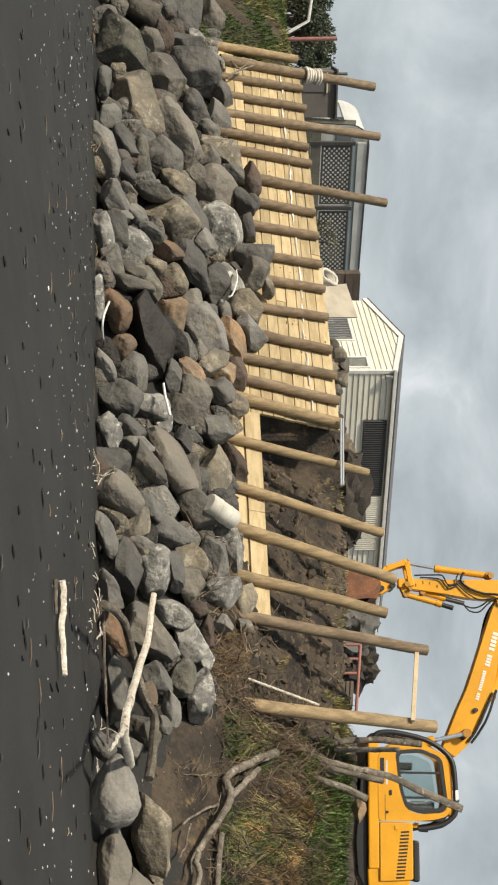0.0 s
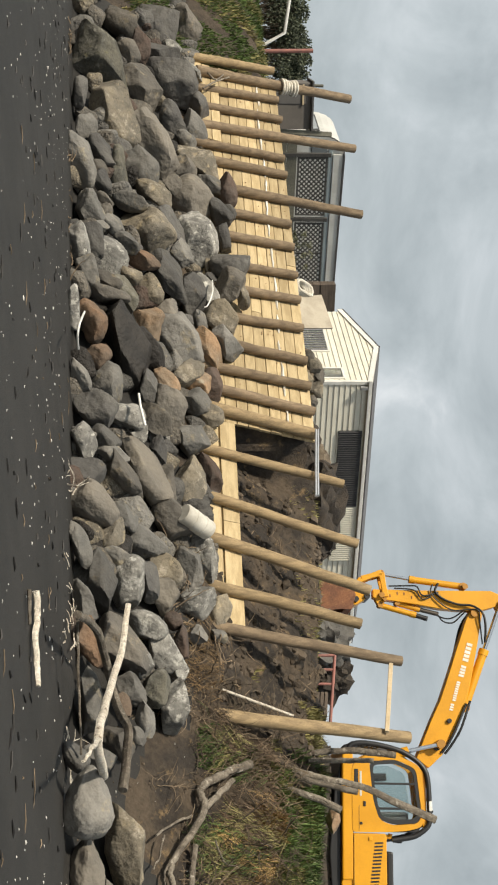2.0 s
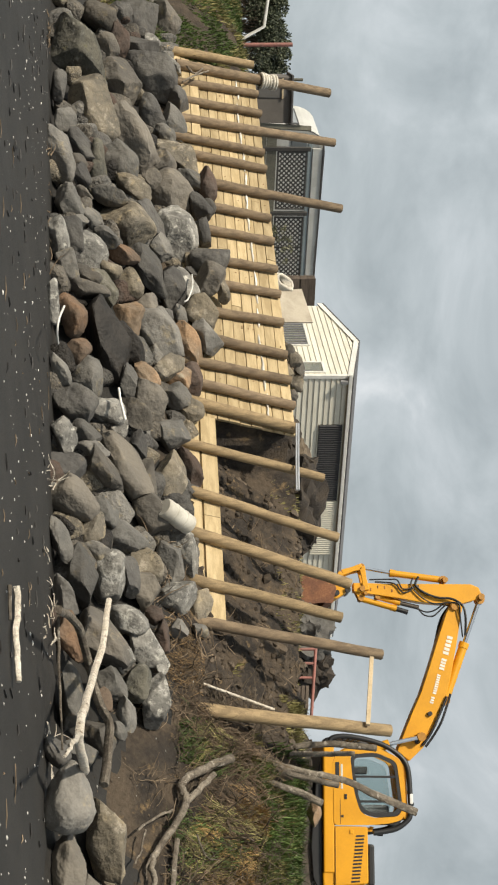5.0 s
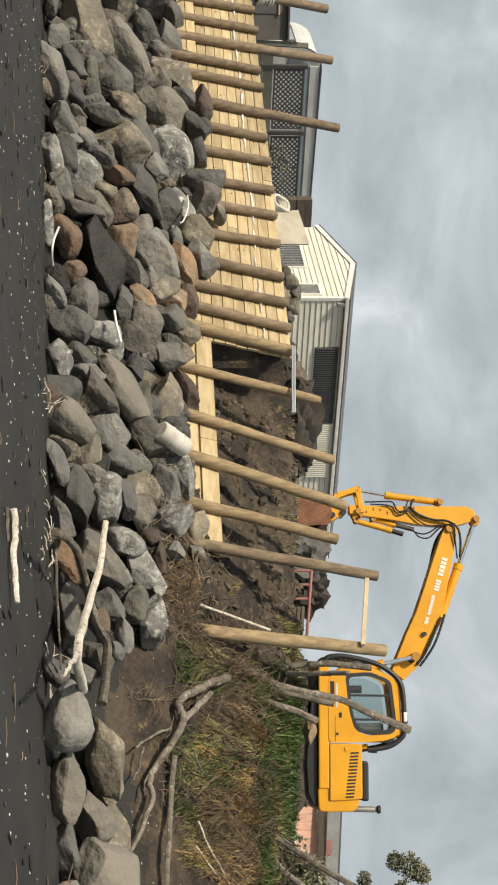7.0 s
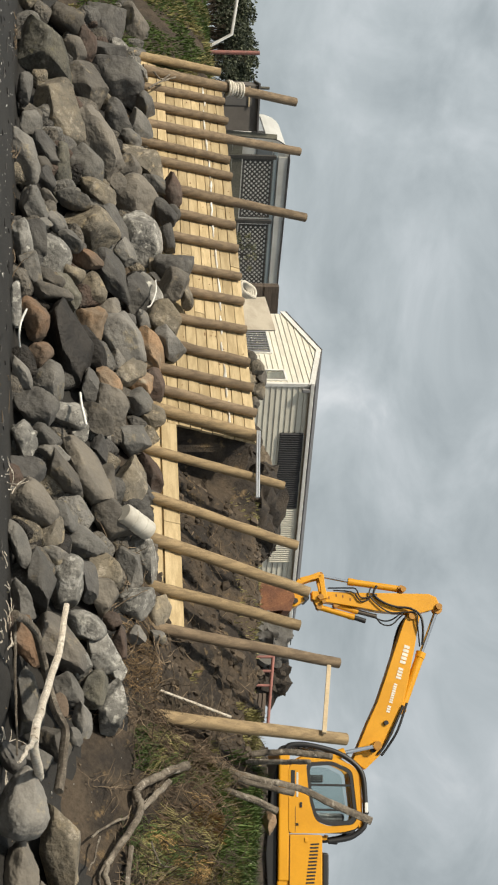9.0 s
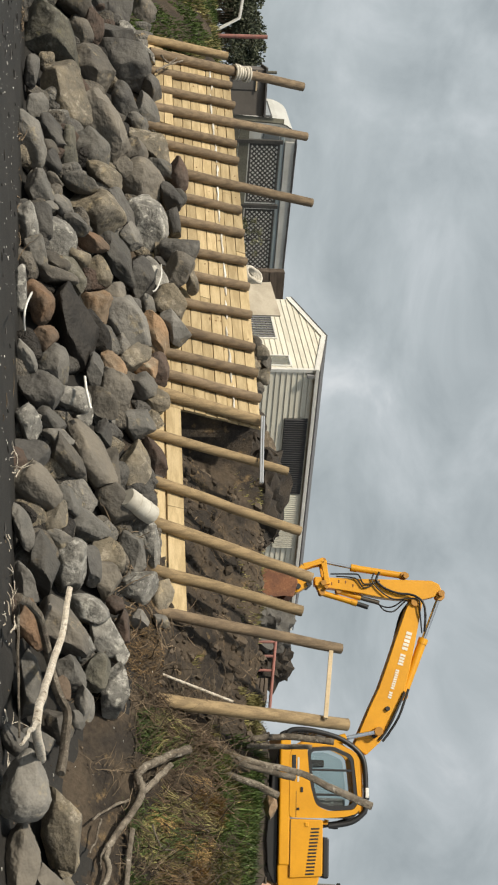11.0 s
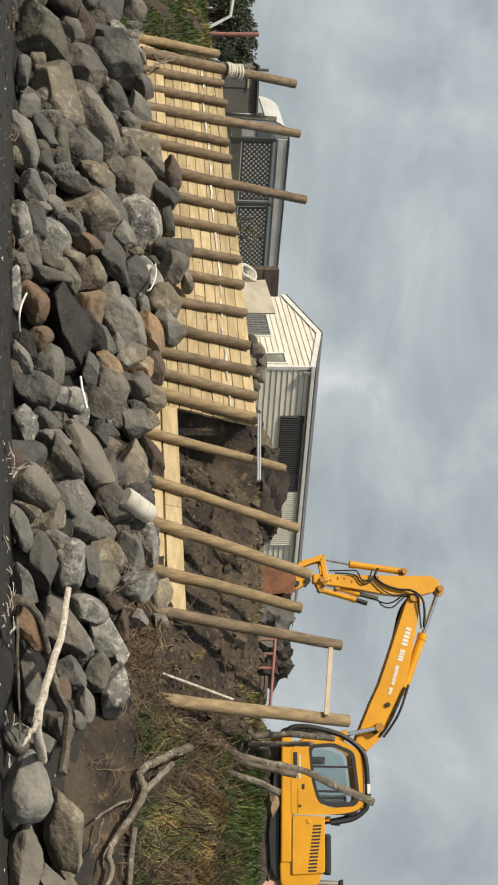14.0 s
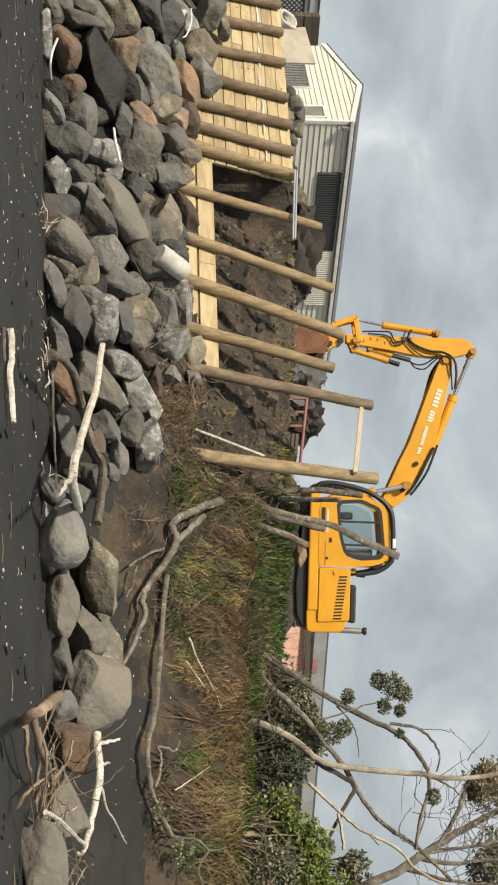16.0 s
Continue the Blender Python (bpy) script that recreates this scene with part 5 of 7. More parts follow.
ex_part("door_lock", block(bmesh.new(), (-0.05, 1.18, 0.33), (0.0, 1.195, 0.38), 0.008), BLACKPAINT, cab)
ex_part("panel_seam", block(bmesh.new(), (-0.18, 1.178, 0.31), (0.32, 1.184, 0.318)), BLACKPAINT, cab)
ex_part("front_slot", block(bmesh.new(), (0.62, 1.178, 0.22), (1.02, 1.184, 0.30), 0.01), BLACKPAINT, cab)
ex_part("front_slot", block(bmesh.new(), (0.50, 1.178, 0.33), (0.98, 1.186, 0.37), 0.008), VANWHITE, cab)
# black tubular guard over the cab, near and far
guard_path = [(1.40, 0.10), (1.50, 0.18), (1.53, 0.45), (1.47, 0.85), (1.36, 1.22), (1.17, 1.52), (0.95, 1.68), (0.55, 1.725), (0.05, 1.725), (-0.10, 1.66), (-0.25, 1.45), (-0.31, 1.20), (-0.34, 0.98)]
for y in (1.16, 0.18):
    ex_tube("guard_tube", bent([(x, y, z) for x, z in guard_path], 4), 0.055, BLACKPAINT)
for x, z in ((1.50, 0.30), (1.42, 1.05), (1.05, 1.61), (0.45, 1.735), (-0.05, 1.68)):
    ex_tube("guard_rung", [(x, 0.18, z), (x, 1.16, z)], 0.03, BLACKPAINT)
for k in range(5):
    ex_tube("grille_bar", [(1.47, 0.25, 0.25 + 0.13 * k), (1.47, 1.1, 0.25 + 0.13 * k)], 0.018, BLACKPAINT)
ex_part("roof_lamp", block(bmesh.new(), (0.22, 1.0, 1.71), (0.42, 1.22, 1.78), 0.015), TRIM)
ex_tube("beacon_stub", [(0.22, 1.1, 1.74), (0.22, 1.1, 1.81)], 0.03, BLACKPAINT)
ex_tube("mirror_stem", [(-0.34, 1.16, 0.98), (-0.36, 1.16, 1.08), (-0.36, 1.16, 1.16)], 0.04, BLACKPAINT)

# boom
ex_place[0] = EX
PINSTEEL = plain("worn_pin_steel", (0.44, 0.205, 0.022), 0.5, 0.0)
S = 0.0118


def m2(v, u):
    return ((985 - u) * S, (v - 545) * S)


boom_line = [(*m2(v, u), w * S) for v, u, w in ((683, 893, 26), (702, 868, 40), (723, 832, 47), (741, 795, 45), (757, 748, 40), (772, 700, 34), (786, 655, 27), (795, 632, 20))]
boom = ex_part("boom", profile(ribbon(boom_line), 0.12, 0.46, 0.015), YELLOW)
for v, u, r in ((708, 868, 0.07), (733, 823, 0.06), (789, 638, 0.10)):
    x, z = m2(v, u)
    ex_tube("pin", [(x, 0.06, z), (x, 0.52, z)], r * 0.8, BLACKPAINT if r < 0.1 else PINSTEEL, boom)
# two lines of plain bars where the owner's lettering is
for (va, ua), (vb, ub), w, n in (((778, 690), (767, 723), 10, 5), ((765, 729), (758, 749), 9, 4), ((754, 756), (743, 790), 6, 9), ((741, 794), (737, 806), 6, 3)):
    for i in range(n):
        (xa, za), (xb, zb) = [m2(va + (vb - va) * k, ua + (ub - ua) * k) for k in ((i + 0.08) / n, (i + 0.80) / n)]
        d = Vector((xb - xa, zb - za))
        q = Vector((-d.y, d.x)).normalized() * w * S / 2
        ex_part("lettering_bar", profile([(xa + q.x, za + q.y), (xb + q.x, zb + q.y), (xb - q.x, zb - q.y), (xa - q.x, za - q.y)], 0.461, 0.468, 0.0), WHITEMARK, boom)


def ram(name, a, b, c, r, parent, y=0.29, rod_mat=None):
    """A hydraulic ram: barrel from a to b, rod from b to c."""
    (xa, za), (xb, zb), (xc, zc) = m2(*a), m2(*b), m2(*c)
    barrel = ex_tube(name, [(xa, y, za), (xb, y, zb)], r, YELLOW, parent)
    d = (Vector((xb, y, zb)) - Vector((xa, y, za))).normalized() * 0.06
    ex_tube("gland", [Vector((xb, y, zb)) - d, Vector((xb, y, zb)) + d], r * 1.14, YELLOW, parent)
    ex_tube("rod", [(xb, y, zb), (xc, y, zc)], r * (0.85 if rod_mat else 0.5), rod_mat or CHROME, parent)
    for p in ((xa, za), (xc, zc)) if not rod_mat else ((xa, za),):
        ex_tube("ram_eye", [(p[0], y - 0.1, p[1]), (p[0], y + 0.1, p[1])], r * 1.05, PINSTEEL, parent)
    return barrel


ram("arm_ram", (764, 800), (804, 705), (838, 625), 0.092, boom)
ram("lift_ram", (622, 882), (652, 874), (713, 862), 0.085, boom, 0.60)
# arm, bucket ram, link and bucket
arm_line = [m2(v, u) for v, u in ((612, 593), (700, 596), (770, 597), (822, 598), (836, 604), (841, 617), (826, 627), (797, 634), (760, 632), (730, 629), (690, 621), (640, 613), (612, 608))]
arm = ex_part("arm", profile(arm_line, 0.16, 0.42, 0.012), YELLOW)
for v, u, r in ((839, 621, 0.09), (627, 604, 0.08), (632, 612, 0.05), (776, 590, 0.08)):
    x, z = m2(v, u)
    ex_tube("pin", [(x, 0.10, z), (x, 0.48, z)], r * 0.75, PINSTEEL, arm)
ram("bucket_ram", (774, 588), (684, 575), (628, 564), 0.07, arm)
for y in (0.14, 0.44):
    for a, b in (((628, 564), (634, 607)), ((628, 564), (592, 575)), ((592, 575), (577, 590))):
        (xa, za), (xb, zb) = m2(*a), m2(*b)
        ex_part("link", profile(ribbon([(xa, za, 0.13), ((xa + xb) / 2, (za + zb) / 2, 0.10), (xb, zb, 0.13)]), y - 0.03, y + 0.03, 0.01), YELLOW, arm)
ram("thumb_ram", (625, 620), (683, 637), (708, 645), 0.06, arm, 0.29, BLACKPAINT)
ex_part("thumb_bracket", profile(ribbon([(*m2(622, 605), 0.2), (*m2(626, 620), 0.13)]), 0.2, 0.38, 0.01), YELLOW, arm)
ram("grab_ram", (655, 617), (690, 627), (728, 637), 0.055, arm, 0.29, plain("dull_steel_rod", (0.10, 0.085, 0.07), 0.5, 0.5))
hitch = ex_part("quick_hitch", profile(ribbon([(*m2(606, 598), 0.22), (*m2(588, 597), 0.30), (*m2(572, 602), 0.24)]), 0.12, 0.46, 0.02), YELLOW)
for v, u in ((600, 607), (588, 590), (580, 612)):
    x, z = m2(v, u)
    ex_tube("pin", [(x, 0.02, z), (x, 0.56, z)], 0.06, BLACKPAINT, hitch)
bucket_px = [(578, 607), (572, 585), (545, 578), (515, 580), (488, 592), (472, 615), (478, 640), (490, 640), (486, 618), (498, 602), (522, 592), (548, 592), (560, 604), (556, 632), (570, 632)]
bucket = ex_part("bucket", profile([m2(v, u) for v, u in bucket_px], -0.12, 0.70, 0.008), RUST)
for y in (-0.14, 0.70):
    ex_part("bucket_cheek", profile([m2(v, u) for v, u in ((574, 606), (566, 584), (545, 580), (515, 582), (490, 594), (474, 615), (480, 638), (556, 631))], y, y + 0.025, 0.0), RUST, bucket)
ex_part("mount_ear", profile([m2(v, u) for v, u in ((590, 588), (600, 610), (580, 622), (560, 618), (566, 588))], 0.08, 0.50, 0.02), YELLOW, bucket)
# hoses along the boom and arm
hose_runs = [
    [(690, 868, .10), (712, 820, .12), (735, 770, .12), (756, 700, .12), (770, 655, .14), (790, 628, .3)],
    [(764, 795, .5), (742, 838, .52), (728, 862, .5), (716, 876, .48)], [(770, 790, .54), (752, 835, .55), (735, 862, .5), (722, 878, .48)],
    [(804, 690, .5), (806, 660, .55), (802, 638, .55), (785, 625, .5), (760, 622, .48), (735, 612, .47), (722, 598, .46), (728, 584, .46)],
    [(800, 692, .46), (797, 655, .52), (795, 634, .55), (775, 632, .5), (750, 632, .48), (728, 618, .47), (714, 600, .46), (718, 586, .46)],
    [(724, 633, .3), (735, 650, .34), (752, 653, .36), (768, 640, .36), (780, 630, .36)], [(716, 634, .3), (738, 645, .34), (755, 643, .36), (774, 630, .36)],
    [(728, 600, .45), (700, 606, .46), (690, 590, .46), (676, 588, .45), (640, 588, .43)], [(715, 607, .45), (698, 612, .46), (684, 596, .46), (650, 592, .43)]]
for k, run in enumerate(hose_runs):
    ex_tube("hose", bent([(m2(v, u)[0], y, m2(v, u)[1]) for v, u, y in run], 5), 0.026 if k < 4 else 0.016, RUBBERHOSE, boom, sides=7)
for v, u in ((655, 601), (667, 602), (680, 608), (642, 605)):
    x, z = m2(v, u)
    ex_part("wear_mark", block(bmesh.new(), (x - 0.03, 0.421, z - 0.012), (x + 0.03, 0.426, z + 0.012), 0.002), RUST, arm)

# brown rock on the bank beside the excavator
v = rock_verts(4711, (0.19, 0.2, 0.12), None, 18)
rock = raw("rock", v, ICO_F, ROCK["pink"], None, "", 26)
rock.matrix_world = Matrix.Translation((5.49, 19.53, 4.1))
tagged(rock, "brown squarish rock on the bank by the excavator", "rock")

# ------------------------------------------------------------------ plants, driftwood and litter
GREEN = stuff_mat("green_grass", (0.092, 0.138, 0.036), (0.060, 0.094, 0.026), 2.0, 0.7, 0.0, 20.0, 0.35, 0.3, island=True)
OLIVEGRASS = stuff_mat("olive_grass", (0.285, 0.255, 0.105), (0.195, 0.18, 0.075), 2.0, 0.75, 0.0, 20.0, 0.4, 0.25, island=True)
STRAW = stuff_mat("dry_straw_grass", (0.40, 0.265, 0.11), (0.27, 0.18, 0.08), 2.0, 0.8, 0.0, 20.0, 0.4, 0.2, island=True)
LEAF = stuff_mat("leathery_green_leaf", (0.225, 0.225, 0.140), (0.14, 0.145, 0.088), 3.0, 0.5, 0.0, 20.0, 0.45, 0.4, island=True)
LEAFBRIGHT = stuff_mat("fresh_green_leaf", (0.17, 0.20, 0.045), (0.11, 0.145, 0.038), 3.0, 0.5, 0.0, 20.0, 0.4, 0.4, island=True)
LEAFDRY = stuff_mat("dry_brown_leaf", (0.38, 0.31, 0.205), (0.27, 0.215, 0.14), 3.0, 0.7, 0.0, 20.0, 0.4, 0.2, island=True)


BRIGHT = stuff_mat("bright_turf", (0.115, 0.165, 0.038), (0.08, 0.12, 0.03), 2.0, 0.7, 0.0, 20.0, 0.35, 0.3, island=True)


def ground_point(a, b):
    z, _ = land_at(a, b)
    return ab(a, b, z)


def blades(name, n, a0, a1, b0, b1, length, material, label, seed, patch=0.0, width=0.008, lean=0.35):
    """A sward of single bent blades on the bank."""
    rs = random.Random(seed)
    V, F = [], []
    off = Vector((seed * 3.1, seed * 1.7, 0))
    tries = 0
    while len(F) < n * 2 and tries < n * 6:
        tries += 1
        a, b = rs.uniform(a0, a1), rs.uniform(b0, b1)
        if noise.noise(Vector((a, b, 0)) * 1.1 + off) < patch:
            continue
        p = ground_point(a, b) - Vector((0, 0, 0.02))
        L = length * rs.uniform(0.5, 1.25)
        yaw = rs.uniform(0, 6.3)
        out = Vector((math.cos(yaw), math.sin(yaw), rs.uniform(-0.6, 0.3))) * rs.uniform(0.2, 1.0) * lean * L * 2.2 - INLAND * L * 0.2
        side = Vector((math.cos(yaw + 1.57), math.sin(yaw + 1.57), 0)) * width * rs.uniform(0.6, 1.3)
        m = p + Vector((0, 0, L * 0.62)) + out * 0.4
        t = p + Vector((0, 0, L * rs.uniform(0.55, 0.95))) + out
        k = len(V)
        V += [p - side, p + side, m + side * 0.8, m - side * 0.8, t]
        F += [(k, k + 1, k + 2, k + 3), (k + 3, k + 2, k + 4)]
    ob = raw(name, V, F, material)
    return tagged(ob, label, "grass", "", "stuff")


blades("grass", 8000, 0.5, 9.4, 15.92, 16.35, 0.15, GREEN, "green grass on the lip of the bank", 1, -0.3, 0.006, 0.3)
blades("grass", 9000, 4.3, 7.6, 15.86, 16.14, 0.12, BRIGHT, "bright green turf edge of the bank", 15, -0.6, 0.006, 0.3)
blades("grass", 2500, 6.4, 9.8, 15.0, 16.2, 0.15, GREEN, "green weeds in patches on the bank face", 14, 0.2, 0.007, 0.5)
blades("grass", 4500, 6.4, 9.4, 15.25, 16.5, 0.17, OLIVEGRASS, "olive grass hanging on the bank face", 2, 0.15, 0.006, 0.5)
blades("grass", 5000, 0.5, 6.4, 15.58, 16.1, 0.16, OLIVEGRASS, "olive grass hanging under the turf edge", 16, -0.15, 0.006, 0.5)
blades("dry_grass", 3800, 6.6, 9.6, 15.2, 16.1, 0.18, STRAW, "dry straw-coloured grass hanging on the bank", 3, 0.2, 0.006, 0.5)
blades("dry_grass", 3000, 7.2, 8.6, 15.65, 16.0, 0.19, STRAW, "tawny dry grass along the bank edge", 17, -0.2, 0.006, 0.5)
blades("dry_grass", 2200, 2.5, 6.6, 15.48, 15.9, 0.19, STRAW, "dry straw-coloured grass hanging under the turf", 18, -0.1, 0.006, 0.5)
blades("grass", 16000, 7.6, 9.9, 16.4, 21.8, 0.26, GREEN, "deep green grass beside the excavator", 20, -0.35, 0.009, 0.35)
blades("dry_grass", 900, 9.0, 15.6, 17.0, 18.0, 0.12, OLIVEGRASS, "dry grass on top of the dug bank", 4, 0.1)
blades("grass", 2500, 8.8, 11.0, 16.0, 17.6, 0.20, OLIVEGRASS, "olive grass at the edge of the dug bank", 12, 0.0)
blades("grass", 2500, 6.6, 9.5, 16.5, 19.0, 0.20, OLIVEGRASS, "rough grass on the bank top", 13, -0.1)
blades("grass", 13000, 27.4, 34.0, 14.2, 17.4, 0.17, GREEN, "green grass on the bank beyond the wall", 5, -0.12, 0.012)
blades("dry_grass", 2500, 27.4, 33.0, 14.0, 17.5, 0.26, OLIVEGRASS, "olive grass on the bank beyond the wall", 6, 0.1, 0.012)
blades("grass", 900, 17.0, 27.0, 16.2, 16.9, 0.22, OLIVEGRASS, "weeds along the top of the wall", 7, 0.1, 0.012)


def tangle(name, n, a0, a1, b0, b1, length, r, material, label, category, seed, patch=-1.0, lift=0.06, droop=0.6):
    """Many crooked roots or twigs lying on the bank."""
    rs = random.Random(seed)
    bits = []
    off = Vector((seed * 2.3, 5, 1))
    while len(bits) < n:
        a, b = rs.uniform(a0, a1), rs.uniform(b0, b1)
        if noise.noise(Vector((a, b, 0)) * 0.9 + off) < patch:
            patch -= 0.0005
            continue
        p = ground_point(a, b) + Vector((0, 0, lift * rs.uniform(0, 1))) - INLAND * lift * rs.uniform(0, 1.5)
        L = length * rs.uniform(0.4, 1.3)
        d = (ALONG * rs.uniform(-1, 1) - INLAND * rs.uniform(-0.2, 0.5) + Vector((0, 0, rs.uniform(-1, 1) * droop))).normalized()
        path = [p]
        for i in range(6):
            d = (d + Vector((rs.uniform(-1, 1), rs.uniform(-1, 1), rs.uniform(-1.1, 0.9))) * 0.38).normalized()
            path.append(path[-1] + d * L / 6)
        k = r * rs.uniform(0.5, 1.5)
        bits.append(tube_data(path, taper(7, k, k * 0.45), 4, 0, 0))
    return heap(bits, name, material, label, category)


def drape(name, n, a0, a1, b0, b1, length, material, label, category, seed, patch=0.0, width=0.006, lift=0.05):
    """Dead grass and roots that hang in locks down the face of the bank."""
    rs = random.Random(seed)
    V, F = [], []
    off = Vector((seed * 1.9, 3, seed * 0.7))
    tries = made = 0
    while made < n and tries < n * 8:
        tries += 1
        a, b = rs.uniform(a0, a1), rs.uniform(b0, b1)
        if noise.noise(Vector((a * 1.5, b * 0.9, 0)) + off) < patch:
            continue
        made += 1
        L = length * rs.uniform(0.45, 1.3)
        lock = noise.noise(Vector((a * 5, b * 2, seed)))
        da = (lock * 1.5 + rs.uniform(-0.7, 0.7)) * L
        up = lift * rs.uniform(0.1, 1.4)
        w = width * rs.uniform(0.5, 1.4)
        k = len(V)
        for i in range(5):
            t = i / 4
            q = ground_point(a + da * t * t + rs.uniform(-0.01, 0.01), b - L * (0.55 + 0.3 * lock) * t)
            q = q + (Vector((0, 0, 1)) - INLAND * 0.8) * (0.01 + up * math.sin(t * 2.6) + rs.uniform(-0.015, 0.015))
            ww = w * (1 - 0.75 * t)
            V += [q - ALONG * ww, q + ALONG * ww]
        F += [(k + 2 * i, k + 2 * i + 1, k + 2 * i + 3, k + 2 * i + 2) for i in range(4)]
    return tagged(raw(name, V, F, material), label, category, "", "stuff")


HAY = stuff_mat("tawny_dead_grass", (0.215, 0.140, 0.068), (0.125, 0.085, 0.046), 2.0, 0.85, 0.0, 20.0, 0.45, 0.2, island=True)
DARKROOT = stuff_mat("dark_brown_root", (0.12, 0.086, 0.058), (0.070, 0.052, 0.037), 4.0, 0.9, 0.0, 24.0, 0.45, 0.15, island=True)
drape("hanging_roots", 2600, 3.4, 9.8, 15.15, 16.1, 0.46, DARKROOT, "dark brown roots hanging in locks down the bank", "roots", 71, -0.08, 0.008, 0.08)
drape("dead_grass", 1500, 3.2, 7.4, 15.5, 16.0, 0.36, HAY, "tawny dead grass hanging in locks from the turf", "grass", 72, 0.08, 0.006, 0.08)
drape("dead_grass", 500, 3.0, 9.2, 15.4, 15.95, 0.34, STRAW, "dry straw hanging in locks down the bank", "grass", 73, 0.22, 0.005, 0.08)
drape("hanging_grass", 1300, 2.6, 9.6, 15.25, 16.05, 0.26, OLIVEGRASS, "olive grass trailing down the bank face", "grass", 74, 0.18, 0.006, 0.09)
drape("hanging_grass", 700, 4.0, 9.6, 15.1, 15.8, 0.26, GREEN, "green weeds trailing on the bank face", "weeds", 75, 0.24, 0.007, 0.10)
drape("dead_grass", 700, 0.6, 3.4, 15.62, 16.1, 0.26, HAY, "short tawny grass under the turf edge", "grass", 77, -0.2, 0.006, 0.08)
drape("hanging_grass", 500, 0.6, 4.2, 15.5, 16.05, 0.24, OLIVEGRASS, "olive grass under the turf edge", "grass", 78, -0.1, 0.006, 0.08)
drape("hanging_roots", 260, 9.9, 10.9, 14.75, 15.25, 0.36, HAY, "brown root mat hanging over the boulders", "roots", 76, -0.1, 0.006, 0.10)
tangle("roots", 500, 6.9, 10.2, 14.95, 16.3, 0.34, 0.006, ROOTS, "tangle of brown roots hanging from the bank", "roots", 31, 0.0, 0.07, 1.6)
tangle("roots", 260, 3.0, 7.3, 15.4, 16.1, 0.30, 0.005, ROOTS, "brown roots and stalks on the bank face", "roots", 32, 0.0, 0.06, 1.5)
tangle("roots", 160, 8.3, 9.9, 14.35, 15.1, 0.35, 0.006, ROOTS, "brown roots trailing at the foot of the bank", "roots", 52, -0.05, 0.05, 1.2)
tangle("roots", 120, 9.6, 12.2, 14.6, 15.4, 0.45, 0.009, ROOTS, "dry root mat at the foot of the bank", "roots", 33, -0.1)
tangle("roots", 110, 10.0, 15.5, 15.7, 17.4, 0.35, 0.007, ROOTS, "broken roots in the dug earth", "roots", 34, 0.05)
DARKTWIG = stuff_mat("dark_twig", (0.07, 0.056, 0.042), (0.10, 0.082, 0.060), 4.0, 0.9, 0.2, 24.0, 0.4, 0.15, island=True)
tangle("twigs", 220, -0.5, 4.6, 15.9, 17.6, 0.9, 0.011, ROOTS, "dry brown brushwood on the bank", "twigs", 35, -0.2, 0.35, 0.9)
tangle("twigs", 160, 3.5, 7.0, 16.3, 17.8, 0.7, 0.010, DARKTWIG, "dark brushwood behind the grassy lip", "twigs", 36, -0.3, 0.3, 0.9)
tangle("twigs", 90, 2.6, 12.0, 12.45, 12.95, 0.4, 0.008, DRIFT, "bleached twigs along the foot of the rocks", "twigs", 37, -0.3, 0.05, 0.1)
tangle("twigs", 45, 1.9, 4.9, 12.5, 13.3, 0.55, 0.009, ROOTS, "brown driftwood twigs over the rocks", "twigs", 38, -0.4, 0.35, 0.6)
tangle("twigs", 60, 1.9, 4.4, 11.7, 12.7, 0.9, 0.010, ROOTS, "brown washed-up roots and twigs on the sand", "twigs", 53, -0.3, 0.12, 0.12)
tangle("twigs", 60, 15.0, 30.0, 12.5, 12.9, 0.35, 0.010, ROOTS, "brown twigs along the foot of the rocks", "twigs", 39, 0.0, 0.05, 0.1)

tangle("roots", 350, 7.0, 10.4, 15.0, 16.4, 0.5, 0.008, DARKTWIG, "dark wiry roots hanging from the bank", "roots", 51, -0.2)

# clods and stones in the dug face
rs = random.Random(77)
_b = bmesh.new()
bmesh.ops.create_icosphere(_b, subdivisions=1, radius=1.0)
B_V, B_F = np.array([v.co[:] for v in _b.verts]), [tuple(v.index for v in f.verts) for f in _b.faces]
_b.free()
bits = []
for k in range(700):
    a, b = rs.uniform(9.2, 15.6), rs.uniform(15.2, 17.9)
    s = rs.uniform(0.012, 0.065) * (1.6 if rs.random() < 0.1 else 1)
    v = B_V * np.array([rs.uniform(0.7, 1.3) for _ in range(len(B_V))])[:, None] * s
    bits.append((v + np.array(ground_point(a, b)), B_F))
CLODS = stuff_mat("earth_clods", (0.105, 0.083, 0.062), (0.065, 0.054, 0.043), 3.0, 0.95, 0.3, 20.0, 0.5, 0.15, island=True)
for k in range(260):
    a, b = rs.uniform(1.5, 10.5), rs.uniform(13.3, 15.4)
    s = rs.uniform(0.008, 0.028)
    bits.append((B_V * np.array([rs.uniform(0.7, 1.3) for _ in range(len(B_V))])[:, None] * s + np.array(ground_point(a, b)), B_F))
heap(bits, "clods", CLODS, "crumbled brown clods on the dug earth face", "soil", smooth=False)

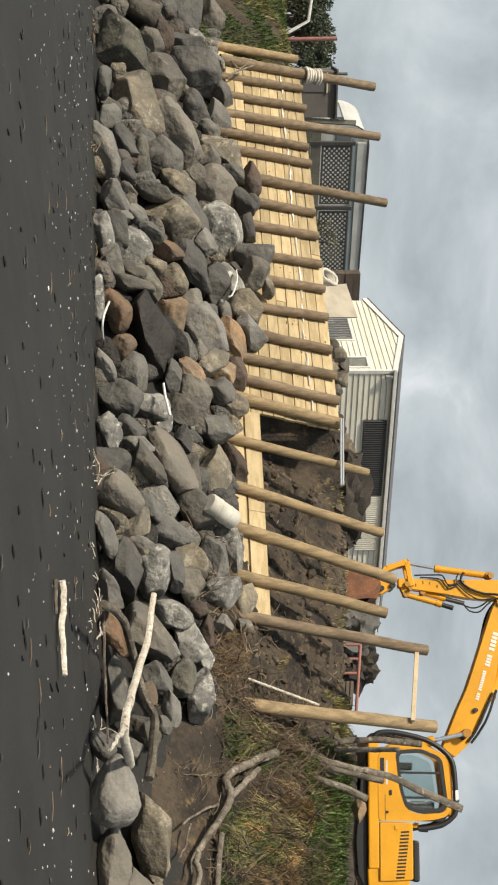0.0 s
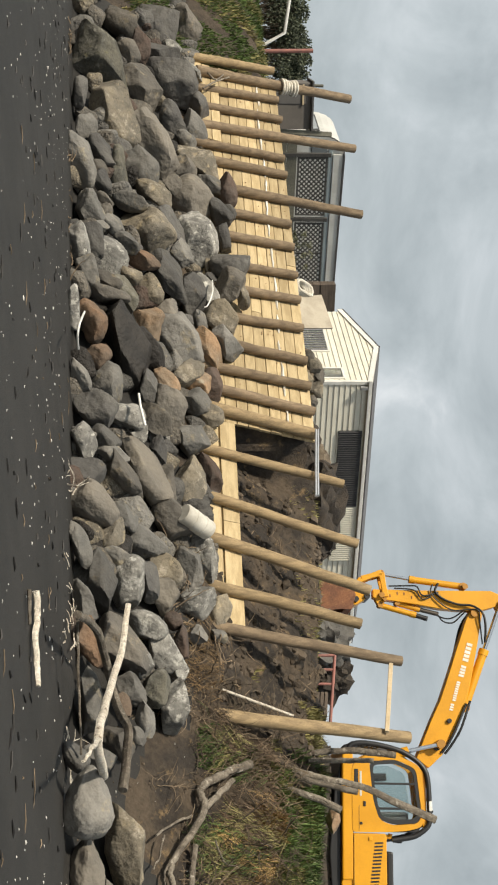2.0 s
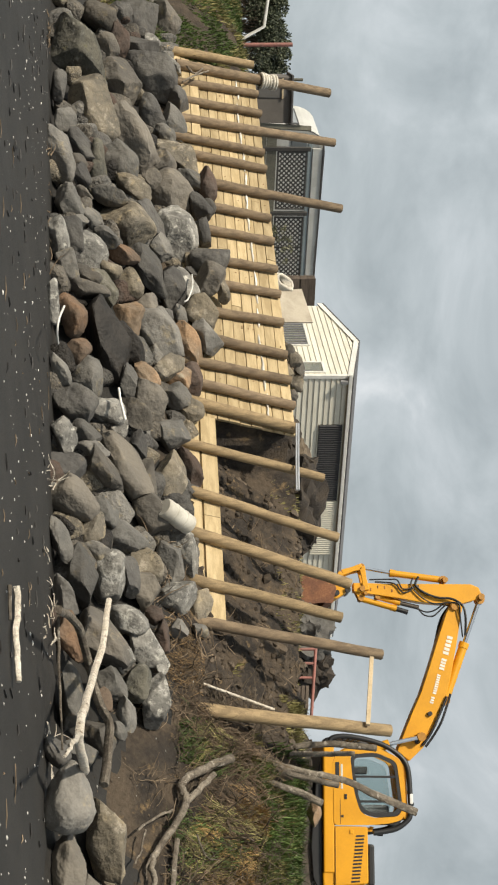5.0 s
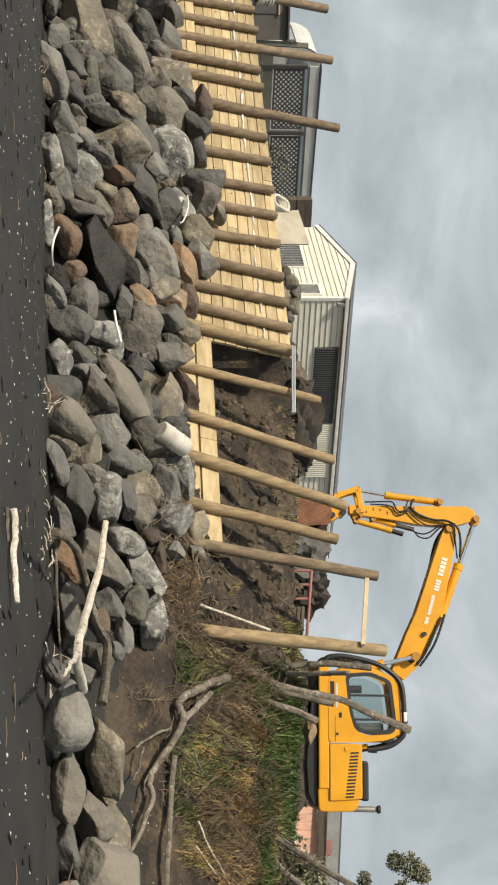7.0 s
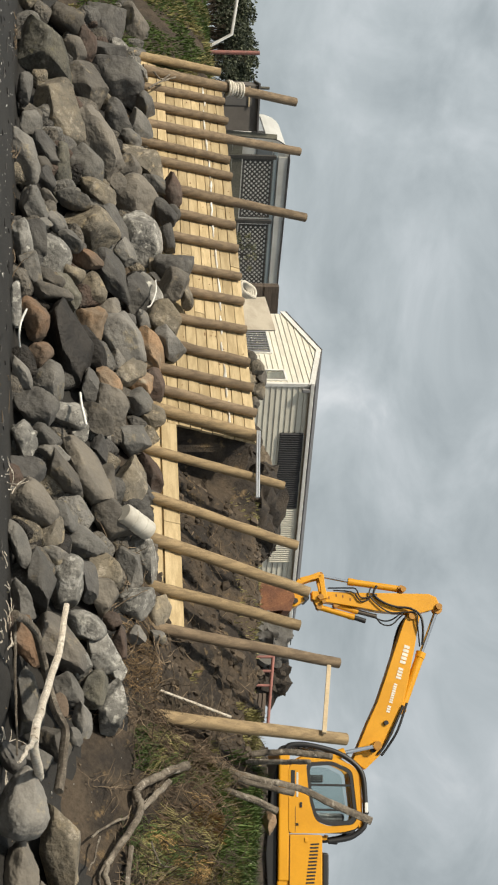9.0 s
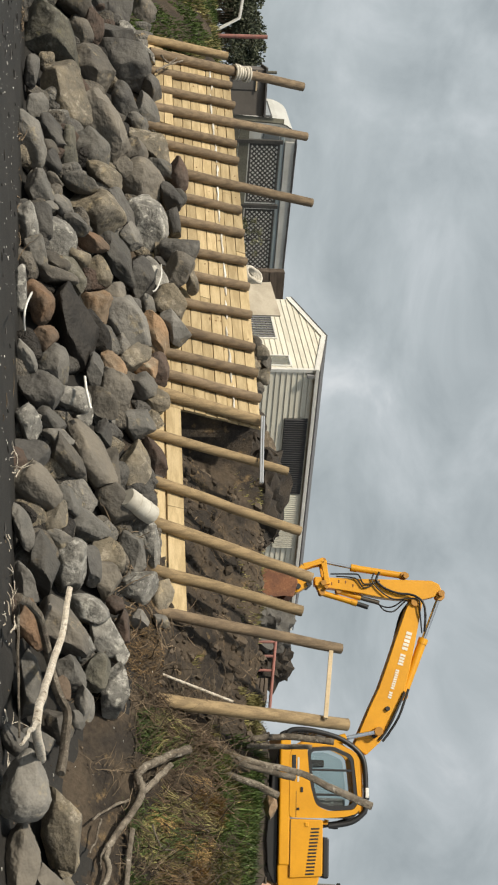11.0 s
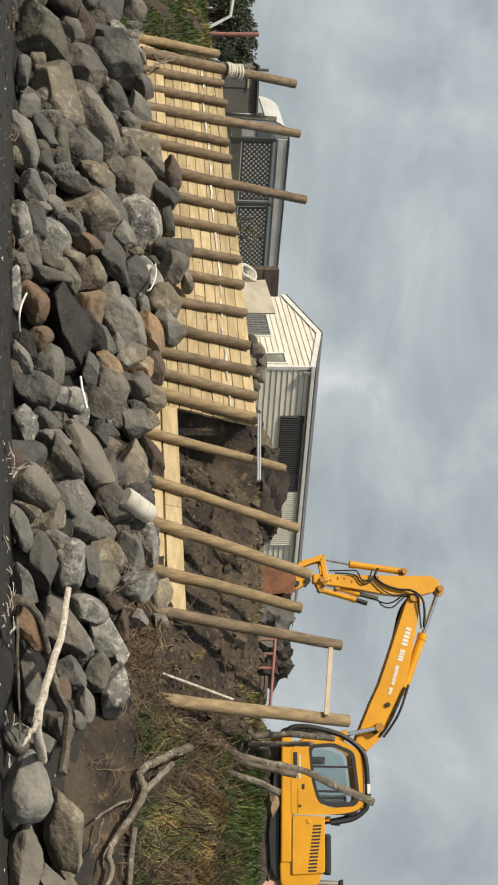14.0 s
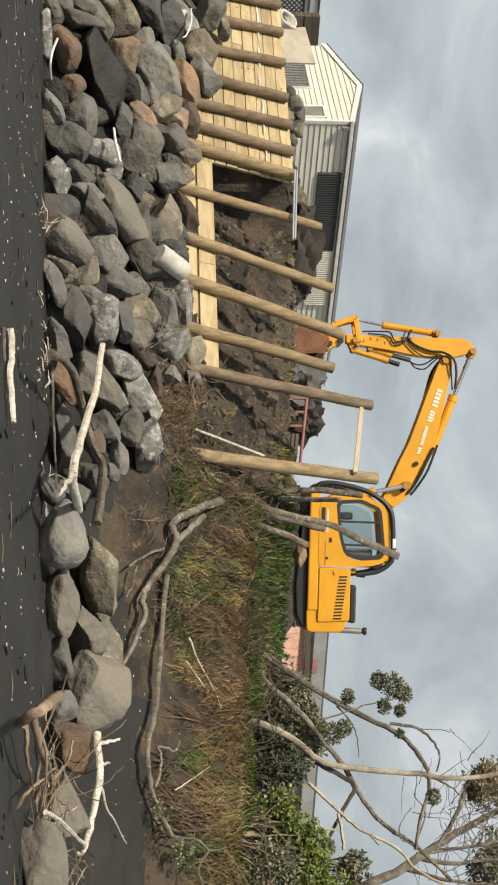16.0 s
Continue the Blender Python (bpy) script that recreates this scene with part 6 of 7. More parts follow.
# shells, pumice and dark sticks washed up on the sand
SHELL = stuff_mat("white_shell", (0.62, 0.61, 0.57), (0.42, 0.41, 0.38), 9.0, 0.7, 0.0, 20.0, 0.4, 0.3, island=True)
BLACKSTICK = plain("wet_black_stick", (0.012, 0.010, 0.009), 0.6)
bits, dark = [], []
for k in range(620):
    a, b = rs.uniform(0.0, 27.0), 12.6 - abs(rs.gauss(0, 3.2))
    if b < 4.5:
        continue
    p = ab(a, b, land_at(a, b)[0])
    s = rs.uniform(0.004, 0.013) * (1.7 if rs.random() < 0.08 else 1)
    bits.append((B_V * np.array((s * rs.uniform(0.8, 2.0), s * rs.uniform(0.7, 1.3), s * 0.7)) + np.array(p), B_F))
for k in range(170):
    a, b = rs.uniform(1.5, 10.5), rs.uniform(13.3, 15.3)
    s = rs.uniform(0.004, 0.014)
    bits.append((B_V * np.array((s * rs.uniform(0.8, 1.8), s, s * 0.7)) + np.array(ground_point(a, b)), B_F))
heap(bits, "shells", SHELL, "white shell and pumice bits scattered on the sand", "shells")
for k in range(400):
    a, b = rs.uniform(0.0, 25.0), rs.uniform(6.0, 12.6)
    p = ab(a, b, land_at(a, b)[0] + 0.006)
    y = rs.gauss(0.76, 0.5)
    d = Vector((math.cos(y - 0.76), math.sin(y - 0.76), 0)) * rs.uniform(0.02, 0.11)
    dark.append(tube_data([p - d, p + d * 0.2 + Vector((0.01, 0.01, 0.006)), p + d], [0.006, 0.012, 0.004], 5))
heap(dark, "sticks", BLACKSTICK, "short dark sticks scattered on the sand", "sticks")
dark = []
for k in range(60):
    a, b = rs.uniform(0.0, 14.0), rs.uniform(8.0, 12.6)
    p = ab(a, b, land_at(a, b)[0] + 0.006)
    d = Vector((rs.uniform(-1, 1), rs.uniform(-0.3, 0.3), 0)) * rs.uniform(0.05, 0.2)
    dark.append(tube_data([p - d, p + Vector((0.01, 0.02, 0.008)), p + d], [0.006, 0.006, 0.003], 5))
heap(dark, "twigs", ROOTS, "pale brown twigs scattered on the sand", "twigs")


def log(name, path, r0, r1, material, label, category="driftwood", seed=0, jitter=0.006, steps=5):
    line = bent([Vector(p) for p in path], steps, jitter, seed)
    vs, fs = tube_data(line, taper(len(line), r0, r1), 11, 0.05, seed, 0.17)
    return tagged(raw(name, vs, fs, material, None, "", True), label, category)


def forked(name, label, category, limbs, material):
    """A branch thing: each limb a part, given as path, thick end, thin end."""
    t = thing(name, label, category, at=limbs[0][0][0])
    for i, (path, r0, r1, *own) in enumerate(limbs):
        line = bent([Vector(p) for p in path], 5, 0.010, i + 3)
        vs, fs = tube_data(line, taper(len(line), r0, r1), 11, 0.06, i, 0.17)
        o = raw("limb", vs, fs, own[0] if own else material, t, "", True)
        o.matrix_parent_inverse = t.matrix_world.inverted()
    return t


log("stick", ((-8.69, 29.25, 2.52), (-8.48, 29.05, 2.69), (-8.72, 29.5, 2.88)), 0.025, 0.02, DEADWOOD, "broken grey stick at the wall end", "stick", 31)
log("stick", ((-8.15, 28.61, 2.4), (-8.36, 28.9, 2.61), (-8.68, 29.52, 3.02)), 0.022, 0.02, DEADWOOD, "broken grey stick at the wall end", "stick", 32)
# driftwood on the rocks and on the sand
forked("driftwood_branch", "long bleached white driftwood branch lying on boulders", "driftwood",
       [(((1.82, 16.18, 1.12), (2.28, 15.71, 1.06), (2.6, 14.46, 0.95), (2.74, 12.67, 0.93), (3.33, 13.7, 0.93)), 0.036, 0.050),
        (((2.73, 12.68, 0.93), (2.55, 11.4, 0.93), (2.56, 11.04, 0.89)), 0.032, 0.012)], DRIFT)
log("driftwood_limb", ((1.58, 13.2, 0.7), (1.95, 14.67, 0.82), (2.52, 15.32, 0.92), (2.9, 15.22, 1.02), (3.21, 15.23, 1.15), (3.73, 14.67, 1.1)), 0.045, 0.055, DEADWOOD, "grey-brown crooked driftwood limb lying on boulders", seed=2)
log("driftwood_stick", ((1.69, 13.92, 0.65), (2.35, 13.8, 0.67), (3.12, 13.77, 0.7)), 0.018, 0.012, DEADWOOD, "thin grey stick along the foot of the rocks", seed=4)
log("driftwood_log", ((1.27, 12.48, 0.35), (1.48, 12.45, 0.37), (1.68, 12.17, 0.38), (1.91, 12.11, 0.4), (2.09, 12, 0.42)), 0.036, 0.026, DRIFT, "bleached driftwood log lying on black sand", seed=5)
log("driftwood_log", ((1.22, 12.11, 0.33), (1.52, 11.95, 0.35)), 0.022, 0.014, DEADWOOD, "grey stick half sunk in black sand", seed=6)
forked("driftwood_branch", "bleached bare driftwood branch caught on boulders", "driftwood",
       [(((5.45, 12.67, 1.17), (5.72, 12.31, 1.21), (6.03, 12.07, 1.15), (6.3, 11.9, 1.08), (6.37, 11.9, 1.01)), 0.045, 0.028),
        (((5.52, 12.57, 1.2), (5.55, 12.7, 1.31), (5.56, 12.79, 1.4)), 0.026, 0.012), (((5.68, 12.43, 1.21), (5.71, 12.53, 1.31)), 0.022, 0.008),
        (((5.12, 10.28, 0.82), (5.6, 10.99, 0.94), (6.28, 11.86, 1.08)), 0.022, 0.02), (((5.92, 12.4, 1.23), (6.2, 12.4, 1.31), (6.67, 12.65, 1.48)), 0.014, 0.006)], DRIFT)
forked("driftwood_stump", "brown driftwood stump with broken roots on the sand", "driftwood",
       [(((4.12, 9.78, 0.65), (3.9, 9.5, 0.84), (4.08, 10.25, 0.94)), 0.036, 0.048, ), (((4.02, 9.67, 0.78), (4.38, 9.86, 0.82), (4.93, 10.63, 0.84), (5.19, 10.88, 0.83)), 0.03, 0.015),
        (((4.29, 10.14, 0.67), (4.63, 10.3, 0.67), (5.14, 10.74, 0.69)), 0.024, 0.01), (((4.68, 9.98, 0.91), (4.88, 10.78, 0.98), (4.78, 10.97, 1.01)), 0.016, 0.008),
        (((4.79, 9.71, 0.64), (4.65, 9.77, 0.77), (4.95, 10.78, 0.88)), 0.018, 0.008), (((4.22, 9.93, 0.8), (4.39, 9.72, 0.88), (4.72, 9.66, 0.84), (5.14, 10.01, 0.74)), 0.014, 0.006)], stuff_mat("brown_driftwood", (0.33, 0.245, 0.165), (0.19, 0.14, 0.095), 3.0, 0.85, 0.5, 24.0, 0.2, 0.2, (0.34, 0.28, 0.21), 0.6))
log("white_stick", ((-0.95, 19.32, 1.18), (-0.71, 19.14, 1.22), (-0.47, 19.03, 1.28)), 0.018, 0.022, TRIM, "short white stick wedged between boulders", "stick", 7, 0.002)
log("hose_piece", ((-2.01, 17.95, 0.47), (-1.74, 16.93, 0.47), (-1.55, 16.81, 0.45), (-1.44, 17.29, 0.43)), 0.014, 0.014, TRIM, "curved pale hose piece among the boulders", "hose", 8, 0.0)
log("hose_piece", ((-3.22, 23.59, 2.42), (-2.98, 23.3, 2.42), (-2.71, 22.96, 2.33), (-2.65, 22.91, 2.26)), 0.013, 0.013, TRIM, "curved white hose piece on a boulder", "hose", 9, 0.0)

# white drum among the rocks
drum = thing("drum", "white plastic drum lying among the boulders", "drum", at=(0.9, 19.05, 1.97))
p, q = Vector((0.77, 18.85, 1.8)), Vector((1.08, 19.17, 2.21))
p, q = p + (q - p) * 0.08, p + (q - p) * 1.02
line = [p.lerp(q, t) for t in (0, 0.03, 0.06, 0.3, 0.31, 0.34, 0.35, 0.65, 0.66, 0.69, 0.70, 0.94, 0.97, 1.0)]
rr = [0.13, 0.145, 0.15, 0.15, 0.157, 0.157, 0.15, 0.15, 0.157, 0.157, 0.15, 0.15, 0.145, 0.13]
o = tube("shell", line, rr, stuff_mat("chalky_white_plastic", (0.56, 0.54, 0.48), (0.43, 0.405, 0.35), 3.0, 0.7, 0.1, 30.0, 0.0, 0.3, grain=(0.9, 1.06)), drum, sides=24)
o.matrix_parent_inverse = drum.matrix_world.inverted()
o = tube("bung", [q - (q - p).normalized() * 0.02, q + (q - p).normalized() * 0.02], 0.04, plain("grey_bung", (0.3, 0.3, 0.3)), drum)
o.matrix_parent_inverse = drum.matrix_world.inverted()

# fallen limbs and logs on the bank
forked("fallen_limb", "forked grey dead limb lying down the bank", "limb",
       [(((4.08, 17.28, 2.7), (4.13, 16.95, 2.33), (4.22, 16.59, 2.01), (4.39, 16.43, 2.07), (4.58, 16.11, 1.93), (4.84, 15.73, 1.68), (4.94, 15.56, 1.63), (5.05, 15.38, 1.66), (5.24, 15.06, 1.57), (5.36, 14.67, 1.45), (5.42, 14.33, 1.34)), 0.064, 0.024),
        (((4.19, 16.9, 2.45), (4.3, 16.66, 2.27), (4.4, 16.42, 2.07)), 0.036, 0.046), (((4.5, 16.39, 1.91), (4.49, 16.06, 1.7), (4.52, 15.62, 1.47)), 0.018, 0.013),
        (((4.85, 15.72, 1.66), (4.91, 15.51, 1.57), (5.01, 15.28, 1.57)), 0.020, 0.009), (((4.55, 15.73, 1.56), (4.69, 15.52, 1.52), (4.81, 15.27, 1.44)), 0.014, 0.010),
        (((4.76, 16.22, 2.2), (5.01, 16.11, 2.31), (5.12, 16.29, 2.48)), 0.012, 0.007)], DEADWOOD)
forked("fallen_pole", "long thin grey trunk lying against the bank", "trunk",
       [(((4.77, 16.06, 1.95), (5.4, 15.46, 1.87), (6, 14.75, 1.8), (6.31, 14.31, 1.71), (6.55, 14.08, 1.72), (6.89, 13.9, 1.83), (7.18, 13.76, 1.99)), 0.034, 0.022),
        (((7.18, 13.76, 1.99), (7.26, 13.82, 2.28), (7.44, 13.92, 2.43), (7.52, 14.13, 2.63)), 0.018, 0.012), (((6.67, 13.96, 1.79), (6.5, 14.27, 1.87), (6.36, 14.4, 1.84), (6.45, 14.46, 2.03), (6.4, 14.64, 2.09)), 0.018, 0.010),
        (((7.44, 13.92, 2.43), (7.5, 13.59, 2.28), (7.68, 13.41, 2.37)), 0.014, 0.008)], DEADWOOD)
log("leaning_log", ((4.36, 19.09, 3.65), (4.36, 19.23, 4.28), (4.45, 19.28, 5)), 0.045, 0.05, DEADWOOD, "grey dead log propped on the bank edge", "log", 11)
log("leaning_log", ((4.42, 18.89, 3.64), (4.45, 19.01, 4.16), (4.46, 19, 4.63)), 0.045, 0.04, DEADWOOD, "short grey log propped on the bank edge", "log", 12)
log("leaning_log", ((4.41, 18.35, 3.35), (4.58, 18.46, 3.85), (4.71, 18.47, 4.4), (4.93, 18.41, 4.86), (5.16, 18.33, 5.41)), 0.040, 0.062, DEADWOOD, "long grey log leaning out over the bank", "log", 13)
log("leaning_log", ((4.48, 18.14, 3.46), (4.6, 18.17, 3.86), (4.71, 18.2, 4.27)), 0.04, 0.045, DEADWOOD, "broken grey log leaning on the bank", "log", 14)
log("leaning_log", ((4.54, 17.95, 3.14), (4.73, 18.04, 3.64), (4.91, 18.01, 4.01)), 0.035, 0.05, DEADWOOD, "stubby grey log lying on the grass", "log", 15)
log("dead_stick", ((5.32, 17.34, 3.16), (6.13, 16.84, 3.18), (6.77, 16.23, 3.12)), 0.032, 0.04, DEADWOOD, "grey dead stem lying along the bank lip", "stem", 16)
log("dead_stick", ((5.54, 15.88, 2.23), (5.86, 15.71, 2.38), (6.12, 15.6, 2.54), (6.36, 15.52, 2.64)), 0.012, 0.008, DRIFT, "thin forked twig on the bank face", "twig", 17)
log("dead_stick", ((5.77, 15.66, 2.19), (6.03, 15.55, 2.39), (6.15, 15.57, 2.48)), 0.010, 0.008, DRIFT, "thin bleached twig on the bank face", "twig", 18)
log("dead_stick", ((6.88, 14.32, 2.03), (6.88, 14.6, 2.24), (6.86, 14.9, 2.47)), 0.010, 0.006, DRIFT, "thin bleached twig on the bank face", "twig", 19)
log("branch_stub", ((7.55, 14.51, 2.52), (7.79, 14.97, 3.04)), 0.03, 0.028, ROOTS, "reddish dead branch stub on the bank", "branch", 20)

# dead tree that leans over the bank
PALEBARK = stuff_mat("pale_peeling_bark", (0.44, 0.39, 0.30), (0.25, 0.21, 0.16), 2.5, 0.85, 0.5, 24.0, 0.1, 0.2, (0.13, 0.105, 0.08), 0.60)
forked("dead_tree", "leaning dead tree with bare twisting grey limbs", "tree",
       [(((5.85, 16.97, 2.61), (6.15, 17.23, 3.12), (6.49, 17.33, 3.61), (6.82, 17.29, 4.1), (7.11, 17.29, 4.59), (7.3, 17.11, 5.06), (7.46, 16.96, 5.37), (7.69, 16.73, 5.56), (7.9, 16.53, 5.62), (8.25, 16.19, 5.43), (8.55, 15.9, 5.31)), 0.050, 0.022),
        (((7.27, 17.13, 5.14), (7.32, 17.08, 5.52), (7.45, 16.96, 5.72), (7.63, 16.79, 5.81), (7.78, 16.65, 5.73)), 0.026, 0.012),
        (((5.86, 16.96, 2.62), (6.26, 16.99, 3.1), (6.63, 17.05, 3.39), (7.01, 16.97, 3.82), (7.39, 16.88, 4.14), (7.64, 16.78, 4.37), (7.95, 16.62, 4.58), (8.24, 16.35, 4.8), (8.43, 16.16, 5.08), (8.58, 16.02, 5.37), (8.91, 15.7, 5.78)), 0.046, 0.024),
        (((7.03, 17.22, 4.39), (7.18, 17.08, 4.55), (7.33, 16.93, 4.63), (7.58, 16.7, 4.64)), 0.016, 0.007),
        (((7.17, 16.95, 4.07), (7.11, 17.15, 4.49), (7.01, 17.25, 4.91), (6.98, 17.28, 5.16)), 0.014, 0.008),
        (((7.58, 16.56, 4.03), (7.75, 16.53, 4.34), (7.89, 16.41, 4.54), (8.11, 16.19, 4.35), (8.43, 15.88, 4.1)), 0.036, 0.02, DARKTWIG),
        (((7.32, 17.08, 5.5), (7.34, 17.07, 5.82), (7.38, 17.03, 6.06)), 0.008, 0.004),
        (((8.53, 15.93, 5.31), (8.2, 16.25, 5.5), (8.03, 16.41, 5.39), (7.92, 16.51, 5.43)), 0.012, 0.006),
        (((8.53, 15.93, 5.35), (8.43, 16.03, 5.12), (8.25, 16.2, 5.2), (8.14, 16.3, 5.33)), 0.012, 0.005)], DEADWOOD)
forked("dead_tree", "pale barked dead tree limb reaching over the bank", "tree",
       [(((6.78, 16.22, 2.94), (7.01, 16.41, 3.38), (7.3, 16.55, 3.78), (7.54, 16.46, 4.13), (7.7, 16.58, 4.74), (7.8, 16.62, 5.47), (7.85, 16.57, 5.93), (7.81, 16.62, 6.66)), 0.050, 0.032),
        (((7.69, 16.18, 3.87), (8.07, 16.09, 4.29), (8.3, 16, 4.59), (8.52, 15.93, 5.05), (8.75, 15.71, 5.32), (8.93, 15.54, 5.75)), 0.026, 0.018),
        (((7.8, 16.62, 5.5), (7.91, 16.52, 5.85), (8.02, 16.41, 6.02)), 0.016, 0.008, DEADWOOD),
        (((8.35, 15.96, 4.7), (8.42, 15.9, 4.77), (8.46, 15.85, 4.81)), 0.015, 0.006),
        (((8.14, 15.74, 3.9), (8.2, 15.82, 4.25)), 0.02, 0.018), (((8.09, 16.07, 4.28), (8.28, 15.89, 4.31), (8.44, 15.73, 4.31)), 0.02, 0.022)], PALEBARK)
forked("bare_tree", "large bare grey tree with dry crown", "tree",
       [(((9.56, 16.46, 4.39), (9.37, 16.78, 5.25), (9.2, 17.09, 5.79), (9.04, 17.37, 6.35), (8.86, 17.69, 7.02)), 0.075, 0.045),
        (((9.17, 17.12, 5.92), (8.86, 17.55, 6.3), (8.56, 17.84, 6.49), (8.38, 18.01, 6.69), (8.32, 18.06, 7.05)), 0.035, 0.02),
        (((9.28, 17.01, 5.62), (9.34, 16.95, 6.1), (9.3, 16.99, 6.86)), 0.04, 0.02), (((9.22, 17.06, 5.79), (9.17, 17.11, 6.38), (9.12, 17.16, 6.89)), 0.03, 0.016),
        (((9.39, 16.9, 5.43), (9.52, 16.78, 6.07), (9.58, 16.72, 6.8)), 0.035, 0.02)], DEADWOOD)


def leaves(rs, centre, size, n, leaf):
    """Leaf blades round a centre, thicker outside: vertices and faces."""
    out = []
    c = Vector(centre)
    for _ in range(n):
        d = Vector((rs.gauss(0, 1), rs.gauss(0, 1), rs.gauss(0, 1))).normalized()
        p = c + Vector((d.x * size[0], d.y * size[1], d.z * size[2])) * rs.uniform(0.35, 1.0)
        ax = (d + Vector((rs.uniform(-1, 1), rs.uniform(-1, 1), rs.uniform(-0.6, 1))) * 0.8).normalized()
        sd = ax.orthogonal().normalized()
        sd = (Matrix.Rotation(rs.uniform(0, 6.3), 3, ax) @ sd)
        L = leaf * rs.uniform(0.6, 1.3)
        m = p + ax * L * 0.5 + sd.cross(ax) * L * 0.12
        out.append(([p, m + sd * L * 0.34, p + ax * L, m - sd * L * 0.34], [(0, 1, 2, 3)]))
    return out


def bush(name, label, category, centre, size, clumps, per, leaf, material, seed, twig=True, root_drop=0.5):
    """Clumps of leaves at the ends of thin stems, with gaps between."""
    rs = random.Random(seed)
    c = Vector(centre)
    t = thing(name, label, category, at=c - Vector((0, 0, size[2])))
    bits, stems = [], []
    for k in range(clumps):
        d = Vector((rs.gauss(0, 1), rs.gauss(0, 1), rs.gauss(0.1, 1))).normalized()
        q = c + Vector((d.x * size[0], d.y * size[1], d.z * size[2])) * rs.uniform(0.35, 0.95)
        s = min(size) * rs.uniform(0.22, 0.42)
        bits += leaves(rs, q, (s, s, s * 0.8), per, leaf)
        foot = c + Vector((rs.uniform(-0.2, 0.2) * size[0], 0, -size[2] - root_drop))
        stems.append(tube_data(bent([foot, foot.lerp(q, 0.5) + Vector((rs.uniform(-0.1, 0.1), rs.uniform(-0.1, 0.1), 0.05)), q], 3, 0.01, k), [0.014] * 6 + [0.006], 5))
    o = heap(bits, "foliage", material, "", "", "stuff", t, False)
    o.matrix_parent_inverse = t.matrix_world.inverted()
    if twig:
        o = heap(stems, "undergrowth", DARKTWIG, "", "", "stuff", t)
        o.matrix_parent_inverse = t.matrix_world.inverted()
    return t


DULL = stuff_mat("dull_dark_leaf", (0.095, 0.108, 0.066), (0.062, 0.074, 0.048), 3.0, 0.6, 0.0, 20.0, 0.4, 0.3, island=True)
bush("shrub", "olive-leaved shrub on the bank top", "shrub", (7.09, 17.59, 3.65), (0.60, 0.4, 0.42), 60, 60, 0.06, LEAF, 1)
bush("shrub", "olive-leaved shrub on the bank top", "shrub", (7.5, 17.33, 3.8), (0.55, 0.4, 0.48), 60, 60, 0.06, LEAF, 2)
bush("shrub", "dark shrub in the hollow behind the grass", "shrub", (7.72, 16.7, 3.42), (0.60, 0.4, 0.55), 60, 60, 0.055, DULL, 3)
bush("shrub", "bright green leafy shrub on the bank", "shrub", (7.97, 15.63, 3.29), (0.55, 0.4, 0.48), 55, 60, 0.065, LEAFBRIGHT, 4)
bush("shrub", "bright green leafy shrub on the bank", "shrub", (8.31, 15.58, 3.74), (0.50, 0.4, 0.45), 50, 60, 0.065, LEAFBRIGHT, 5)
bush("shrub", "green leafy shrub at the edge of the bank", "shrub", (8.26, 14.8, 3.11), (0.55, 0.4, 0.5), 55, 60, 0.06, LEAF, 6)
bush("shrub", "bright green leafy shrub on the bank", "shrub", (8.73, 15.18, 3.88), (0.5, 0.4, 0.4), 45, 60, 0.065, LEAFBRIGHT, 7)
bush("small_shrub", "small grey-leaved plant on the sand bank", "shrub", (6.96, 13.83, 1.86), (0.18, 0.12, 0.16), 12, 22, 0.035, LEAF, 8, False)
bush("small_shrub", "small grey-leaved plant on the sand bank", "shrub", (7.31, 13.63, 2.11), (0.22, 0.14, 0.18), 14, 22, 0.035, LEAF, 9, False)
for px in ((6.24, 20.34, 3.72), (6.64, 20.23, 3.77), (5.81, 20.19, 3.66), (6.78, 19.54, 3.6)):
    bush("bank_plant", "low dark green plant beside the excavator", "plant", px, (0.42, 0.3, 0.24), 22, 40, 0.05, DULL if px[0] > 6.2 else LEAF, int(px[0] * 13), False, 0.0)
for px in ((5.9, 17.34, 3.2), (5.55, 17.81, 3.39), (5.21, 18.41, 3.44)):
    bush("bank_plant", "leafy green plant on the grassy lip", "plant", px, (0.40, 0.25, 0.20), 16, 26, 0.05, LEAF, int(px[0] * 10), False, 0.0)
# leaf sprays on the dead tree's thin ends
for k, (px, s) in enumerate((((6.82, 17.42, 5.22), 0.20), ((6.76, 17.49, 5.02), 0.13), ((6.9, 17.35, 5.37), 0.14), ((7.04, 17.22, 5.07), 0.11), ((7.09, 17.17, 5.29), 0.09),
                             ((6.94, 17.32, 4.56), 0.11), ((7.33, 16.94, 4.31), 0.16), ((7.27, 16.99, 4.47), 0.12), ((7.27, 16.99, 4.11), 0.14), ((8.04, 16.4, 5.65), 0.11), ((7.38, 17.03, 5.27), 0.06), ((8.46, 15.85, 4.11), 0.12))):
    o = heap(leaves(random.Random(50 + k), px, (s, s, s * 0.8), int(4200 * s), 0.038), "leaf_spray", LEAF, "grey-green leaf spray on a dead limb", "foliage", "stuff", None, False)
bush("dry_crown", "brown dry crown of a bare tree", "tree", (8.59, 17.81, 6.8), (0.42, 0.35, 0.36), 70, 60, 0.05, LEAFDRY, 21, False)
bush("dry_crown", "dark green crown of a bare tree", "tree", (9.76, 17.51, 6.94), (0.60, 0.4, 0.42), 60, 50, 0.06, LEAF, 22, False)
bush("far_tree", "dark far tree beyond the bank", "tree", (16.49, 29.73, 6.98), (0.45, 0.4, 0.48), 26, 40, 0.12, LEAF, 23, True, 2.6)
tangle_rs = random.Random(64)
bits = []
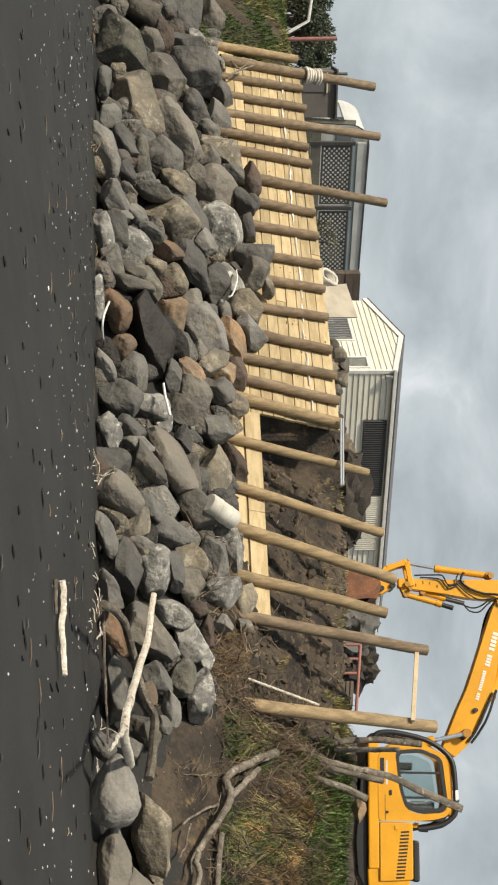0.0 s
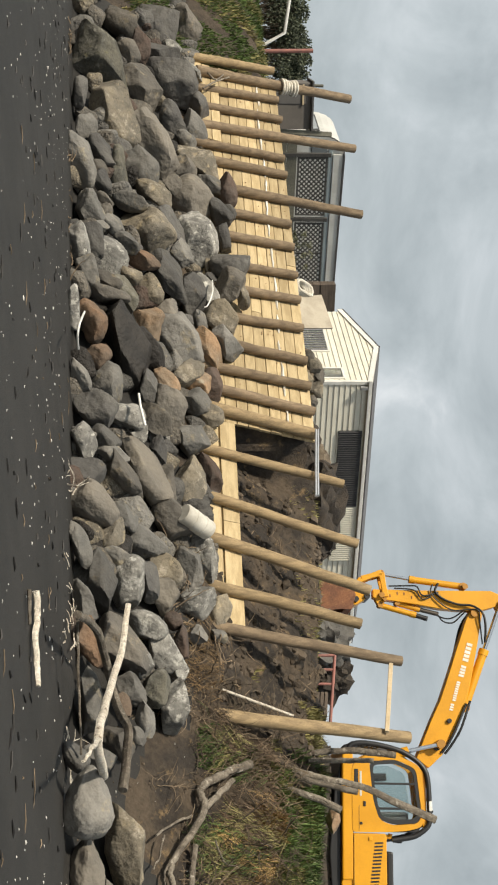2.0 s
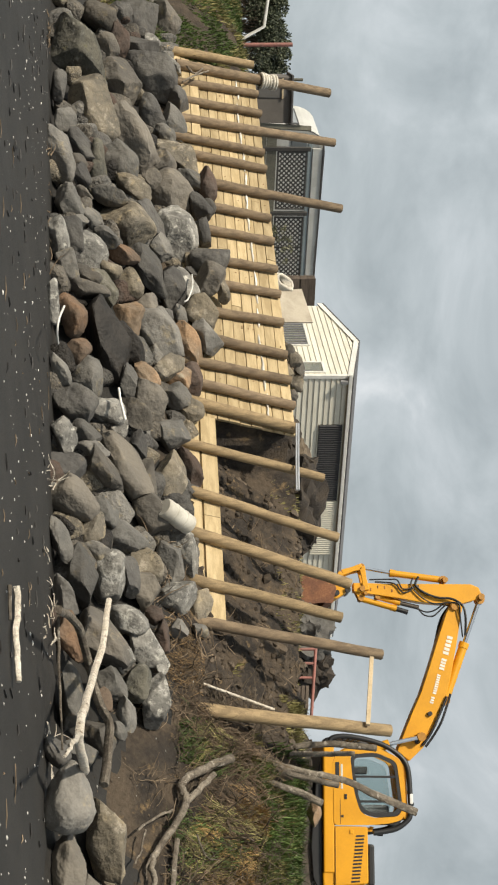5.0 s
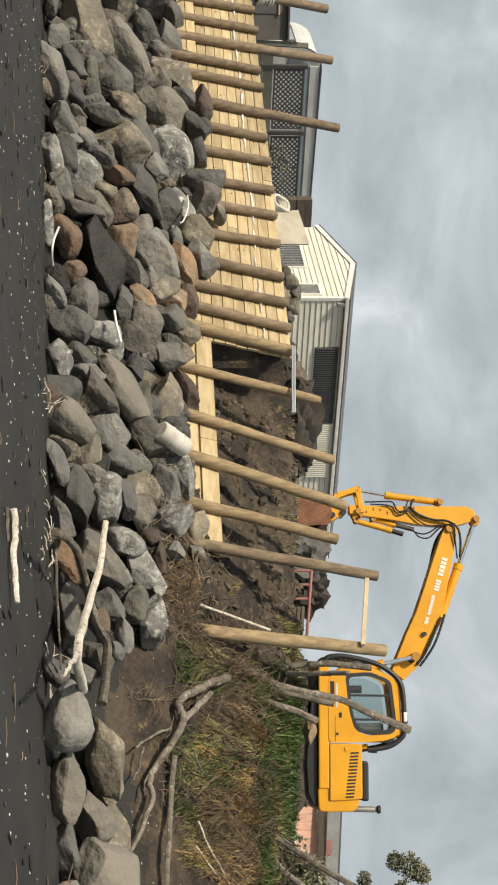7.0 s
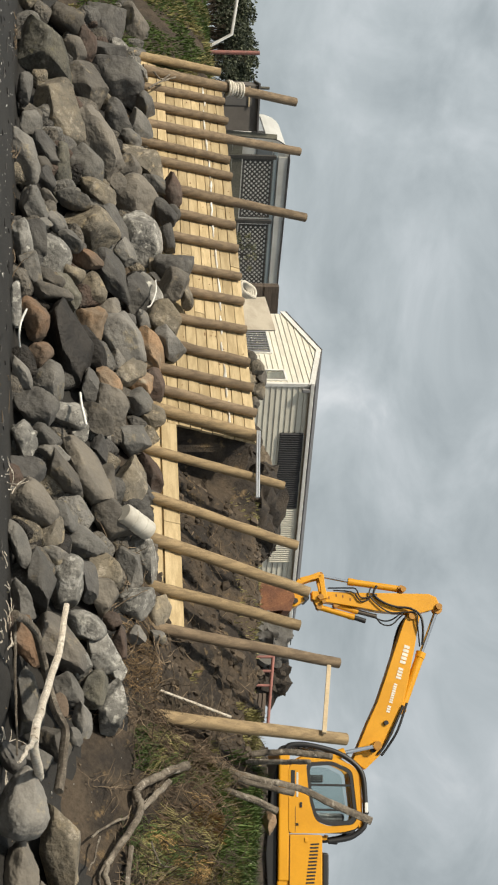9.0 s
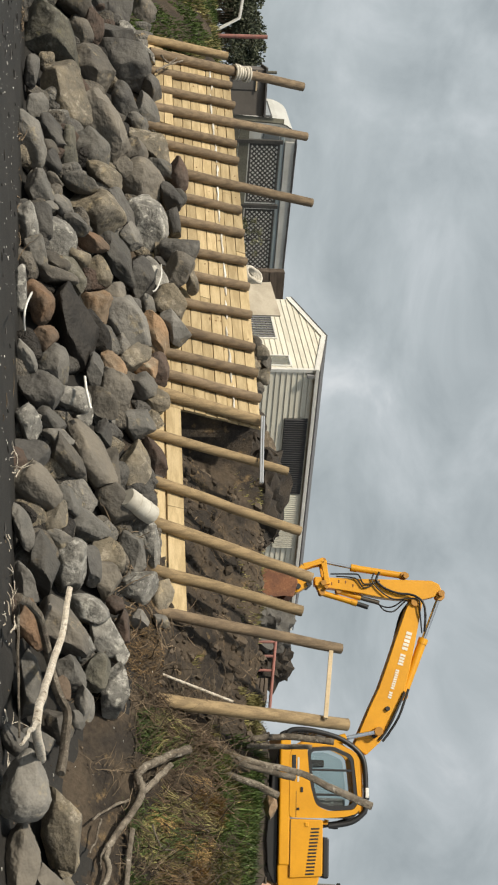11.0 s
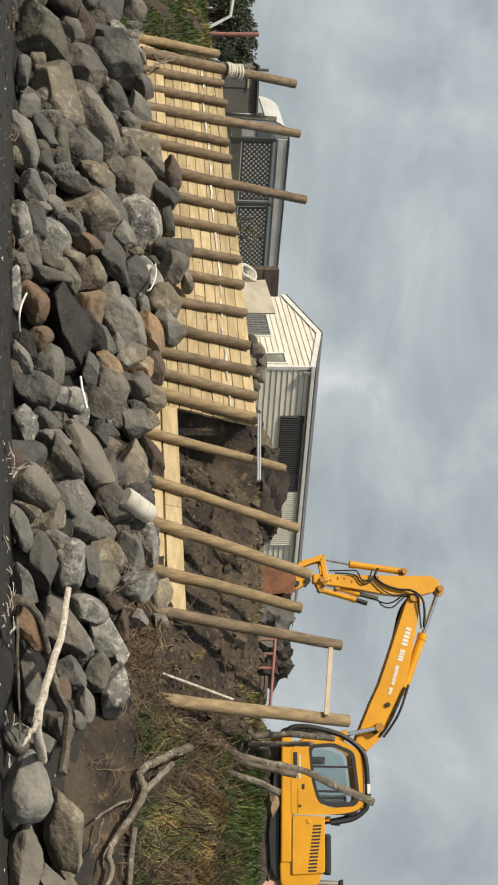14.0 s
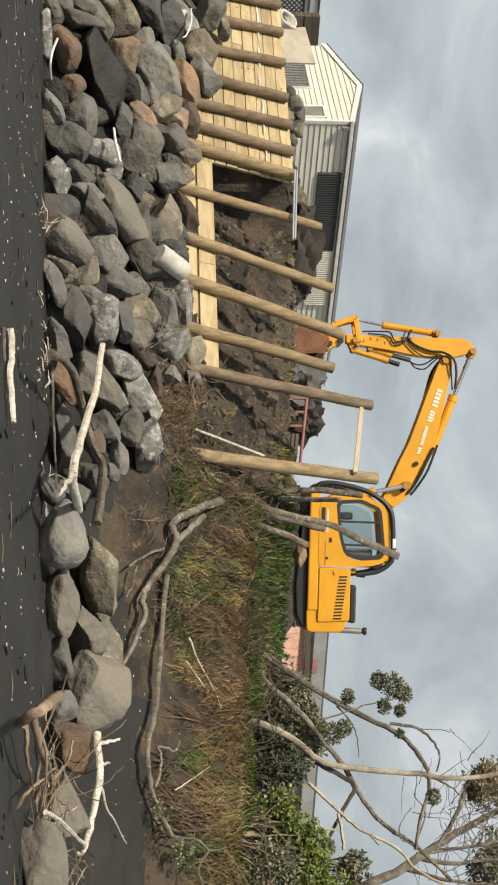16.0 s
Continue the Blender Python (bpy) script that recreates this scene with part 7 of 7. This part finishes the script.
for k in range(170):
    c = Vector((9, 17.28, 6.58)) + Vector((tangle_rs.gauss(0, 0.5), tangle_rs.gauss(0, 0.3), tangle_rs.gauss(0, 0.5)))
    d = Vector((tangle_rs.uniform(-1, 1), tangle_rs.uniform(-0.3, 0.3), tangle_rs.uniform(-0.2, 1))).normalized()
    path = [c]
    for i in range(5):
        d = (d + Vector((tangle_rs.uniform(-1, 1), tangle_rs.uniform(-1, 1), tangle_rs.uniform(-1, 1))) * 0.35).normalized()
        path.append(path[-1] + d * 0.11)
    bits.append(tube_data(path, taper(6, 0.008, 0.003), 4))
heap(bits, "fine_twigs", DEADWOOD, "fine grey twigs of a bare tree", "twigs")
# dark trees on the bank beyond the wall
for k, (px, sz) in enumerate((((-13.92, 41.74, 5.41), (1.5, 0.9, 0.75)), ((-13.61, 43.94, 5.81), (1.1, 0.8, 0.65)), ((-15.4, 42.28, 5.46), (1.6, 0.9, 0.85)))):
    bush("far_tree", "dense dark tree on the bank beyond the wall", "tree", px, sz, 90, 70, 0.10, DULL, 40 + k, True, 2.2)
bush("weeds", "green weeds growing against the trellis", "plant", (-5.16, 31.99, 4.9), (0.6, 0.2, 0.35), 14, 24, 0.07, LEAF, 61, False)

# fan of bare brown branches at the end of the bank
fan_rs = random.Random(91)
fan = thing("brush_heap", "fan of bare brown dead branches on the bank", "branches", at=(7.6, 14.6, 2.61))
root, tips = Vector((7.63, 14.65, 2.58)), [Vector(p) for p in ((7.9, 15.28, 3.22), (8.09, 15.1, 3.42), (8.24, 14.96, 3.51), (8.26, 14.66, 3.17), (8.18, 14.46, 2.8), (7.93, 15.39, 3.48), (8.13, 14.64, 3.02))]
for k in range(30):
    tip = tips[k % 7] + Vector((fan_rs.gauss(0, 0.12), fan_rs.gauss(0, 0.12), fan_rs.gauss(0, 0.12)))
    start = root + Vector((fan_rs.gauss(0, 0.07), fan_rs.gauss(0, 0.05), fan_rs.gauss(0, 0.05)))
    mid = start.lerp(tip, 0.5) + Vector((fan_rs.gauss(0, 0.08), fan_rs.gauss(0, 0.08), fan_rs.gauss(0, 0.08)))
    line = bent([start, mid, tip], 5, 0.012, k)
    r = fan_rs.uniform(0.008, 0.016) * (1.8 if k % 9 == 0 else 1)
    vs, fs = tube_data(line, taper(len(line), r, r * 0.35), 6, 0.05, k, 0.1)
    o = raw("branch", vs, fs, ROOTS, fan, "", True)
    o.matrix_parent_inverse = fan.matrix_world.inverted()
